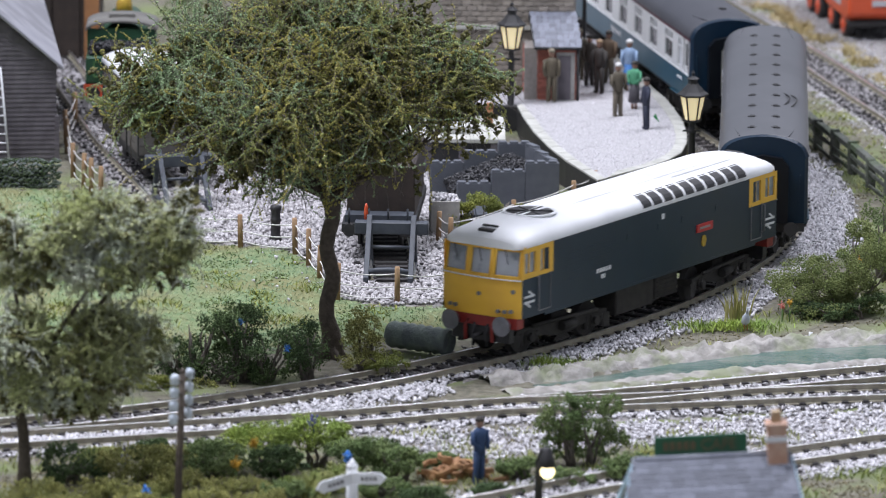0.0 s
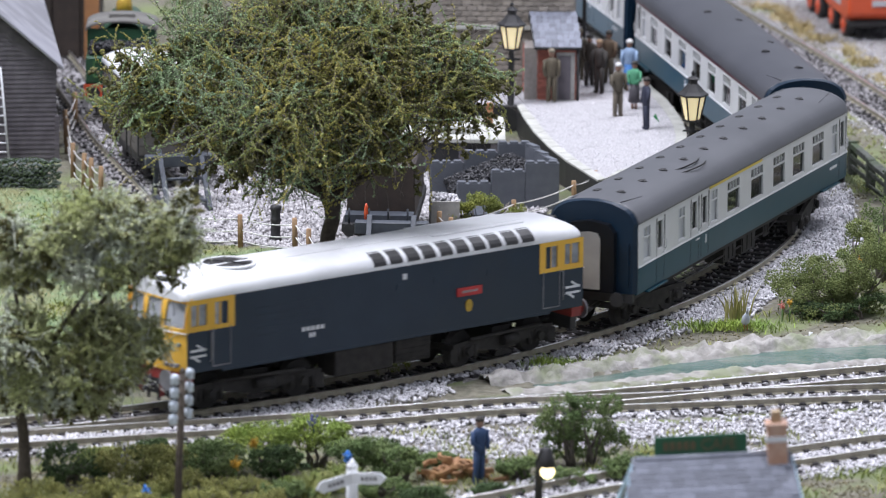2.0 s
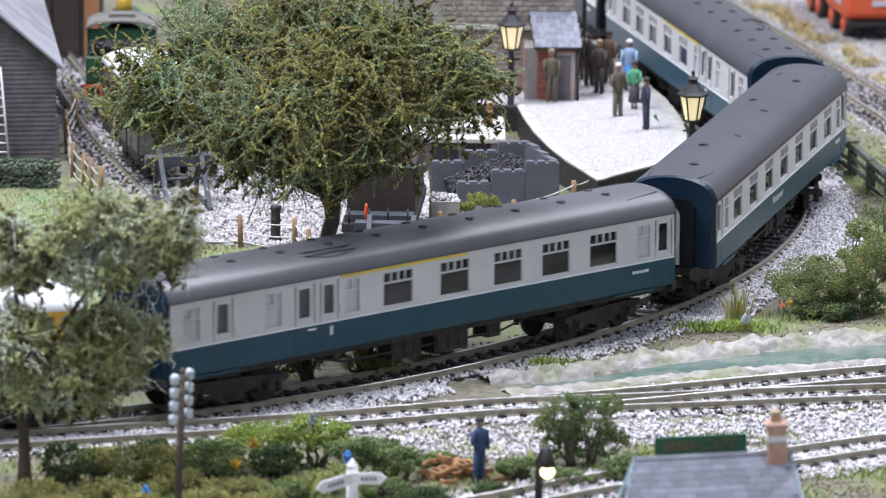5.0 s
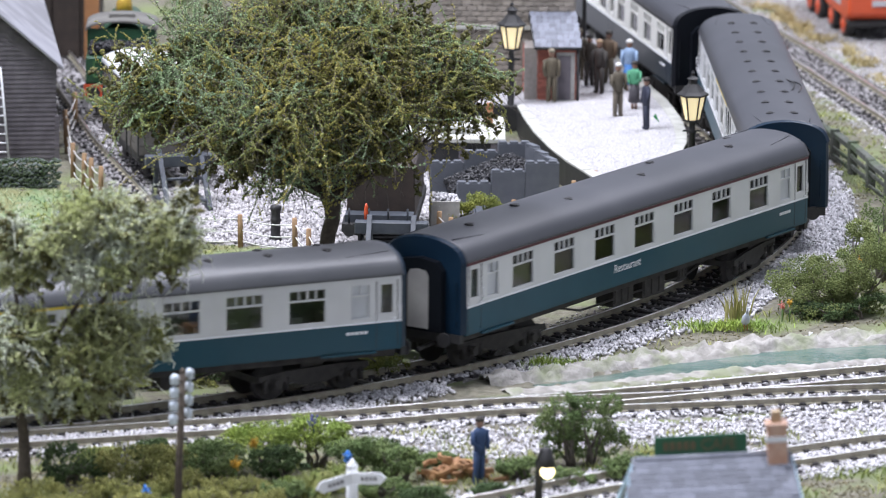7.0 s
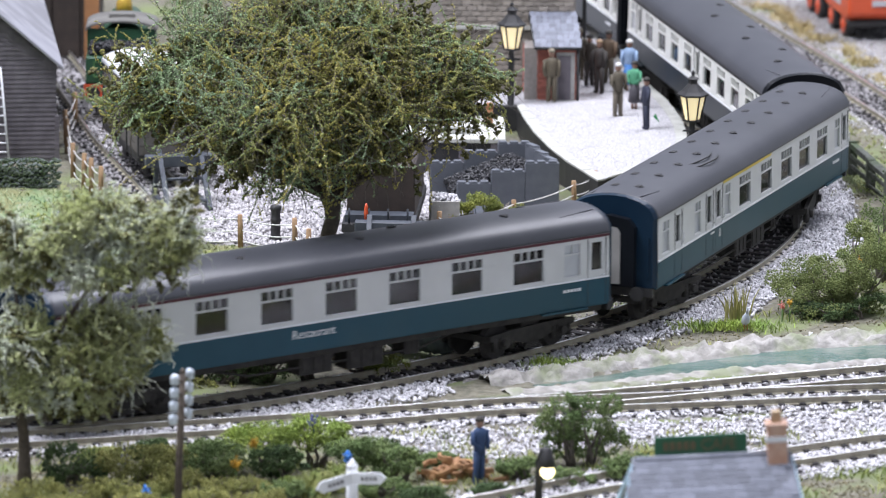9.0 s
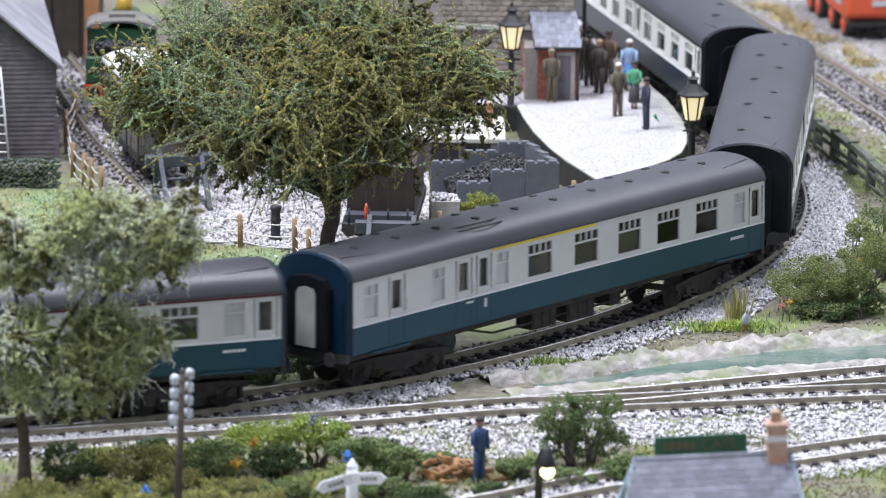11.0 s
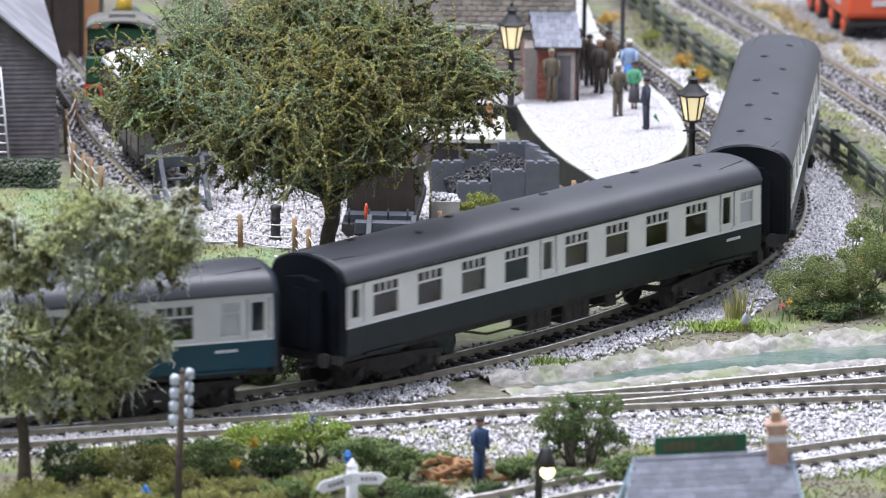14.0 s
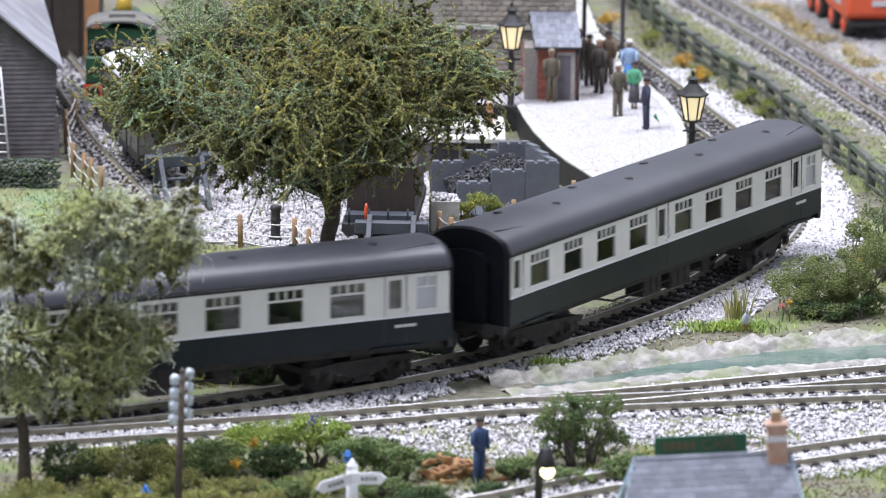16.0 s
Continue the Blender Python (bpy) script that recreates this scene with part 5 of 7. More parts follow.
G = [(-64, -362, 8, 14, 9, 6, 0), (-46, -360, 9, 12, 7, 6, 0), (-28, -372, 5, 12, 8, 6, 1), (-16, -378, 3, 9, 6, 6, 1), (-80, -375, 3, 12, 9, 7, 1), (-130, -385, 2, 12, 9, 8, 2), (-108, -382, 3, 12, 9, 7, 3), (-92, -396, -1, 12, 9, 6, 3), (-6, -418, 0, 9, 7, 5, 2), (-44, -400, 0, 9, 7, 5, 4), (-72, -404, -1, 13, 9, 5, 3), (-116, -410, -1, 15, 9, 6, 3), (-142, -412, -1, 13, 9, 6, 3), (-62, -424, -1, 11, 8, 5, 3), (28, -372, 0, 8, 5, 4, 1), (66, -372, 1, 10, 7, 5, 1), (-84, -352, 1, 10, 6, 4, 1), (-104, -350, 0, 8, 5, 4, 2), (-22, -346, 0, 10, 5, 4, 2), (-2, -362, 0, 8, 5, 3, 1), (-58, -378, 3, 10, 7, 6, 2), (-96, -366, 1, 9, 6, 5, 3), (-122, -362, 0, 9, 6, 4, 4), (-36, -388, 1, 8, 6, 4, 4), (-20, -398, -1, 9, 6, 4, 1), (-54, -412, 0, 9, 6, 5, 1), (-84, -420, -1, 10, 7, 5, 3), (-104, -428, -1, 10, 7, 5, 3), (-130, -432, -1, 12, 7, 5, 3), (20, -398, -2, 8, 5, 3, 2), (44, -384, -1, 9, 5, 4, 1), (74, -360, 0, 8, 5, 4, 3)]
KINDS = [(M_BUSH_LIME, "lime green climbing bush in the garden"), (M_BUSH_MID, "mid green garden bush"), (M_BUSH_DARK, "dark green garden bush"), (M_OLIVE, "yellow olive garden bush"), (M_GRASSD, "feathery green garden clump")]
for x, y, z, a, b, c, k in G:
    bush(x, y, [(x, y, z, a, b, c), (x + a * 0.5, y + 3, z - 1, a * 0.6, b * 0.7, c * 0.8)], KINDS[k][0], KINDS[k][1], 2200, (0.8, 2.1), 6, "garden_bush")
for x, y in ((142, 352), (150, 322), (100, 505), (122, 400)):
    bush(x, y, [(x, y, 0, 7, 7, 5)], M_BUSH_YEL, "yellow flowering weed beside the rail fence", 700, (0.6, 1.5), 3, "weed")
M_ORANGE = mat("amber_petals", (0.62, 0.36, 0.04), (0.5, 0.28, 0.04), 0.8, scale=200, island=0.3)
for x, y in ((115, 440), (122, 396), (82, 552)):
    bush(x, y, [(x, y, 1, 5, 5, 4)], M_ORANGE, "amber flowering plant beside the rail fence", 500, (0.6, 1.6), 3, "flowers")

# ---- platform and station ----
M_BRICKM = mat("red_brick", (0.36, 0.115, 0.085), (0.42, 0.16, 0.12), 0.85, scale=500, bump=0.4)
M_MORTAR = mat("grey_mortar", (0.32, 0.29, 0.27), (0.26, 0.24, 0.22), 0.95, scale=600)
M_STONE = mat("buff_grey_stone", (0.36, 0.32, 0.27), (0.27, 0.24, 0.21), 0.9, scale=300, bump=0.5, island=0.2)
M_SLATE = mat("blue_grey_slate", (0.16, 0.17, 0.21), (0.21, 0.225, 0.26), 0.55, scale=200, bump=0.2)
M_DARKWOOD = mat("dark_stained_boards", (0.15, 0.135, 0.15), (0.10, 0.09, 0.10), 0.75, scale=150, bump=0.4)
M_SHEDROOF = mat("pale_grey_roof_sheet", (0.32, 0.32, 0.35), (0.26, 0.26, 0.29), 0.7, scale=60, c=(0.22, 0.22, 0.24), cscale=30)
M_COAL = mat("coal_lumps", (0.012, 0.012, 0.014), (0.03, 0.03, 0.034), 0.35, scale=900, island=0.5)
M_BUNKER = mat("dark_grey_blocks", (0.105, 0.115, 0.135), (0.125, 0.135, 0.155), 0.75, scale=200, bump=0.2)
M_BUFFER = mat("dark_slate_grey_plastic", (0.045, 0.052, 0.065), (0.065, 0.075, 0.09), 0.5, scale=300)
M_POST = mat("raw_timber_post", (0.34, 0.22, 0.12), (0.26, 0.165, 0.09), 0.85, scale=300, bump=0.4)
M_MOSSY = mat("mossy_grey_timber", (0.055, 0.062, 0.05), (0.12, 0.125, 0.11), 0.9, scale=250, bump=0.8, c=(0.075, 0.10, 0.055), cscale=60)
M_THREAD = mat("white_thread", (0.72, 0.71, 0.68), None, 0.7, scale=300)
M_WARMGLOW = glow_mat("warm_lamp_glass", (1.0, 0.84, 0.50), 0.55)
M_BULB = glow_mat("bright_bulb", (1.0, 0.86, 0.5), 3.0)
M_GREEN = mat("dark_green_loco_paint", (0.02, 0.07, 0.035), (0.025, 0.085, 0.042), 0.4, scale=100)
M_CONC = mat("weathered_concrete", (0.42, 0.41, 0.38), (0.33, 0.32, 0.30), 0.9, scale=300, bump=0.4)
M_BROWN = mat("brown_timber_boards", (0.045, 0.032, 0.026), (0.032, 0.024, 0.02), 0.8, scale=200, bump=0.3)
M_TAN = mat("orange_brown_timber", (0.36, 0.17, 0.07), (0.30, 0.14, 0.06), 0.8, scale=150)
M_RED = mat("bright_red_enamel", (0.66, 0.10, 0.035), (0.60, 0.085, 0.03), 0.35, scale=80)
M_CABROOF = mat("dusty_grey_cab_roof", (0.17, 0.165, 0.15), (0.13, 0.125, 0.115), 0.8, scale=80)
M_SILVER = mat("pale_grey_panel", (0.55, 0.55, 0.58), (0.45, 0.45, 0.48), 0.5, scale=100)
M_WAGON = mat("wagon_grey_paint", (0.13, 0.12, 0.11), (0.10, 0.09, 0.08), 0.75, scale=150, bump=0.2)
M_PINK = mat("salmon_brick", (0.52, 0.31, 0.22), (0.44, 0.26, 0.19), 0.85, scale=300, bump=0.3, c=(0.56, 0.38, 0.29), cscale=90)
M_LETTER = mat("faded_brown_lettering", (0.13, 0.10, 0.05), (0.09, 0.075, 0.04), 0.7, scale=200)
M_POT = mat("tan_chimney_pot", (0.50, 0.38, 0.24), (0.42, 0.31, 0.20), 0.8, scale=300)
M_SKYBLUE = mat("pale_blue_trim", (0.42, 0.58, 0.68), None, 0.6, scale=100)
M_SIGN = mat("green_enamel_board", (0.012, 0.085, 0.04), (0.015, 0.10, 0.045), 0.5, scale=100)
M_BASKET = mat("split_logs", (0.36, 0.20, 0.09), (0.25, 0.13, 0.06), 0.8, scale=200, bump=0.4, island=0.3)

PLAT = [(33, 277), (36, 245), (40, 214), (46, 180), (53, 150), (66, 106), (79, 125), (90, 139), (98, 153), (104, 170), (107, 190), (108, 211), (107.5, 235), (106, 258), (102, 295), (94, 337), (86, 396), (75, 469), (66, 640), (-30, 640), (-30, 278)]
bm = bmesh.new()
prism(bm, PLAT, -6, 7.6)
plat = tagged(part("platform", bm, M_BLACK), "curved station platform with white gravel top and stone coping", "platform", kind="structure")
cx = np.array(PLAT[:20])
inner = []
for i, (x, y) in enumerate(PLAT):
    a, b = np.array(PLAT[i - 1]), np.array(PLAT[(i + 1) % len(PLAT)])
    d = (b - a) / np.linalg.norm(b - a)
    inner.append((x - d[1] * 5.0, y + d[0] * 5.0))
bm = bmesh.new()
prism(bm, [(x, y) for x, y in inner], 7.6, 8.0)
part("platform_surface", bm, M_PLATFORM, plat, "white gravel surface")
for i in list(range(0, 18)):
    (x0, y0), (x1, y1), (u0, v0), (u1, v1) = PLAT[i], PLAT[i + 1], inner[i], inner[i + 1]
    for k in range(2):
        f = lambda p, q, t: (p[0] + (q[0] - p[0]) * t, p[1] + (q[1] - p[1]) * t)
        t0, t1 = k / 2 + 0.01, (k + 1) / 2 - 0.01
        bm = bmesh.new()
        prism(bm, [f((x0, y0), (x1, y1), t0), f((x0, y0), (x1, y1), t1), f((u0, v0), (u1, v1), t1), f((u0, v0), (u1, v1), t0)], 7.6, 8.35)
        part("coping_stone", bm, M_COPING, plat)
pp = scatter(inner, 30000)
pp = pp[(pp[:, 0] > 15) & (pp[:, 1] < 480)]
stuff("platform_gravel", chips("platform_gravel", np.c_[pp, np.full(len(pp), 8.05)], 0.5, 1.15, M_CHIP, 0.5), "fine white gravel on the station platform", "gravel")


def block_wall(parent, name, p, q, z0, z1, bl, bh, m, gap=0.25, proud=0.35, skip=None, fade=0.15):
    """Courses of blocks in running bond on the face that runs from p to q."""
    p, q = np.array(p, float), np.array(q, float)
    L = np.linalg.norm(q - p)
    a = math.degrees(math.atan2(q[1] - p[1], q[0] - p[0]))
    me = {}
    row, z = 0, z0
    while z + bh <= z1 + 0.01:
        x = -bl / 2 * (row % 2)
        while x < L - 0.3:
            xa, xb = max(x, 0), min(x + bl, L)
            if xb - xa > 0.6 and not (skip and skip((xa + xb) / 2, z + bh / 2)):
                w = round(xb - xa, 1)
                k = random.randrange(3)
                if (w, k) not in me:
                    b = bmesh.new()
                    box(b, gap / 2, w - gap / 2, -proud * (0.7 + 0.3 * k), 0.4, gap / 2, bh - gap / 2)
                    me[(w, k)] = mesh_of(name, b, m)
                ob = new(name, me[(w, k)])
                ob.parent = parent
                d = p + (q - p) / L * xa
                ob.matrix_basis = pose(d[0] * MM, d[1] * MM, z * MM, 0, 0, a)
            x += bl
        z += bh
        row += 1


M_BRICKV = M_BRICKM.copy()
for m in (M_BRICKV, M_STONE, M_SLATE):
    n, l = m.node_tree.nodes, m.node_tree.links
    info, vr, hs = n.new("ShaderNodeObjectInfo"), n.new("ShaderNodeMapRange"), n.new("ShaderNodeHueSaturation")
    vr.inputs[3].default_value, vr.inputs[4].default_value = 0.75, 1.25
    src = n["Principled BSDF"].inputs["Base Color"].links[0].from_socket
    l.new(info.outputs["Random"], vr.inputs[0])
    l.new(vr.outputs[0], hs.inputs["Value"])
    l.new(src, hs.inputs["Color"])
    l.new(hs.outputs[0], n["Principled BSDF"].inputs["Base Color"])


def station():
    s = thing("station_building", 0, 0, 0, 0, "stone station building with red brick slate-roofed porch", "station")
    bm = bmesh.new()
    box(bm, -30, 60, 314, 380, 0, 62)
    part("wall", bm, M_MORTAR, s)
    block_wall(s, "stone", (-2, 313.8), (59.6, 313.8), 8, 55, 4.7, 2.5, M_STONE, 0.4, 0.6, lambda x, z: False)
    bm = bmesh.new()
    box(bm, -30, 61, 311.8, 314, 37.2, 38.8)
    part("string_course", bm, M_COPING, s)
    bm = bmesh.new()
    box(bm, 36.4, 60.2, 293.2, 314, 8, 32)
    porch = part("porch", bm, M_MORTAR, s)
    block_wall(porch, "brick", (42.6, 292.9), (61.0, 292.9), 8, 32, 3.0, 1.05, M_BRICKV, 0.16, 0.25, lambda x, z: 9.2 < x < 16.4 and z < 30)
    block_wall(porch, "brick", (36.1, 313), (42.6, 292.9), 8, 32, 3.0, 1.05, M_BRICKV, 0.16, 0.25)
    bm = bmesh.new()
    prism(bm, [(36.4, 312.8), (42.9, 293.1), (60.8, 293.1), (60.8, 312.8)], 8, 31.5)
    part("porch_core", bm, M_BRICKM, s)
    bm = bmesh.new()
    box(bm, 50.8, 59.4, 292.2, 293.0, 8, 30.2)
    frame_ = part("door_frame", bm, M_CONC, s, "pale grey door frame")
    bm = bmesh.new()
    box(bm, 51.8, 57.6, 291.9, 292.5, 8.4, 28.8)
    part("door", bm, M_DARKWOOD, s)
    bm = bmesh.new()
    tube(bm, [(60.8, 291.6, 8), (60.8, 291.6, 33)], 0.7, 8)
    part("downpipe", bm, M_BLACK, s)
    bm = bmesh.new()
    tube(bm, [(41, 290.6, 32.4), (62.6, 290.6, 32.4)], 0.7, 8)
    part("gutter", bm, M_BLACK, s)
    bm = bmesh.new()
    box(bm, 40.8, 62.4, 290.6, 291.4, 32.2, 33)
    part("fascia", bm, M_BLACK, s)
    roof = thing("slate_roof", 0, 0, 0, 0, "", "")
    roof.parent = s
    bm = bmesh.new()
    loft(bm, [[(x + dx, 290.6, 32.6), (x, 313.6, 45.0), (x, 313.6, 44.0), (x + dx, 290.6, 31.8)] for x, dx in ((38.0, 2.6), (60.2, 2.0))])
    part("roof_deck", bm, M_BLACK, roof)
    me = None
    for r in range(9):
        for c in range(8):
            if me is None:
                b = bmesh.new()
                box(b, 0.08, 2.62, 0, 3.6, -0.1, 0.25)
                me = mesh_of("slate", b, M_SLATE)
            ob = new("slate", me)
            ob.parent = roof
            t = r / 9
            x0 = 40.8 - 2.6 * t + c * 2.7 + (r % 2) * 0.4
            ob.matrix_basis = pose(x0 * MM, (290.4 + 23 * t) * MM, (32.9 + 12.4 * t) * MM, 27.5, 0, 0)
    return s


station()
# dock beside the station: a white-topped slab over black arches
dk = thing("loading_dock", 9, 200, -4, 0, "low loading dock with white top and black openings", "dock")
bm = bmesh.new()
box(bm, -26, 17, -18, 34, 0, 13.4)
part("dock_wall", bm, M_BLACK, dk)
bm = bmesh.new()
box(bm, -27, 18, -19.4, 35, 13.4, 15.2)
part("dock_top", bm, M_COPING, dk, "white dusty top slab", 0.2)
for x in (-16, -1, 13):
    bm = bmesh.new()
    box(bm, x - 1.5, x + 1.5, -18.8, -17.6, 0, 13.4)
    part("pier", bm, M_DARKWOOD, dk)
bm = bmesh.new()
box(bm, -14, 4, -8, 8, 15.2, 18.6)
tagged(part("dock_block", bm, M_COPING, None, "", 0.4), "white block lying on the loading dock", "block").location = (9 * MM, 200 * MM, -4 * MM)
bm = bmesh.new()
tube(bm, [(20, 214, 11.2), (20, 214, 19)], [1.8, 1.6], 9)
lathe(bm, [(1.9, 0), (1.5, 2.2), (0, 2.4)], 9, 0, (20, 214, 19))
tagged(part("model_barrel", bm, M_TAN), "small brown cask standing on the dock", "cask")


# ---- lamps and posts ----
def street_lamp(x, y, z, h, w, label):
    """A cast post with a six-sided lantern; glass panes glow."""
    t = thing("street_lamp", x, y, z, 0, label, "street lamp", "platform lamps")
    bm = bmesh.new()
    lathe(bm, [(3.0, 0), (3.0, 3), (2.2, 4), (2.4, 9), (1.6, 10), (1.4, h - 24), (2.0, h - 23.4), (1.3, h - 22.5), (1.2, h - 19.5), (2.4, h - 18.4), (3.0, h - 18)], 12)
    tube(bm, [(-4, 0, h - 23), (4, 0, h - 23)], 0.4, 6)
    part("post", bm, M_BLACK, t)
    z0, z1 = h - 18, h - 7.2
    r0, r1 = w * 0.30, w * 0.5
    for k in range(6):
        a0, a1 = k * math.pi / 3, (k + 1) * math.pi / 3
        bm = bmesh.new()
        c = [(r0, a0, z0), (r0, a1, z0), (r1, a1, z1), (r1, a0, z1)]
        loft(bm, [[(r * s * math.cos(a), r * s * math.sin(a), zz) for r, a, zz in c] for s in (0.90, 0.94)])
        part("pane", bm, M_WARMGLOW, t, "glowing warm pane")
        bm = bmesh.new()
        tube(bm, [(r0 * math.cos(a0), r0 * math.sin(a0), z0), (r1 * math.cos(a0), r1 * math.sin(a0), z1)], 0.42, 5)
        part("glazing_bar", bm, M_BLACK, t)
    bm = bmesh.new()
    lathe(bm, [(r0 + 0.6, z0 - 0.7), (r0 + 0.6, z0), (r0 * 0.5, z0 + 0.1)], 6, 0, (0, 0, 0), False)
    lathe(bm, [(r1 + 0.9, z1 - 0.5), (r1 + 1.2, z1 + 0.4), (r1 * 0.9, z1 + 1.6), (r1 * 0.42, z1 + 4.6), (r1 * 0.36, z1 + 4.8), (r1 * 0.36, z1 + 6.6), (r1 * 0.5, z1 + 7.0), (r1 * 0.2, z1 + 7.9), (0.5, z1 + 8.4), (0.9, z1 + 9.4), (0.2, z1 + 10.6)], 6, 0, (0, 0, 0), False)
    part("lantern_roof", bm, M_BLACK, t)


street_lamp(30.2, 281.7, -4, 56, 11.2, "black cast lamp post with lit six-sided lantern")
street_lamp(106.5, 118, -4, 55, 11.4, "black cast lamp post with lit lantern by the curve")
for x, y, h in ((65.3, 376.5, 60), (84, 400, 60)):
    bm = bmesh.new()
    lathe(bm, [(1.9, 0), (1.9, 2), (1.1, 3), (0.9, h), (0.5, h + 1)], 10, 0, (x, y, 8))
    tagged(part("lamp_post", bm, M_BLACK), "tall thin black lamp post on the platform", "lamp post")


# ---- small figures: plain painted shapes ----
def figure(x, y, z, rz, coat, legs, head, label, h=23.0, skirt=False, arms=0.0):
    """A plain cast figure in one mesh."""
    bm = bmesh.new()
    k = h / 23.0
    if skirt:
        lathe(bm, [(1.4 * k, 3 * k), (3.0 * k, 3.4 * k), (2.2 * k, 12 * k)], 10, 1)
        for s in (-1, 1):
            tube(bm, [(s * 0.9 * k, 0, 0), (s * 0.9 * k, 0, 4 * k)], 0.65 * k, 6, 2)
    else:
        for s in (-1, 1):
            tube(bm, [(s * 1.4 * k, -0.9 * k, 0.5 * k), (s * 1.35 * k, 0.1, 0.5 * k), (s * 1.3 * k, 0.3, 1.4 * k), (s * 1.2 * k, 0.1, 6 * k), (s * 1.0 * k, 0, 11.5 * k)], [0.8 * k, 0.95 * k, 1.0 * k, 1.1 * k, 1.35 * k], 7, 1)
    loft(bm, [[(w * math.cos(a) * k, d * math.sin(a) * k, zz * k) for a in np.linspace(0, 2 * math.pi, 10, endpoint=False)] for w, d, zz in ((2.1, 1.5, 10.6), (2.3, 1.6, 12.5), (2.6, 1.8, 16.5), (2.9, 1.7, 18.3), (1.2, 1.0, 19.4))], 0, True, True, True)
    for s in (-1, 1):
        tube(bm, [(s * 2.8 * k, 0, 18.2 * k), (s * 3.3 * k, -0.4 * k, 14.6 * k), (s * (2.8 - arms) * k, (-1.2 - arms) * k, (11.2 + arms) * k)], [0.95 * k, 0.85 * k, 0.7 * k], 7, 0)
    lathe(bm, [(0.5 * k, 19.2 * k), (1.25 * k, 20.2 * k), (1.35 * k, 21.3 * k), (1.0 * k, 22.1 * k)], 9, 2)
    lathe(bm, [(1.75 * k, 21.7 * k), (1.45 * k, 22.4 * k), (1.2 * k, 23.0 * k), (0.2, 23.3 * k)], 9, 3)
    ob = part("model_figure", bm, [paint(coat), paint(legs), paint((0.36, 0.22, 0.16)), paint(head)])
    ob.matrix_world = pose(x * MM, y * MM, z * MM, 0, 0, rz)
    return tagged(ob, label, "figure", "painted figures on the layout")


PAINTS = {}


def paint(c):
    if c not in PAINTS:
        PAINTS[c] = mat("figure_paint", c, tuple(v * 0.75 for v in c), 0.7, scale=400)
    return PAINTS[c]


KHAKI, DARK, WHITE_, NAVY = (0.15, 0.125, 0.085), (0.045, 0.04, 0.035), (0.75, 0.74, 0.72), (0.025, 0.03, 0.055)
figure(48.7, 288.5, 8, 10, KHAKI, KHAKI, (0.24, 0.21, 0.15), "khaki painted figure standing before the porch", 24.5)
figure(71.1, 311.5, 8, -30, DARK, DARK, (0.3, 0.2, 0.12), "dark painted figure on the platform", 25.0)
figure(67.0, 330, 8, 20, (0.08, 0.065, 0.05), DARK, DARK, "brown coated painted figure near the platform edge", 24)
figure(76.0, 336, 8, -20, (0.16, 0.11, 0.07), (0.12, 0.10, 0.07), DARK, "tan coated painted figure near the lamp post", 25)
figure(78.3, 254.9, 8, 25, (0.14, 0.12, 0.085), (0.17, 0.145, 0.11), WHITE_, "khaki painted figure with white cap on the platform", 24.5, False, 0.6)
figure(86.2, 273.2, 8, -25, (0.10, 0.36, 0.20), (0.07, 0.065, 0.075), DARK, "green bloused painted figure in a grey skirt", 22, True, 1.6)
figure(85.0, 318, 8, -10, (0.30, 0.42, 0.60), (0.06, 0.20, 0.50), WHITE_, "blue and white painted figure on the platform", 24, True)
figure(90.1, 224.5, 8, -70, NAVY, NAVY, DARK, "dark blue painted figure holding a green flag", 23.5)
figure(62.5, 345, 8, 0, (0.14, 0.12, 0.09), KHAKI, KHAKI, "khaki painted figure by the station wall", 24)
figure(13.6, -380, -4, 40, (0.035, 0.075, 0.17), (0.03, 0.065, 0.15), DARK, "blue overalled painted figure beside split logs", 24.5, False, 1.4)
bm = bmesh.new()
loft(bm, [[(94.4, 223.2, 15 + k), (95.8, 222.2, 11.8 + k), (93.4, 222.8, 14 + k)] for k in (0, 0.4)])
tagged(part("flag", bm, mat("green_cloth", (0.02, 0.22, 0.06), None, 0.8)), "small furled green signal flag", "flag")


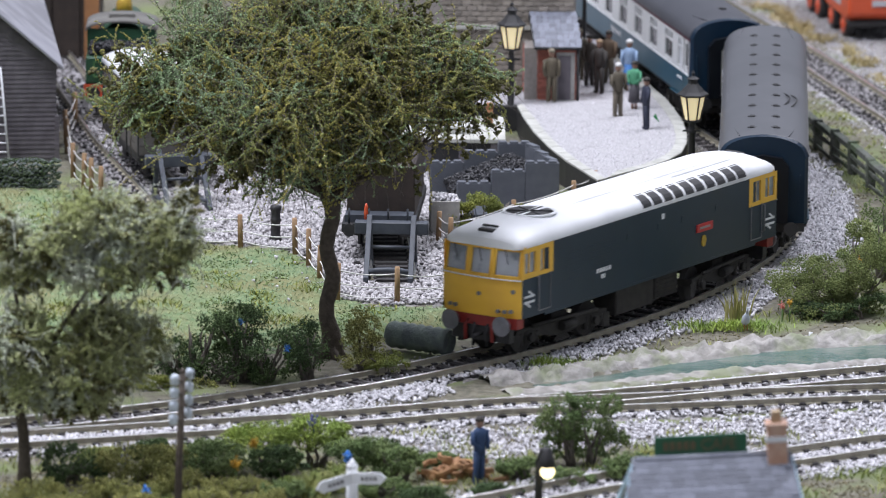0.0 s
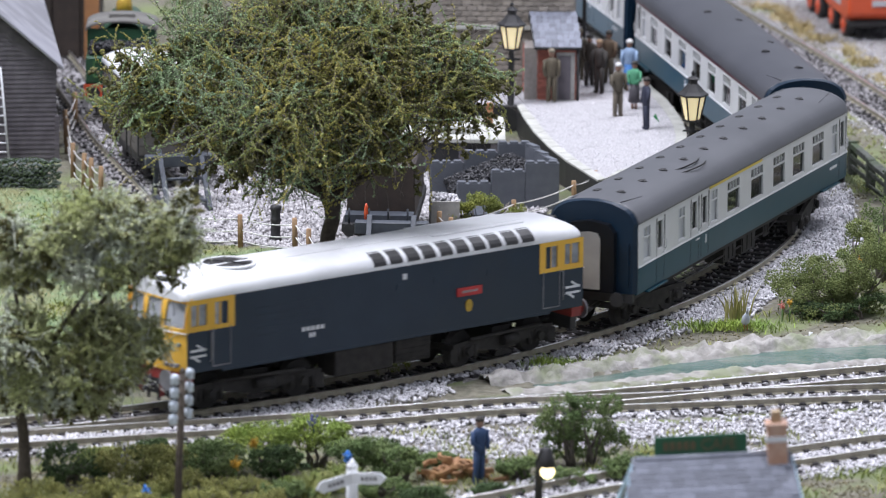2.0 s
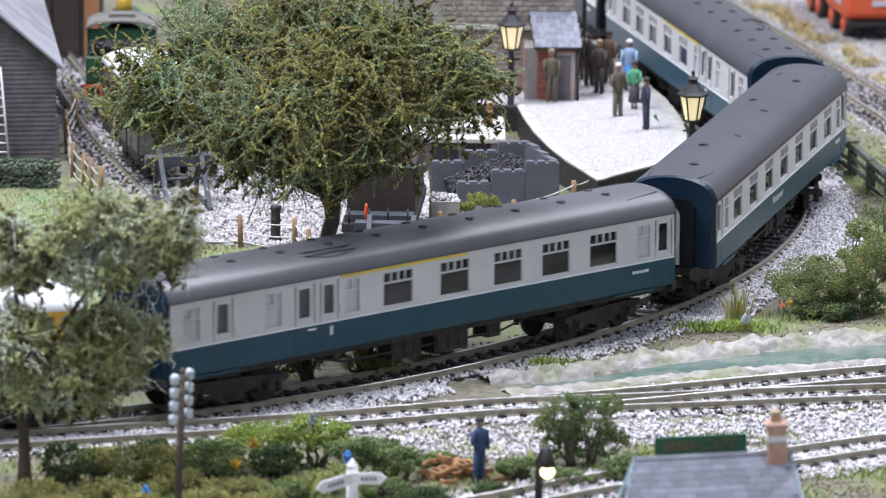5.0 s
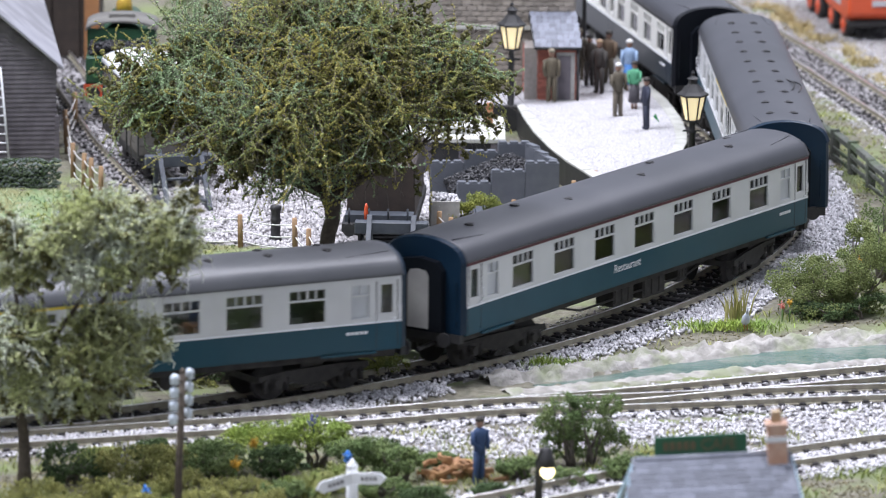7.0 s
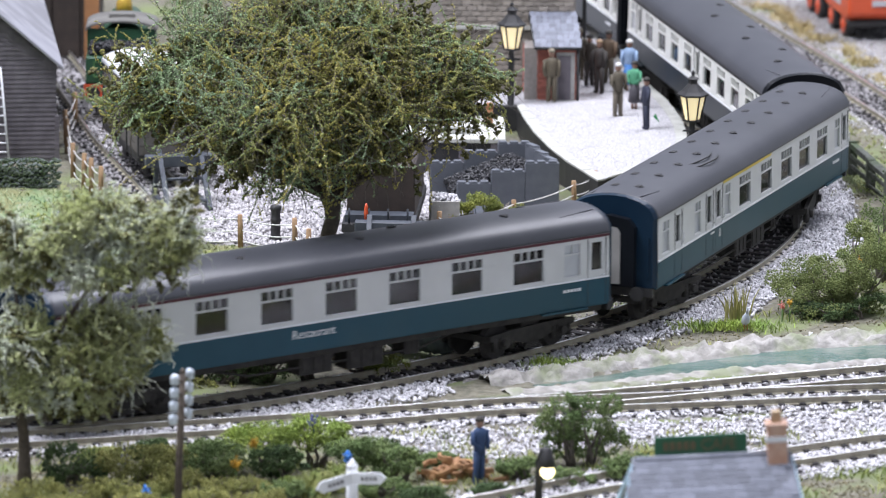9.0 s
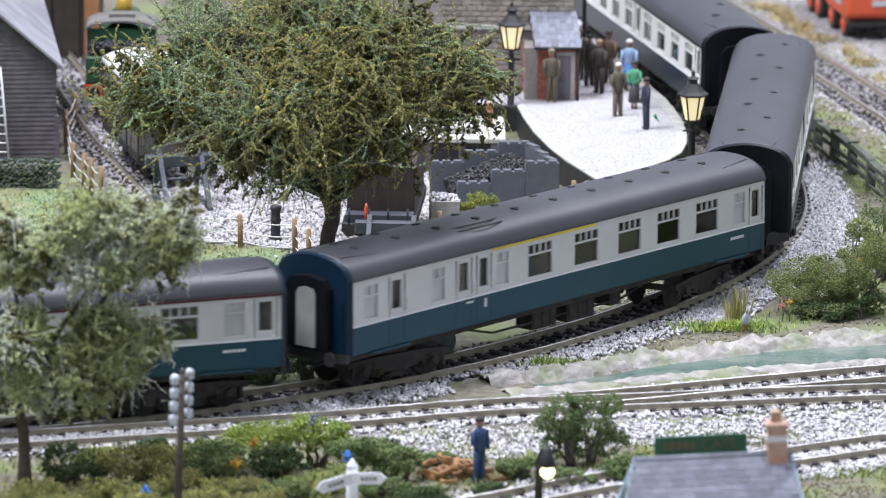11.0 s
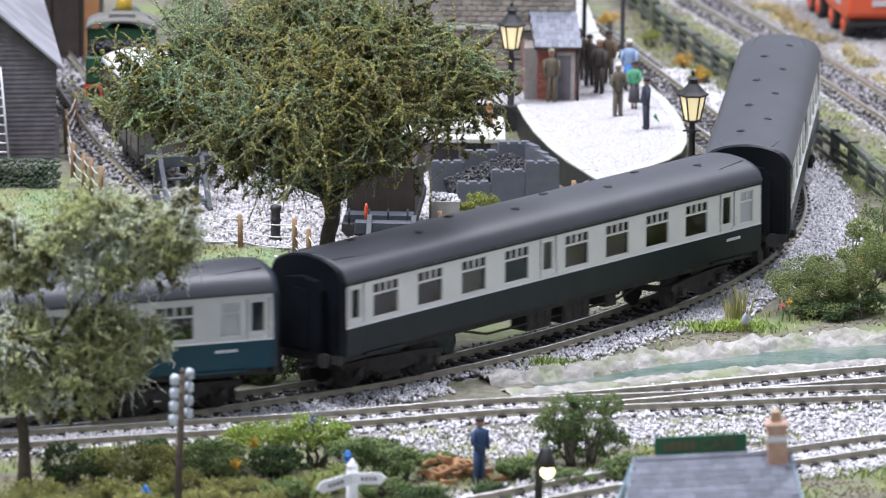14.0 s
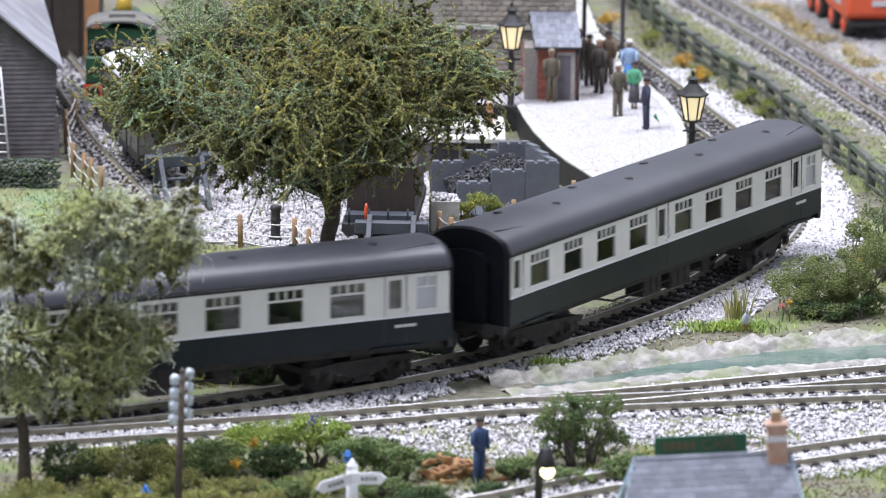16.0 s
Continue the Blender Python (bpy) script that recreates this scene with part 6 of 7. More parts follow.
# ---- yard: bunker, buffer stops, wagons, fence ----
def bunker():
    t = thing("coal_bunker", 27.6, 99, -4, 6, "dark grey stepped block coal bunker with coal heap", "coal bunker")

    def wall(x0, x1, y0, y1, hs, along):
        n = len(hs)
        for i, h in enumerate(hs):
            a, b = i / n, (i + 1) / n
            bm = bmesh.new()
            if along == "x":
                xa, xb = x0 + (x1 - x0) * a, x0 + (x1 - x0) * b
                box(bm, xa + 0.05, xb - 0.05, y0, y1, 0, h)
                for k in range(3):
                    w = (xb - xa) / 3
                    box(bm, xa + w * k + 0.3, xa + w * k + w - 1.0, y0 + 0.05, y1 - 0.05, h - 0.3, h + 0.9)
            else:
                ya, yb = y0 + (y1 - y0) * a, y0 + (y1 - y0) * b
                box(bm, x0, x1, ya + 0.05, yb - 0.05, 0, h)
                for k in range(2):
                    w = (yb - ya) / 2
                    box(bm, x0 + 0.05, x1 - 0.05, ya + w * k + 0.4, ya + w * k + w - 1.0, h - 0.3, h + 0.9)
            part("wall_block", bm, M_BUNKER, t, "", 0.25)
    wall(-22, 22, 0, 3, (12.0, 17.0, 20.6), "x")
    wall(-30, 14, 34, 37, (14.4, 18.8, 22.6), "x")
    m = Matrix.Identity(4)
    for i, h in enumerate((20.6, 21.4, 22.4)):
        bm = bmesh.new()
        x0, y0, x1, y1 = 22 - 8 * i / 3, 3 + 31 * i / 3, 22 - 8 * (i + 1) / 3, 3 + 31 * (i + 1) / 3
        prism(bm, [(x0 - 3, y0), (x0, y0), (x1, y1), (x1 - 3, y1)], 0, h)
        prism(bm, [(x0 - 2.9, y0 + 1), (x0 - 0.1, y0 + 1), (x1, y1 - 2), (x1 - 2.9, y1 - 2)], h - 0.2, h + 0.9)
        part("wall_block", bm, M_BUNKER, t, "", 0.2)
    p = RNG.uniform((-24, 4), (14, 33), (2600, 2))
    z = 20.0 - np.abs(p[:, 0] - 3) * 0.40 - np.abs(p[:, 1] - 20) * 0.22 + RNG.normal(0, 0.5, len(p))
    p = p[z > 0]
    c = stuff("coal_heap", chips("coal_heap", np.c_[p, z[z > 0]], 1.4, 3.4, M_COAL), "heap of shiny black coal lumps in the bunker", "coal")
    c.matrix_world = pose(27.6 * MM, 99 * MM, -4 * MM, 0, 0, 6)
    bm = bmesh.new()
    loft(bm, [[(-25, 4, 0), (14, 4, 0), (10, 5, 12), (-8, 5, 10)], [(-25, 33, 0), (14, 33, 0), (10, 32, 14), (-10, 32, 11)]])
    ob = tagged(part("coal_bed", bm, M_COAL), "black coal dust bed under the heap", "coal")
    ob.matrix_world = pose(27.6 * MM, 99 * MM, -4 * MM, 0, 0, 6)


bunker()
bn = thing("stone_bin", 0.4, 50, -4, 4, "pale concrete bin filled with white stones", "bin")
for a, b, c, d in ((-6, 6, -6, -5), (-6, 6, 5, 6), (-6, -5, -5, 5), (5, 6, -5, 5)):
    bm = bmesh.new()
    box(bm, a, b, c, d, 0, 15)
    part("side_panel", bm, M_CONC, bn, "", 0.15)
q = RNG.uniform((-5, -5), (5, 5), (170, 2))
st = stuff("stones", chips("stones", np.c_[q, 13 + RNG.uniform(0, 4.5, 170) - np.abs(q).max(1) * 0.4], 2.2, 4.0, M_CHIP), "white stones heaped in a concrete bin", "stones")
st.matrix_world = pose(0.4 * MM, 50 * MM, -4 * MM, 0, 0, 4)
bm = bmesh.new()
for k in range(4):
    box(bm, -7 + k * 3.6, -3.7 + k * 3.6, -5, 5, 0, 3.6)
tagged(part("pallet", bm, M_BUFFER, None, "", 0.2), "low dark slatted crate in front of the bunker", "crate").matrix_world = pose(17 * MM, 84 * MM, -4 * MM, 12, 0, 4)


def buffer_stop(x, y, rz, label):
    """A model buffer stop: two bent rails, a beam and ties."""
    t = thing("buffer_stop", x, y, -2.6, rz, label, "buffer stop", "buffer stops")
    for s in (-1, 1):
        bm = bmesh.new()
        loft(bm, [[(s * 9 - 1.1, a, b), (s * 9 + 1.1, a, b), (s * 9 + 1.1, c, d), (s * 9 - 1.1, c, d)] for a, b, c, d in ((-22, 0, -19.5, 0), (-2.5, 20, 0, 21.6), (0, 23, 2.4, 23))])
        loft(bm, [[(s * 9 - 1.0, a, b), (s * 9 + 1.0, a, b), (s * 9 + 1.0, c, d), (s * 9 - 1.0, c, d)] for a, b, c, d in ((10, 0, 12, 0), (1.5, 20, 3.4, 20))])
        part("raking_strut", bm, M_BUFFER, t, "", 0.2)
        bm = bmesh.new()
        box(bm, s * 9 - 1.0, s * 9 + 1.0, -22, 12, 0.0, 2.0)
        part("base_rail", bm, M_BUFFER, t, "", 0.2)
        bm = bmesh.new()
        tube(bm, [(s * 11.5, 3.2, 16.5), (s * 11.5, 6.2, 16.5)], 2.4, 12)
        part("buffer", bm, M_BUFFER, t)
    bm = bmesh.new()
    box(bm, -15, 15, -2.2, 3.0, 15.6, 20.6)
    part("cross_beam", bm, M_BUFFER, t, "", 0.4)
    bm = bmesh.new()
    tube(bm, [(-9, -17, 3), (-5, -18.5, 4.2), (0, -19, 4.6), (5, -18.5, 4.2), (9, -17, 3)], 1.1, 8)
    part("front_tie", bm, M_BUFFER, t)
    bm = bmesh.new()
    tube(bm, [(-9, -5, 11), (9, -5, 11)], 0.8, 6)
    part("rear_tie", bm, M_BUFFER, t)


buffer_stop(-21, -32, -3, "dark grey plastic buffer stop at the end of a siding")
buffer_stop(-113, 104, 14, "dark grey plastic buffer stop half hidden by foliage")


def wagon(x, y, rz, L, label, body, roof=None, deck=False):
    """A four-wheeled wagon; its length runs along y."""
    t = thing("goods_wagon", x, y, 0, rz, label, "model wagon")
    bm = bmesh.new()
    box(bm, -15, 15, -L / 2, L / 2, 9, 12.5)
    for s in (-1, 1):
        for yy in (-11.5, 11.5):
            tube(bm, [(yy, s * L / 2, 11), (yy, s * (L / 2 + 5), 11), (yy, s * (L / 2 + 5), 11), (yy, s * (L / 2 + 5.8), 11)], [1.2, 1.2, 2.7, 2.7], 10)
        for e in (-1, 1):
            box(bm, s * 10 - 0.8, s * 10 + 0.8, e * L * 0.27 - 6, e * L * 0.27 + 6, 5, 9)
    part("underframe", bm, M_BLACK, t)
    for e in (-1, 1):
        bm = bmesh.new()
        for s in (-1, 1):
            tube(bm, [(s * 7.4, e * L * 0.27, 6.2), (s * 9.2, e * L * 0.27, 6.2)], 6.2, 18)
        tube(bm, [(-9, e * L * 0.27, 6.2), (9, e * L * 0.27, 6.2)], 0.9, 6)
        part("wheelset", bm, M_BLACK, t)
    top = 40 if roof else (17 if deck else 26)
    if deck:
        bm = bmesh.new()
        box(bm, -14, 14, -L / 2 + 16, L / 2, 12.5, 34)
        part("body", bm, body, t, "", 0.4)
        for s in (-1, 1):
            bm = bmesh.new()
            for k in range(4):
                tube(bm, [(-12 + k * 8, -L / 2 + 1, 12.5), (-12 + k * 8, -L / 2 + 1, 19)], 0.5, 6)
            if s > 0:
                box(bm, -14, 14, -L / 2 + 4, -L / 2 + 13, 12.5, 15.5)
            part("end_rail", bm, M_BUFFER, t)
        # red hand lever upright at the deck end
        bm = bmesh.new()
        lathe(bm, [(0.7, 0), (1.0, 3), (0.8, 5.6), (0.3, 7)], 9, 0, (-5, -L / 2 + 1, 14))
        part("hand_lever", bm, M_RED, t, "red hand lever")
    else:
        for s in (-1, 1):
            for k in range(7):
                bm = bmesh.new()
                hgt = (top - 12.5) / 7
                box(bm, s * 14.6 - 0.5, s * 14.6 + 0.5, -L / 2, L / 2, 12.5 + k * hgt + 0.1, 12.5 + (k + 1) * hgt - 0.1)
                part("plank", bm, body, t)
                bm = bmesh.new()
                box(bm, -14.1, 14.1, s * (L / 2 - 0.5) - 0.5, s * (L / 2 - 0.5) + 0.5, 12.5 + k * hgt + 0.1, 12.5 + (k + 1) * hgt - 0.1)
                part("plank", bm, body, t)
            for yy in (-L / 2 + 1, -L * 0.17, L * 0.17, L / 2 - 1):
                bm = bmesh.new()
                box(bm, s * 15.3 - 0.3, s * 15.3 + 0.3, yy - 0.8, yy + 0.8, 10, top)
                part("strap", bm, M_BLACK, t)
        if roof:
            bm = bmesh.new()
            ring = [(-15.8 * math.cos(radians(a)), top - 0.6 + 5.5 * math.sin(radians(a))) for a in range(0, 181, 15)]
            ring += [(x_ * 0.97, z_ - 0.7) for x_, z_ in ring[::-1]]
            loft(bm, [[(a, yy, b) for a, b in ring] for yy in (-L / 2 - 0.6, L / 2 + 0.6)], 0, True, True, True)
            part("roof", bm, roof, t, "pale curved roof")
    return t


wagon(-24.5, 30, -3, 84, "dark brown wagon with low end platform behind the buffer stop", M_BROWN, None, True)
wagon(-127, 172, 14, 82, "grey planked van with pale curved roof", M_WAGON, M_WHITEROOF)


def tank_engine():
    t = thing("steam_locomotive", -149, 318, 0, 1, "dark green steam locomotive seen from its coal bunker end", "model locomotive")
    bm = bmesh.new()
    box(bm, -16, 16, -30, 60, 10, 14)
    box(bm, -16.4, 16.4, -31, -29, 8, 14, 1)
    part("footplate", bm, [M_BLACK, M_RED], t)
    bm = bmesh.new()
    box(bm, -15.5, 15.5, -29, -8, 14, 26.5)
    part("bunker", bm, M_GREEN, t, "dark green bunker with lined panel", 0.6)
    bm = bmesh.new()
    for a, b, c, d in ((-12, 12, 17, 17.5), (-12, 12, 24, 24.5), (-12, -11.5, 17, 24.5), (11.5, 12, 17, 24.5)):
        box(bm, a, b, -29.3, -28.9, c, d)
    part("lining", bm, mat("pale_green_lining", (0.10, 0.24, 0.08), None, 0.5), t)
    for s in (-1, 1):
        bm = bmesh.new()
        box(bm, s * 15.2 - 0.5, s * 15.2 + 0.5, -8, 14, 14, 35.5)
        part("cab_side", bm, M_GREEN, t)
        bm = bmesh.new()
        tube(bm, [(s * 11.5, -31, 11), (s * 11.5, -36, 11), (s * 11.5, -36, 11), (s * 11.5, -37, 11)], [1.3, 1.3, 3, 3], 12)
        part("buffer", bm, M_BLACK, t)
    bm = bmesh.new()
    box(bm, -15, 15, -8.5, -7.5, 26.5, 36)
    part("cab_back", bm, M_GREEN, t)
    bm = bmesh.new()
    ring = [(-16.6 * math.cos(radians(a)), 35.8 + 4.2 * math.sin(radians(a))) for a in range(0, 181, 15)]
    ring += [(x_ * 0.97, z_ - 0.8) for x_, z_ in ring[::-1]]
    loft(bm, [[(a, yy, b) for a, b in ring] for yy in (-10, 18)], 0, True, True, True)
    box(bm, -6, 6, 0, 6, 39, 41.4)
    part("cab_roof", bm, M_CABROOF, t, "grey curved cab roof")
    bm = bmesh.new()
    tube(bm, [(0, 14, 25), (0, 60, 25)], 10.5, 24)
    lathe(bm, [(4, 36), (3.6, 42), (2.2, 45), (0.4, 46)], 12, 1, (0, 30, 0))
    part("boiler", bm, [M_GREEN, M_GOLD], t)
    for e in (-20, 4, 28, 50):
        bm = bmesh.new()
        for s in (-1, 1):
            tube(bm, [(s * 7.4, e, 9), (s * 9.4, e, 9)], 9, 20)
        part("wheelset", bm, M_BLACK, t)
    q = RNG.uniform((-14, -27), (14, -9), (500, 2))
    c = stuff("coal_heap", chips("coal_heap", np.c_[q, 26.5 + RNG.uniform(0, 4.5, 500)], 2.0, 4.2, M_COAL), "coal piled in the locomotive bunker", "coal")
    c.matrix_world = pose(-149 * MM, 318 * MM, 0, 0, 0, 1)


tank_engine()
P1 = [(-112, 24), (-84, 17), (-61, 4), (-55, -16), (-50, -40), (-42, -81), (-18, -91), (2, -86)]
P2 = [(-168, 278), (-170, 240), (-168, 217), (-162, 159), (-156, 137), (-152, 122), (-147, 104)]


def post_fence(pts, h, label):
    """Round-topped timber posts joined by sagging threads."""
    t = thing("post_fence", 0, 0, 0, 0, label, "fence")
    for i, (x, y) in enumerate(pts):
        z = ground_z(x, y)
        bm = bmesh.new()
        hh = h * random.uniform(0.92, 1.08)
        l = random.uniform(-0.5, 0.5)
        tube(bm, [(x, y, z - 1), (x + l * 0.5, y, z + hh * 0.6), (x + l, y, z + hh)], [1.15, 1.1, 1.0], 8)
        part("post", bm, M_POST, t)
        if i:
            px, py = pts[i - 1]
            pz = ground_z(px, py)
            for k in (0.85, 0.5, 0.2):
                bm = bmesh.new()
                tube(bm, [(px + (x - px) * a, py + (y - py) * a, pz + (z - pz) * a + h * k - 5.0 * a * (1 - a)) for a in np.linspace(0, 1, 7)], 0.26, 5)
                part("wire", bm, M_THREAD, t)


post_fence(P1, 14.5, "timber posts with sagging white thread round the field")
post_fence(P2, 15.0, "leaning brown posts along the siding")
post_fence([(-2, 33), (3, 18), (30, 60), (56, 100), (66, 128)], 13, "timber posts and white thread by the bunker")
bm = bmesh.new()
lathe(bm, [(2.6, -4), (2.6, -2), (2.0, -1), (2.0, 5), (2.4, 5.6), (2.0, 6.2), (1.9, 9), (2.5, 10), (2.3, 11.5), (0.4, 12.2)], 14, 0, (-69.8, 29, 0))
tagged(part("bollard", bm, M_BLACK), "short black ribbed post standing in the chippings", "bollard")

# ---- shed and walls beyond the field ----
sh = thing("goods_shed", -171.5, 195, -4, 6.5, "dark boarded shed with pale grey pitched roof", "shed")
for k in range(22):
    bm = bmesh.new()
    z0, z1 = k * 2.1, k * 2.1 + 2.05
    loft(bm, [[(x, -0.5, z0), (x, -0.2, z1), (x, 0.5, z1), (x, 0.5, z0)] for x in (-70, random.uniform(-0.4, 0.2))])
    part("board", bm, M_DARKWOOD, sh)
bm = bmesh.new()
loft(bm, [[(-70, y, 0), (0, y, 0), (0, y, 45), (-38, y, 77), (-70, y, 50)] for y in (0.3, 168)])
part("shed_wall", bm, M_DARKWOOD, sh)
for k in range(14):
    bm = bmesh.new()
    z0 = 46.3 + k * 2.1
    x1 = -(z0 - 45) * 38 / 32
    loft(bm, [[(x, -0.5, z0), (x, -0.2, z0 + 2.05), (x, 0.4, z0 + 2.05), (x, 0.4, z0)] for x in (-70, x1 - 2.6)])
    part("board", bm, M_DARKWOOD, sh)
bm = bmesh.new()
loft(bm, [[(3, y, 42.0), (3, y, 43.8), (-38, y, 79.2), (-75, y, 48), (-75, y, 46.4), (-38, y, 77.4)] for y in (-5, 172)])
part("roof", bm, M_SHEDROOF, sh, "pale grey sheet roof", 0.3)
bm = bmesh.new()
box(bm, -0.8, 1.2, -1.2, 1.0, 0, 21)
part("corner_post", bm, M_DARKWOOD, sh)
ld = thing("ladder", -197, 184, -4, 0, "white ladder leaning on the shed", "ladder")
for s in (0, 5.4):
    bm = bmesh.new()
    tube(bm, [(s, 0, 0), (s - 4, 3, 44)], 0.55, 6)
    part("stile", bm, M_WHITE, ld)
for k in range(10):
    bm = bmesh.new()
    a = (k + 0.6) / 11
    tube(bm, [(-4 * a, 3 * a, 44 * a), (5.4 - 4 * a, 3 * a, 44 * a)], 0.4, 5)
    part("rung", bm, M_WHITE, ld)
M_DRY = mat("dark_dry_stone", (0.13, 0.15, 0.15), (0.09, 0.105, 0.10), 0.95, scale=300, bump=1.0, c=(0.10, 0.13, 0.08), cscale=80)
dw = thing("dry_stone_wall", 0, 0, 0, 0, "dark rubble stone wall at the field edge", "wall")
bm = bmesh.new()
box(bm, -258, -172, 140, 145, -6, 3)
part("wall_core", bm, M_DRY, dw)
me = []
for k in range(5):
    b = bmesh.new()
    bmesh.ops.create_icosphere(b, subdivisions=1, radius=1.0)
    for v in b.verts:
        v.co *= random.uniform(0.8, 1.15)
        v.co.x *= 1.7
        v.co.y *= 1.3
        v.co.z *= 0.85
    me.append(mesh_of("stone", b, M_DRY))
for r in range(10):
    for c in range(24):
        ob = new("stone", random.choice(me))
        ob.parent = dw
        ob.matrix_basis = pose((-226 + c * 2.5 + (r % 2) * 1.2 + random.uniform(-0.5, 0.5)) * MM, ((138.8 if r < 8 else 141.0) + random.uniform(-0.4, 0.4)) * MM, (-4 + min(r, 8) * 1.4 + random.uniform(-0.5, 0.5)) * MM, random.uniform(-20, 20), random.uniform(-35, 35), random.uniform(-20, 20))
q = np.stack([RNG.uniform(-228, -168, 1500), RNG.uniform(136.6, 142, 1500), RNG.uniform(-3, 9, 1500)], 1)
stuff("moss", chips("moss", q, 0.5, 1.3, M_BUSH_DARK), "dark moss grown over the rubble wall", "moss")
bd = thing("timber_store", -190, 450, -4, 0, "brown timber building with orange-brown corner boards", "building")
bm = bmesh.new()
box(bm, -60, 22, 0, 60, 0, 80)
part("wall", bm, M_BROWN, bd)
bm = bmesh.new()
box(bm, 16, 23, -1, 1, 0, 80)
part("corner_board", bm, M_TAN, bd)
for k in range(3):
    bm = bmesh.new()
    box(bm, -26 + k * 13.5, -13.5 + k * 13.5, -0.8, 0.4, 1, 40)
    part("door_leaf", bm, M_BROWN, bd)
for k in range(6):
    x, y = -125 + k * 22, 470 + (k % 3) * 12
    bush(x, y, [(x, y, 14, 14, 10, 18)], (M_BUSH_MID, M_OLIVE, M_BUSH_DARK)[k % 3], "tall hedge bush behind the yard", 1500, (1.0, 2.4), 5, "hedge")


# ---- fence and far side of the line ----
def rail_fence(pts):
    t = thing("rail_fence", 0, 0, 0, 0, "mossy grey post and rail fence beside the line", "fence")
    s, p = smooth_line(pts)
    cut = np.arange(0, s[-1], 31.0)
    prev = None
    for u in cut:
        x, y = np.interp(u, s, p[:, 0]), np.interp(u, s, p[:, 1])
        z = ground_z(x, y)
        x2, y2 = np.interp(u + 1, s, p[:, 0]), np.interp(u + 1, s, p[:, 1])
        bm = bmesh.new()
        a = math.atan2(y2 - y, x2 - x)
        mm = Matrix.Translation((x, y, z)) @ Matrix.Rotation(a, 4, "Z") @ Matrix.Rotation(random.uniform(-0.08, 0.08), 4, "Y")
        box(bm, -1.8, 1.8, -2.4, 1.4, -1, 14.6 + random.uniform(-1.2, 1.2), 0, mm)
        part("post", bm, M_MOSSY, t, "", 0.3)
        here = Vector((x, y, z))
        if prev is not None:
            for k, h_, y0 in ((3.0, 1.0, 1.9), (7.6, 1.0, 1.9), (12.6, 1.2, 2.2)):
                bm = bmesh.new()
                d = here - prev + Vector((0, 0, random.uniform(-1.3, 1.3)))
                mm = Matrix.Translation(prev + Vector((0, 0, k + random.uniform(-0.7, 0.7)))) @ d.to_track_quat("X", "Z").to_matrix().to_4x4() @ Matrix.Rotation(random.uniform(-0.25, 0.25), 4, "X")
                box(bm, -0.6, d.length - random.uniform(0, 0.8), -y0, -0.9 if k < 10 else 1.6, -h_, h_, 0, mm)
                part("rail", bm, M_MOSSY, t, "", 0.2)
        prev = here
    fp_ = np.repeat(p[::2], 5, 0) + RNG.normal(0, 2.2, (len(p[::2]) * 5, 2))
    stuff("moss", chips("moss", lift(fp_) + np.c_[np.zeros((len(fp_), 2)), RNG.uniform(0, 14, len(fp_))], 0.7, 1.8, M_BUSH_DARK), "dark moss and creepers grown over the fence", "moss")


rail_fence([(90, 640), (98, 595), (108, 532), (120, 468), (135, 405), (150, 343), (164, 270), (178, 198), (190, 136), (203, 70), (210, 30)])


def red_vehicle():
    t = thing("road_vehicle", 213, 537, -4, -80, "bright red vehicle with black tyres and red wheels", "model vehicle")
    bm = bmesh.new()
    box(bm, -95, 10, -13, 13, 6, 11)
    box(bm, 2, 12, -16, 16, 7, 10)
    part("chassis", bm, M_BLACK, t, "", 0.5)
    bm = bmesh.new()
    loft(bm, [[(-36, y, 11), (9, y, 10), (14, y, 13), (14, y, 34), (9, y, 46), (-36, y, 46)] for y in (-17, 17)])
    body = part("cab", bm, M_RED, t, "glossy red cab", 1.2)
    bm = bmesh.new()
    box(bm, 13.6, 14.5, -5, 14, 17.5, 20.5)
    box(bm, -20, -2, -17.4, -16.6, 16, 20)
    part("panel", bm, M_SILVER, body, "pale grey panel")
    bm = bmesh.new()
    box(bm, -100, -40, -17, 17, 12, 40)
    part("load_box", bm, M_RED, t, "", 1.0)
    for x in (0, -26, -55, -73):
        for s in (-1, 1):
            w = new("wheel")
            w.parent = t
            bm = bmesh.new()
            tube(bm, [(x, s * 11, 6.5), (x, s * 11.4, 6.5), (x, s * 15.6, 6.5), (x, s * 16, 6.5)], [6.0, 6.5, 6.5, 6.0], 24)
            part("tyre", bm, M_BLACK, w)
            bm = bmesh.new()
            tube(bm, [(x, s * 15, 6.5), (x, s * 16.5, 6.5)], [4.6, 4.2], 18)
            tube(bm, [(x, s * 15, 6.5), (x, s * 17.2, 6.5)], 1.3, 10)
            part("rim", bm, M_RED, w, "red wheel centre")


red_vehicle()

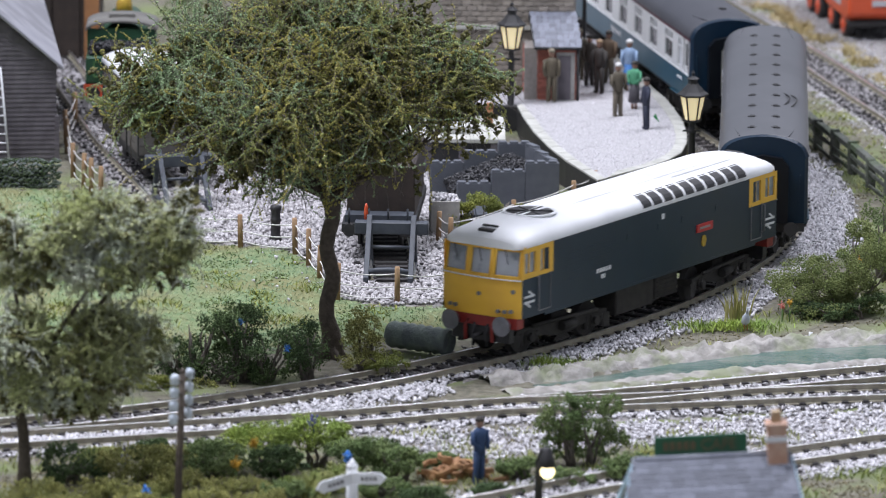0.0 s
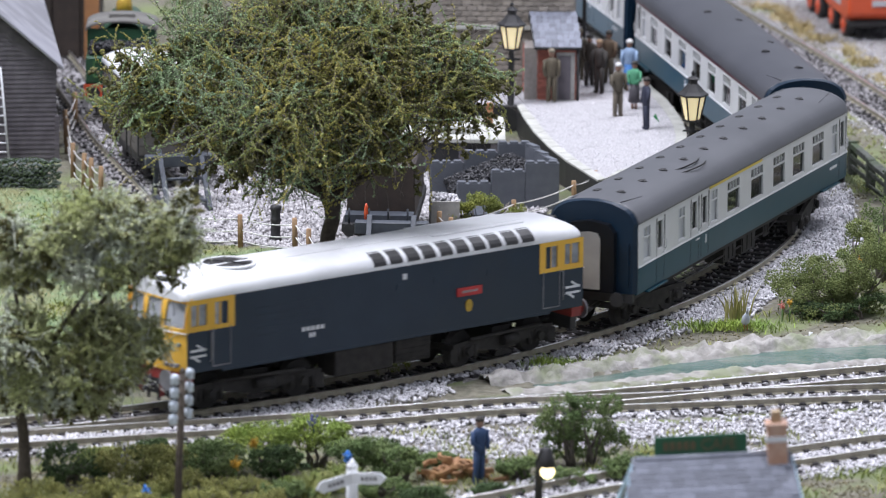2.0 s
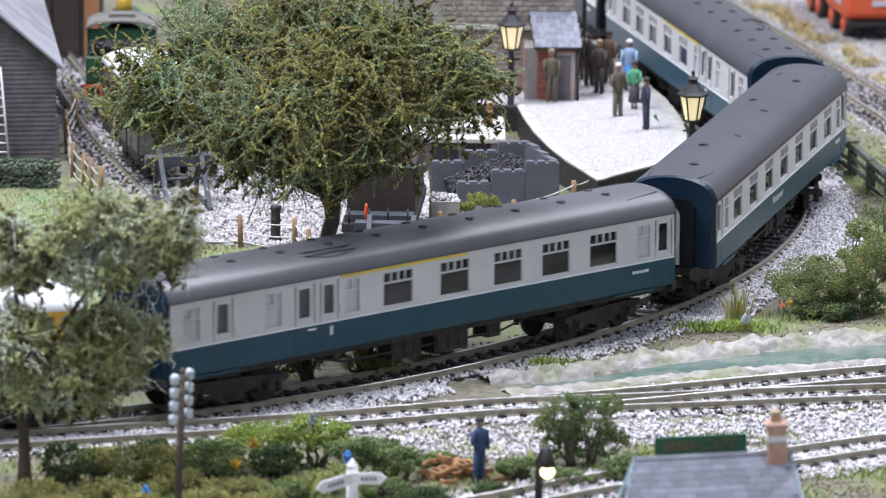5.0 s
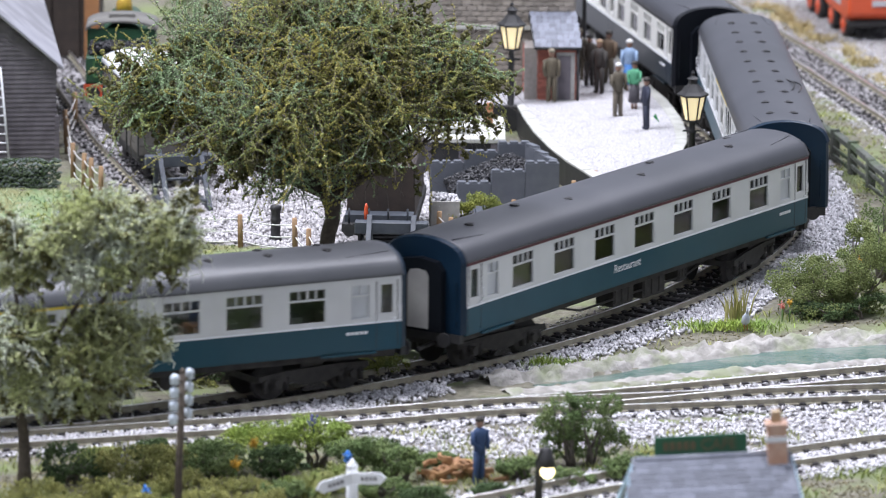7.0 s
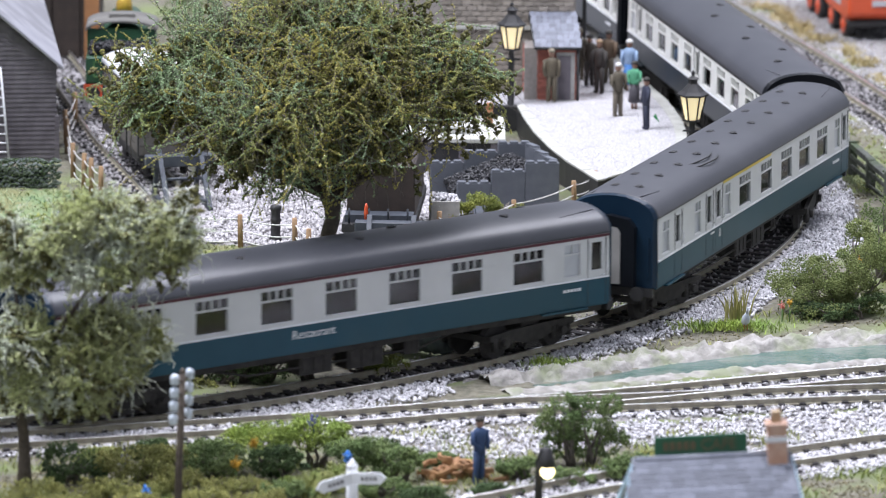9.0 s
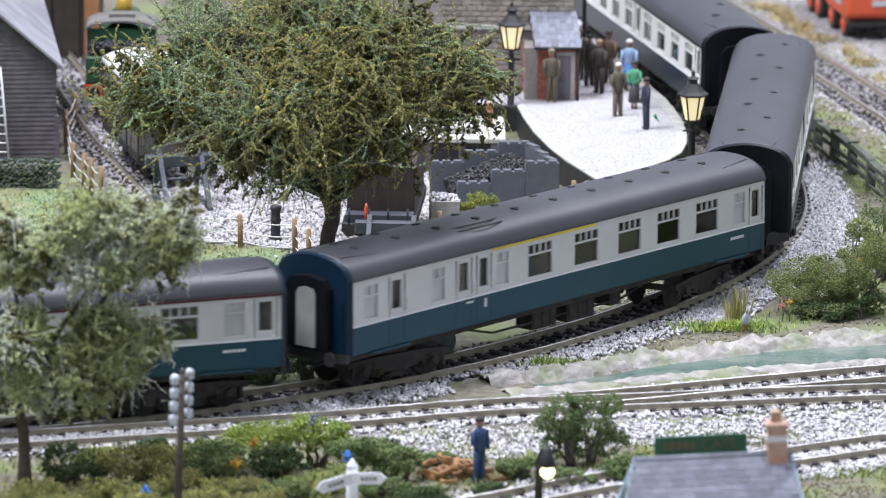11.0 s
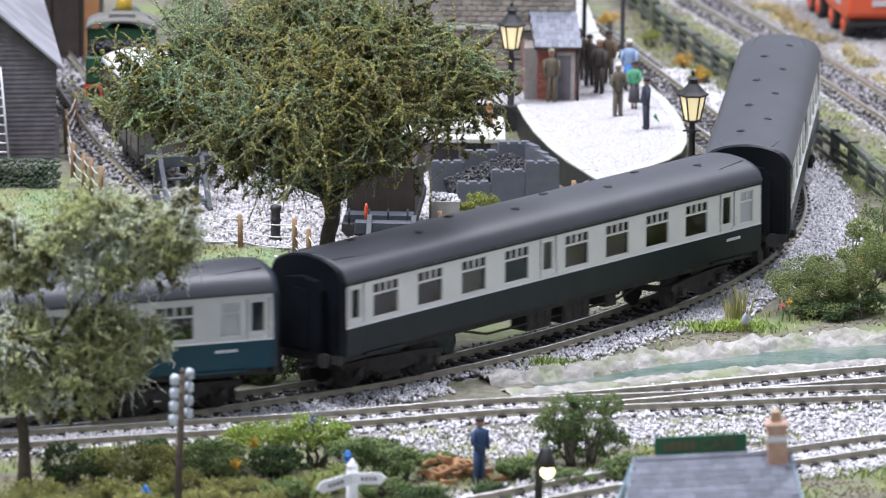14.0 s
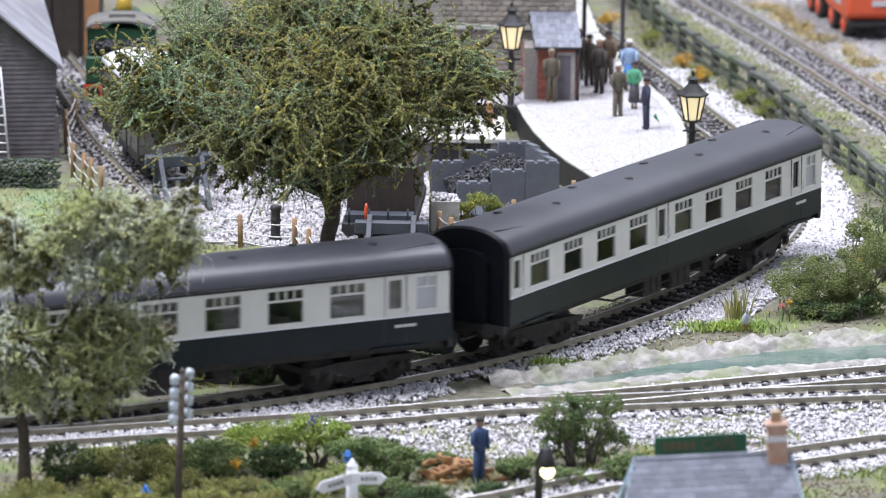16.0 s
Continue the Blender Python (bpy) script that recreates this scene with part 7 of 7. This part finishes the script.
# ---- foreground ----
lg = thing("log_pile", 6, -374, -4, 0, "pile of split brown logs beside a blue figure", "log pile")
me = []
for k in range(4):
    b = bmesh.new()
    r = 3.6 + k * 0.5
    ring = [(r * math.cos(a) * random.uniform(0.9, 1.1), r * math.sin(a) * random.uniform(0.9, 1.1)) for a in np.linspace(0.2, 2.6, 8)]
    ring += [(x_ * 0.75, y_ * 0.75) for x_, y_ in ring[::-1]]
    loft(b, [[(x_, y_, z_) for x_, y_ in ring] for z_ in (0, 1.7)])
    me.append(mesh_of("log", b, M_BASKET, 0.15))
for k in range(34):
    ob = new("log", random.choice(me))
    ob.parent = lg
    r = k // 11
    ob.matrix_basis = pose((random.uniform(-13, 15) * (1 - 0.16 * r)) * MM, random.uniform(-5, 6) * MM, (0.1 + r * 2.2 + random.uniform(0, 0.6)) * MM, random.uniform(-14, 14), random.uniform(-14, 14), random.uniform(0, 360))

sg = thing("fingerpost", -30.3, -445, -4, 0, "white wooden fingerpost with two arms", "signpost")
bm = bmesh.new()
tube(bm, [(0, 0, -1), (0, 0, 23)], [2.1, 1.9], 8)
lathe(bm, [(2.2, 22), (1.2, 23.6), (0.2, 25.2)], 8)
part("post", bm, M_WHITE, sg)
for a, l in ((196, 13), (-10, 12)):
    bm = bmesh.new()
    mm = Matrix.Rotation(radians(a), 4, "Z") @ Matrix.Rotation(radians(14 if a > 90 else -3), 4, "Y")
    loft(bm, [[mm @ Vector(v) + Vector((0, -2.0, 18.5)) for v in ((0, y_, -2.0), (l - 2, y_, -2.0), (l, y_, 0), (l - 2, y_, 2.0), (0, y_, 2.0))] for y_ in (-0.5, 0.5)])
    arm = part("arm", bm, M_WHITE, sg)
    bm = bmesh.new()
    for k in range(4):
        x0 = 3.2 + k * 1.5
        for yy in (-0.62, 0.62):
            v = [mm @ Vector(c) + Vector((0, -2.0, 18.5)) for c in ((x0, yy - 0.06, -0.7), (x0 + 1.0, yy - 0.06, -0.7), (x0 + 1.0, yy - 0.06, 0.7), (x0, yy - 0.06, 0.7))]
            w = [mm @ Vector(c) + Vector((0, -2.0, 18.5)) for c in ((x0, yy + 0.06, -0.7), (x0 + 1.0, yy + 0.06, -0.7), (x0 + 1.0, yy + 0.06, 0.7), (x0, yy + 0.06, 0.7))]
            loft(bm, [[tuple(q_) for q_ in v], [tuple(q_) for q_ in w]])
    part("lettering", bm, M_STEEL, arm)

M_INSUL = mat("white_glazed_insulator", (0.62, 0.68, 0.74), (0.5, 0.56, 0.62), 0.25, scale=200)
tp = thing("telegraph_pole", -89.7, -450, -4, 0, "dark telegraph pole with four rows of white insulators", "telegraph pole")
bm = bmesh.new()
tube(bm, [(-0.4, 0, -1), (1.6, 0, 56)], [1.5, 1.1], 10)
lathe(bm, [(1.2, 55.8), (0.9, 56.6), (0.2, 57.4)], 10, 0, (1.6, 0, 0))
part("pole", bm, M_BARK, tp)
for k in range(4):
    z = 39.5 + k * 4.6
    c_, e_ = Vector((1.0 + 0.035 * (z - 40), -0.6, z)), Vector((2.6, 4.9, 0))
    bm = bmesh.new()
    tube(bm, [c_ - e_, c_ + e_], 0.5, 5)
    part("crossarm", bm, M_BARK, tp)
    for w_ in (-0.9, 0.9):
        bm = bmesh.new()
        lathe(bm, [(0.9, -0.8), (1.55, -0.4), (1.5, 1.2), (1.7, 1.8), (1.1, 2.8), (0.2, 3.2)], 10, 0, c_ + e_ * w_)
        part("insulator", bm, M_INSUL, tp)

fl = thing("yard_lamp", 33.6, -450, -4, 0, "black yard lamp on a post with lit bulb", "lamp post")
bm = bmesh.new()
tube(bm, [(0, 0, -1), (0, 0, 26), (1.0, -0.5, 30), (2.4, -1.5, 30.8)], [1.5, 1.3, 1.1, 0.9], 8)
part("post", bm, M_BLACK, fl)
bm = bmesh.new()
lathe(bm, [(0.8, 8.6), (1.6, 7.6), (2.4, 5.0), (3.2, 2.0), (3.0, 1.9)], 14, 0, (2.6, -2.0, 22.8))
part("shade", bm, M_BLACK, fl)
bm = bmesh.new()
bmesh.ops.create_uvsphere(bm, u_segments=14, v_segments=10, radius=2.5)
bmesh.ops.translate(bm, vec=(2.8, -2.6, 23.0), verts=bm.verts[:])
part("bulb", bm, M_BULB, fl, "glowing warm bulb")


def front_building():
    t = thing("halt_building", 88.5, -560, -5.5, 2, "small salmon brick building with slate roof and green board", "station")
    t.matrix_world = pose(90.6 * MM, -560 * MM, -5.5 * MM, 0, -3.0, 2)
    bm = bmesh.new()
    loft(bm, [[(x, -16, 0), (x, 16, 0), (x, 16, 38), (x, 0, 55), (x, -16, 38)] for x in (-24, 24)])
    part("wall", bm, M_PINK, t)
    for s in (-1, 1):
        bm = bmesh.new()
        loft(bm, [[(s * 25.6 + (6.5 if s < 0 else 3.5) * s * abs(y_) / 19 - 0.6, y_, z_) for y_, z_ in ((-19, 35.4), (0, 56.2), (19, 35.4), (19, 33.4), (0, 53.6), (-19, 33.4))], [(s * 25.6 + (6.5 if s < 0 else 3.5) * s * abs(y_) / 19 + 0.6, y_, z_) for y_, z_ in ((-19, 35.4), (0, 56.2), (19, 35.4), (19, 33.4), (0, 53.6), (-19, 33.4))]])
        part("bargeboard", bm, M_SKYBLUE, t, "pale blue bargeboard")
    rf = thing("slate_roof", 0, 0, 0, 0, "", "")
    rf.parent = t
    bm = bmesh.new()
    loft(bm, [[(x + e_, -19.5, 35.8), (x, 0, 57.0), (x + e_, 19.5, 35.8), (x + e_, 19, 35), (x, 0, 55.6), (x + e_, -19, 35)] for x, e_ in ((-25.4, -6.5), (25.4, 3.5))])
    part("roof_deck", bm, M_SLATE, rf)
    me = None
    for r in range(11):
        for c in range(14):
            if me is None:
                b = bmesh.new()
                box(b, 0.1, 4.1, 0, 3.6, 0, 0.35)
                me = mesh_of("slate", b, M_SLATE)
            f = r / 11
            xs_ = -25.6 - 6.5 * (1 - f) + c * 4.2 + (r % 2) * 1.6
            if xs_ + 4.1 > 25.8 + 3.5 * (1 - f):
                continue
            ob = new("slate", me)
            ob.parent = rf
            ob.matrix_basis = pose(xs_ * MM, (-19.6 + 19.4 * f) * MM, (35.9 + 21.1 * f) * MM, 47.3 - 2.5, 0, 0)
    bm = bmesh.new()
    tube(bm, [(-25, 0, 57.2), (25, 0, 57.2)], 0.9, 8)
    part("ridge", bm, M_SLATE, t)
    bm = bmesh.new()
    box(bm, 17.8, 24.2, -3.2, 3.2, 50, 67)
    box(bm, 17.4, 24.6, -3.6, 3.6, 66.2, 67.6)
    ch = part("chimney", bm, M_PINK, t, "salmon brick chimney", 0.2)
    bm = bmesh.new()
    box(bm, 17.5, 24.5, -3.5, 3.5, 61.6, 63.4)
    part("chimney_band", bm, M_WHITE, ch)
    bm = bmesh.new()
    lathe(bm, [(1.9, 0), (1.6, 3.2), (1.9, 3.6), (1.2, 3.7)], 10, 0, (21, 0, 67.6))
    part("chimney_pot", bm, M_POT, ch)
    bm = bmesh.new()
    box(bm, -18.5, 11.5, 1.2, 2.2, 57.6, 64.0)
    bd_ = part("name_board", bm, M_SIGN, t, "dark green name board", 0.2)
    bm = bmesh.new()
    for k in range(5):
        box(bm, -15.6 + k * 2.2, -14.0 + k * 2.2, 0.95, 1.3, 59.4, 62.2)
    part("lettering", bm, M_LETTER, bd_, "small brown lettering")
    word = bpy.data.curves.new("word", "FONT")
    word.body, word.size, word.extrude, word.align_x = "CAFE", 5.0 * MM, 0.15 * MM, "LEFT"
    holder = new("word", word)
    me = bpy.data.meshes.new_from_object(holder)
    bpy.data.objects.remove(holder)
    me.materials.append(M_LETTER)
    w = new("word", me)
    w.parent = bd_
    w.matrix_basis = pose(-3.6 * MM, 1.0 * MM, 59.2 * MM, 90, 0, 0)


front_building()
M_DRUM = mat("mossy_grey_pipe", (0.09, 0.11, 0.11), (0.14, 0.17, 0.15), 0.85, scale=250, bump=0.8)
bm = bmesh.new()
rings = []
for k in range(15):
    a = k / 14
    r = 4.7 + (0.7 if k % 2 else 0)
    c_ = Vector((-20 + 23 * a, -172 - 14 * a, 3.0))
    rings.append([(c_.x + r * math.cos(w) * 0.5, c_.y + r * math.cos(w) * 0.85, c_.z + r * math.sin(w)) for w in np.linspace(0, 2 * math.pi, 16, endpoint=False)])
loft(bm, rings, 0, True, True, True)
tagged(part("culvert_pipe", bm, M_DRUM), "mossy grey corrugated pipe lying beside the line", "pipe")

M_HERON = mat("grey_blue_feathers", (0.36, 0.40, 0.46), (0.5, 0.54, 0.58), 0.8, scale=500)
bi = thing("heron", 118.8, -134, -3, 20, "small grey heron standing by the stream", "bird")
bm = bmesh.new()
loft(bm, [[(w * math.cos(a), y_ + 0.4 * w * math.sin(a), z_ + w * 1.1 * math.sin(a)) for a in np.linspace(0, 2 * math.pi, 8, endpoint=False)] for w, y_, z_ in ((0.3, 2.6, 2.2), (1.4, 1.4, 3.4), (1.8, 0, 4.6), (1.2, -0.8, 6.0), (0.5, -1.0, 7.4))], 0, True, True, True)
part("body", bm, M_HERON, bi)
bm = bmesh.new()
tube(bm, [(0, -1.0, 7.2), (0, -1.4, 8.8), (0, -1.2, 9.6)], [0.5, 0.4, 0.55], 7)
tube(bm, [(0, -1.5, 9.6), (0, -3.2, 9.3)], [0.3, 0.08], 6)
part("neck", bm, M_HERON, bi)
for s in (-0.6, 0.6):
    bm = bmesh.new()
    tube(bm, [(s, 0, 0), (s, 0, 3.4)], 0.22, 5)
    part("leg", bm, M_TAN, bi)
dk_ = thing("duck", 142.7, -147, -5.5, 60, "small white and brown duck on the stream", "bird")
bm = bmesh.new()
loft(bm, [[(x_, w * math.cos(a), 1.6 + w * 0.9 * math.sin(a)) for a in np.linspace(0, 2 * math.pi, 8, endpoint=False)] for w, x_ in ((0.4, -2.6), (1.4, -1.4), (1.6, 0), (1.0, 1.6), (0.3, 2.2))], 0, True, True, True)
part("body", bm, M_TAN, dk_)
bm = bmesh.new()
tube(bm, [(1.2, 0, 2.2), (1.5, 0, 3.8), (1.9, 0, 4.8)], [0.8, 0.7, 0.9], 8)
part("neck", bm, M_WHITE, dk_)

M_PETALB = mat("blue_petals", (0.03, 0.16, 0.55), (0.05, 0.22, 0.6), 0.7, scale=300, island=0.3)
M_PETALN = mat("violet_petals", (0.06, 0.06, 0.28), (0.09, 0.08, 0.34), 0.7, scale=300)
M_PETALR = mat("pink_petals", (0.6, 0.12, 0.12), (0.65, 0.25, 0.2), 0.7, scale=300)
M_STALK = mat("green_stalk", (0.10, 0.18, 0.05), None, 0.8)
for x, y, z, m, lab, s_ in ((-32.5, -385, 6, M_PETALB, "bright blue flower spike in the garden", 2.2), (-45.5, -362, 13, M_PETALN, "violet flower spike in the garden", 2.2), (-102, -416, 0, M_PETALB, "blue flower head in the garden", 2.6), (-76, -227, 19, M_PETALB, "blue flower on the dark shrub", 1.4), (-58, -232, 10, M_PETALB, "blue flower low on the dark shrub", 1.4), (-112, -372, 2, M_PETALN, "dark violet flower by the track", 2.0), (-66, -378, 9, M_ORANGE, "amber flower in the garden", 2.0), (-72, -388, 4, M_ORANGE, "amber flower low in the garden", 2.0), (134, -113, 2, M_PETALR, "pink flower beside the stream", 1.5), (137, -112, 3, M_ORANGE, "orange flower beside the stream", 1.4), (165, -100, 18, M_ORANGE, "amber flower on the green bush", 1.3)):
    f = thing("flower", x, y, z - 6, 0, lab, "flower", "garden flowers")
    bm = bmesh.new()
    tube(bm, [(0, 0, -3), (0.2, 0, 6)], 0.3, 5)
    part("stalk", bm, M_STALK, f)
    q = RNG.normal(0, 0.42, (40, 3)) * np.array([1, 1, 1.4]) * s_ * 0.8 + np.array([0, 0, 6.5])
    new("bloom", chips("bloom", q, 0.9 * s_ * 0.6, 1.5 * s_ * 0.6, m)).parent = f
M_REED = mat("straw_reed", (0.38, 0.36, 0.14), (0.30, 0.28, 0.10), 0.8, scale=100, island=0.3)
q = RNG.normal(0, 1.6, (60, 2)) + np.array([116, -117])
stuff("reeds", blades("reeds", lift(q), 8, 20, M_REED, 0.14, 0.8), "tall straw coloured reeds by the track", "reeds")
q = np.concatenate([RNG.normal(0, 1, (900, 2)) * np.array([9, 4]) + np.array([112, -128]), RNG.normal(0, 1, (300, 2)) * np.array([6, 3]) + np.array([40, -196])])
q = q[near(q, TRACK_XY) > 16]
stuff("grass", blades("grass", lift(q, 1.0), 2.0, 4.5, M_BUSH_LIME, 0.6, 0.5), "bright green grass tuft on the river bank", "grass")
for x, y, n_ in ((-40, -440, 220), (-46, -405, 260), (-30, -300, 0)):
    if n_:
        q = RNG.normal(0, 2.6, (n_, 2)) + np.array([x, y])
        stuff("grass", blades("grass", lift(q), 6, 12, M_GRASSD, 0.3, 0.7), "feathery tall grass clump in the garden", "grass")

motions()
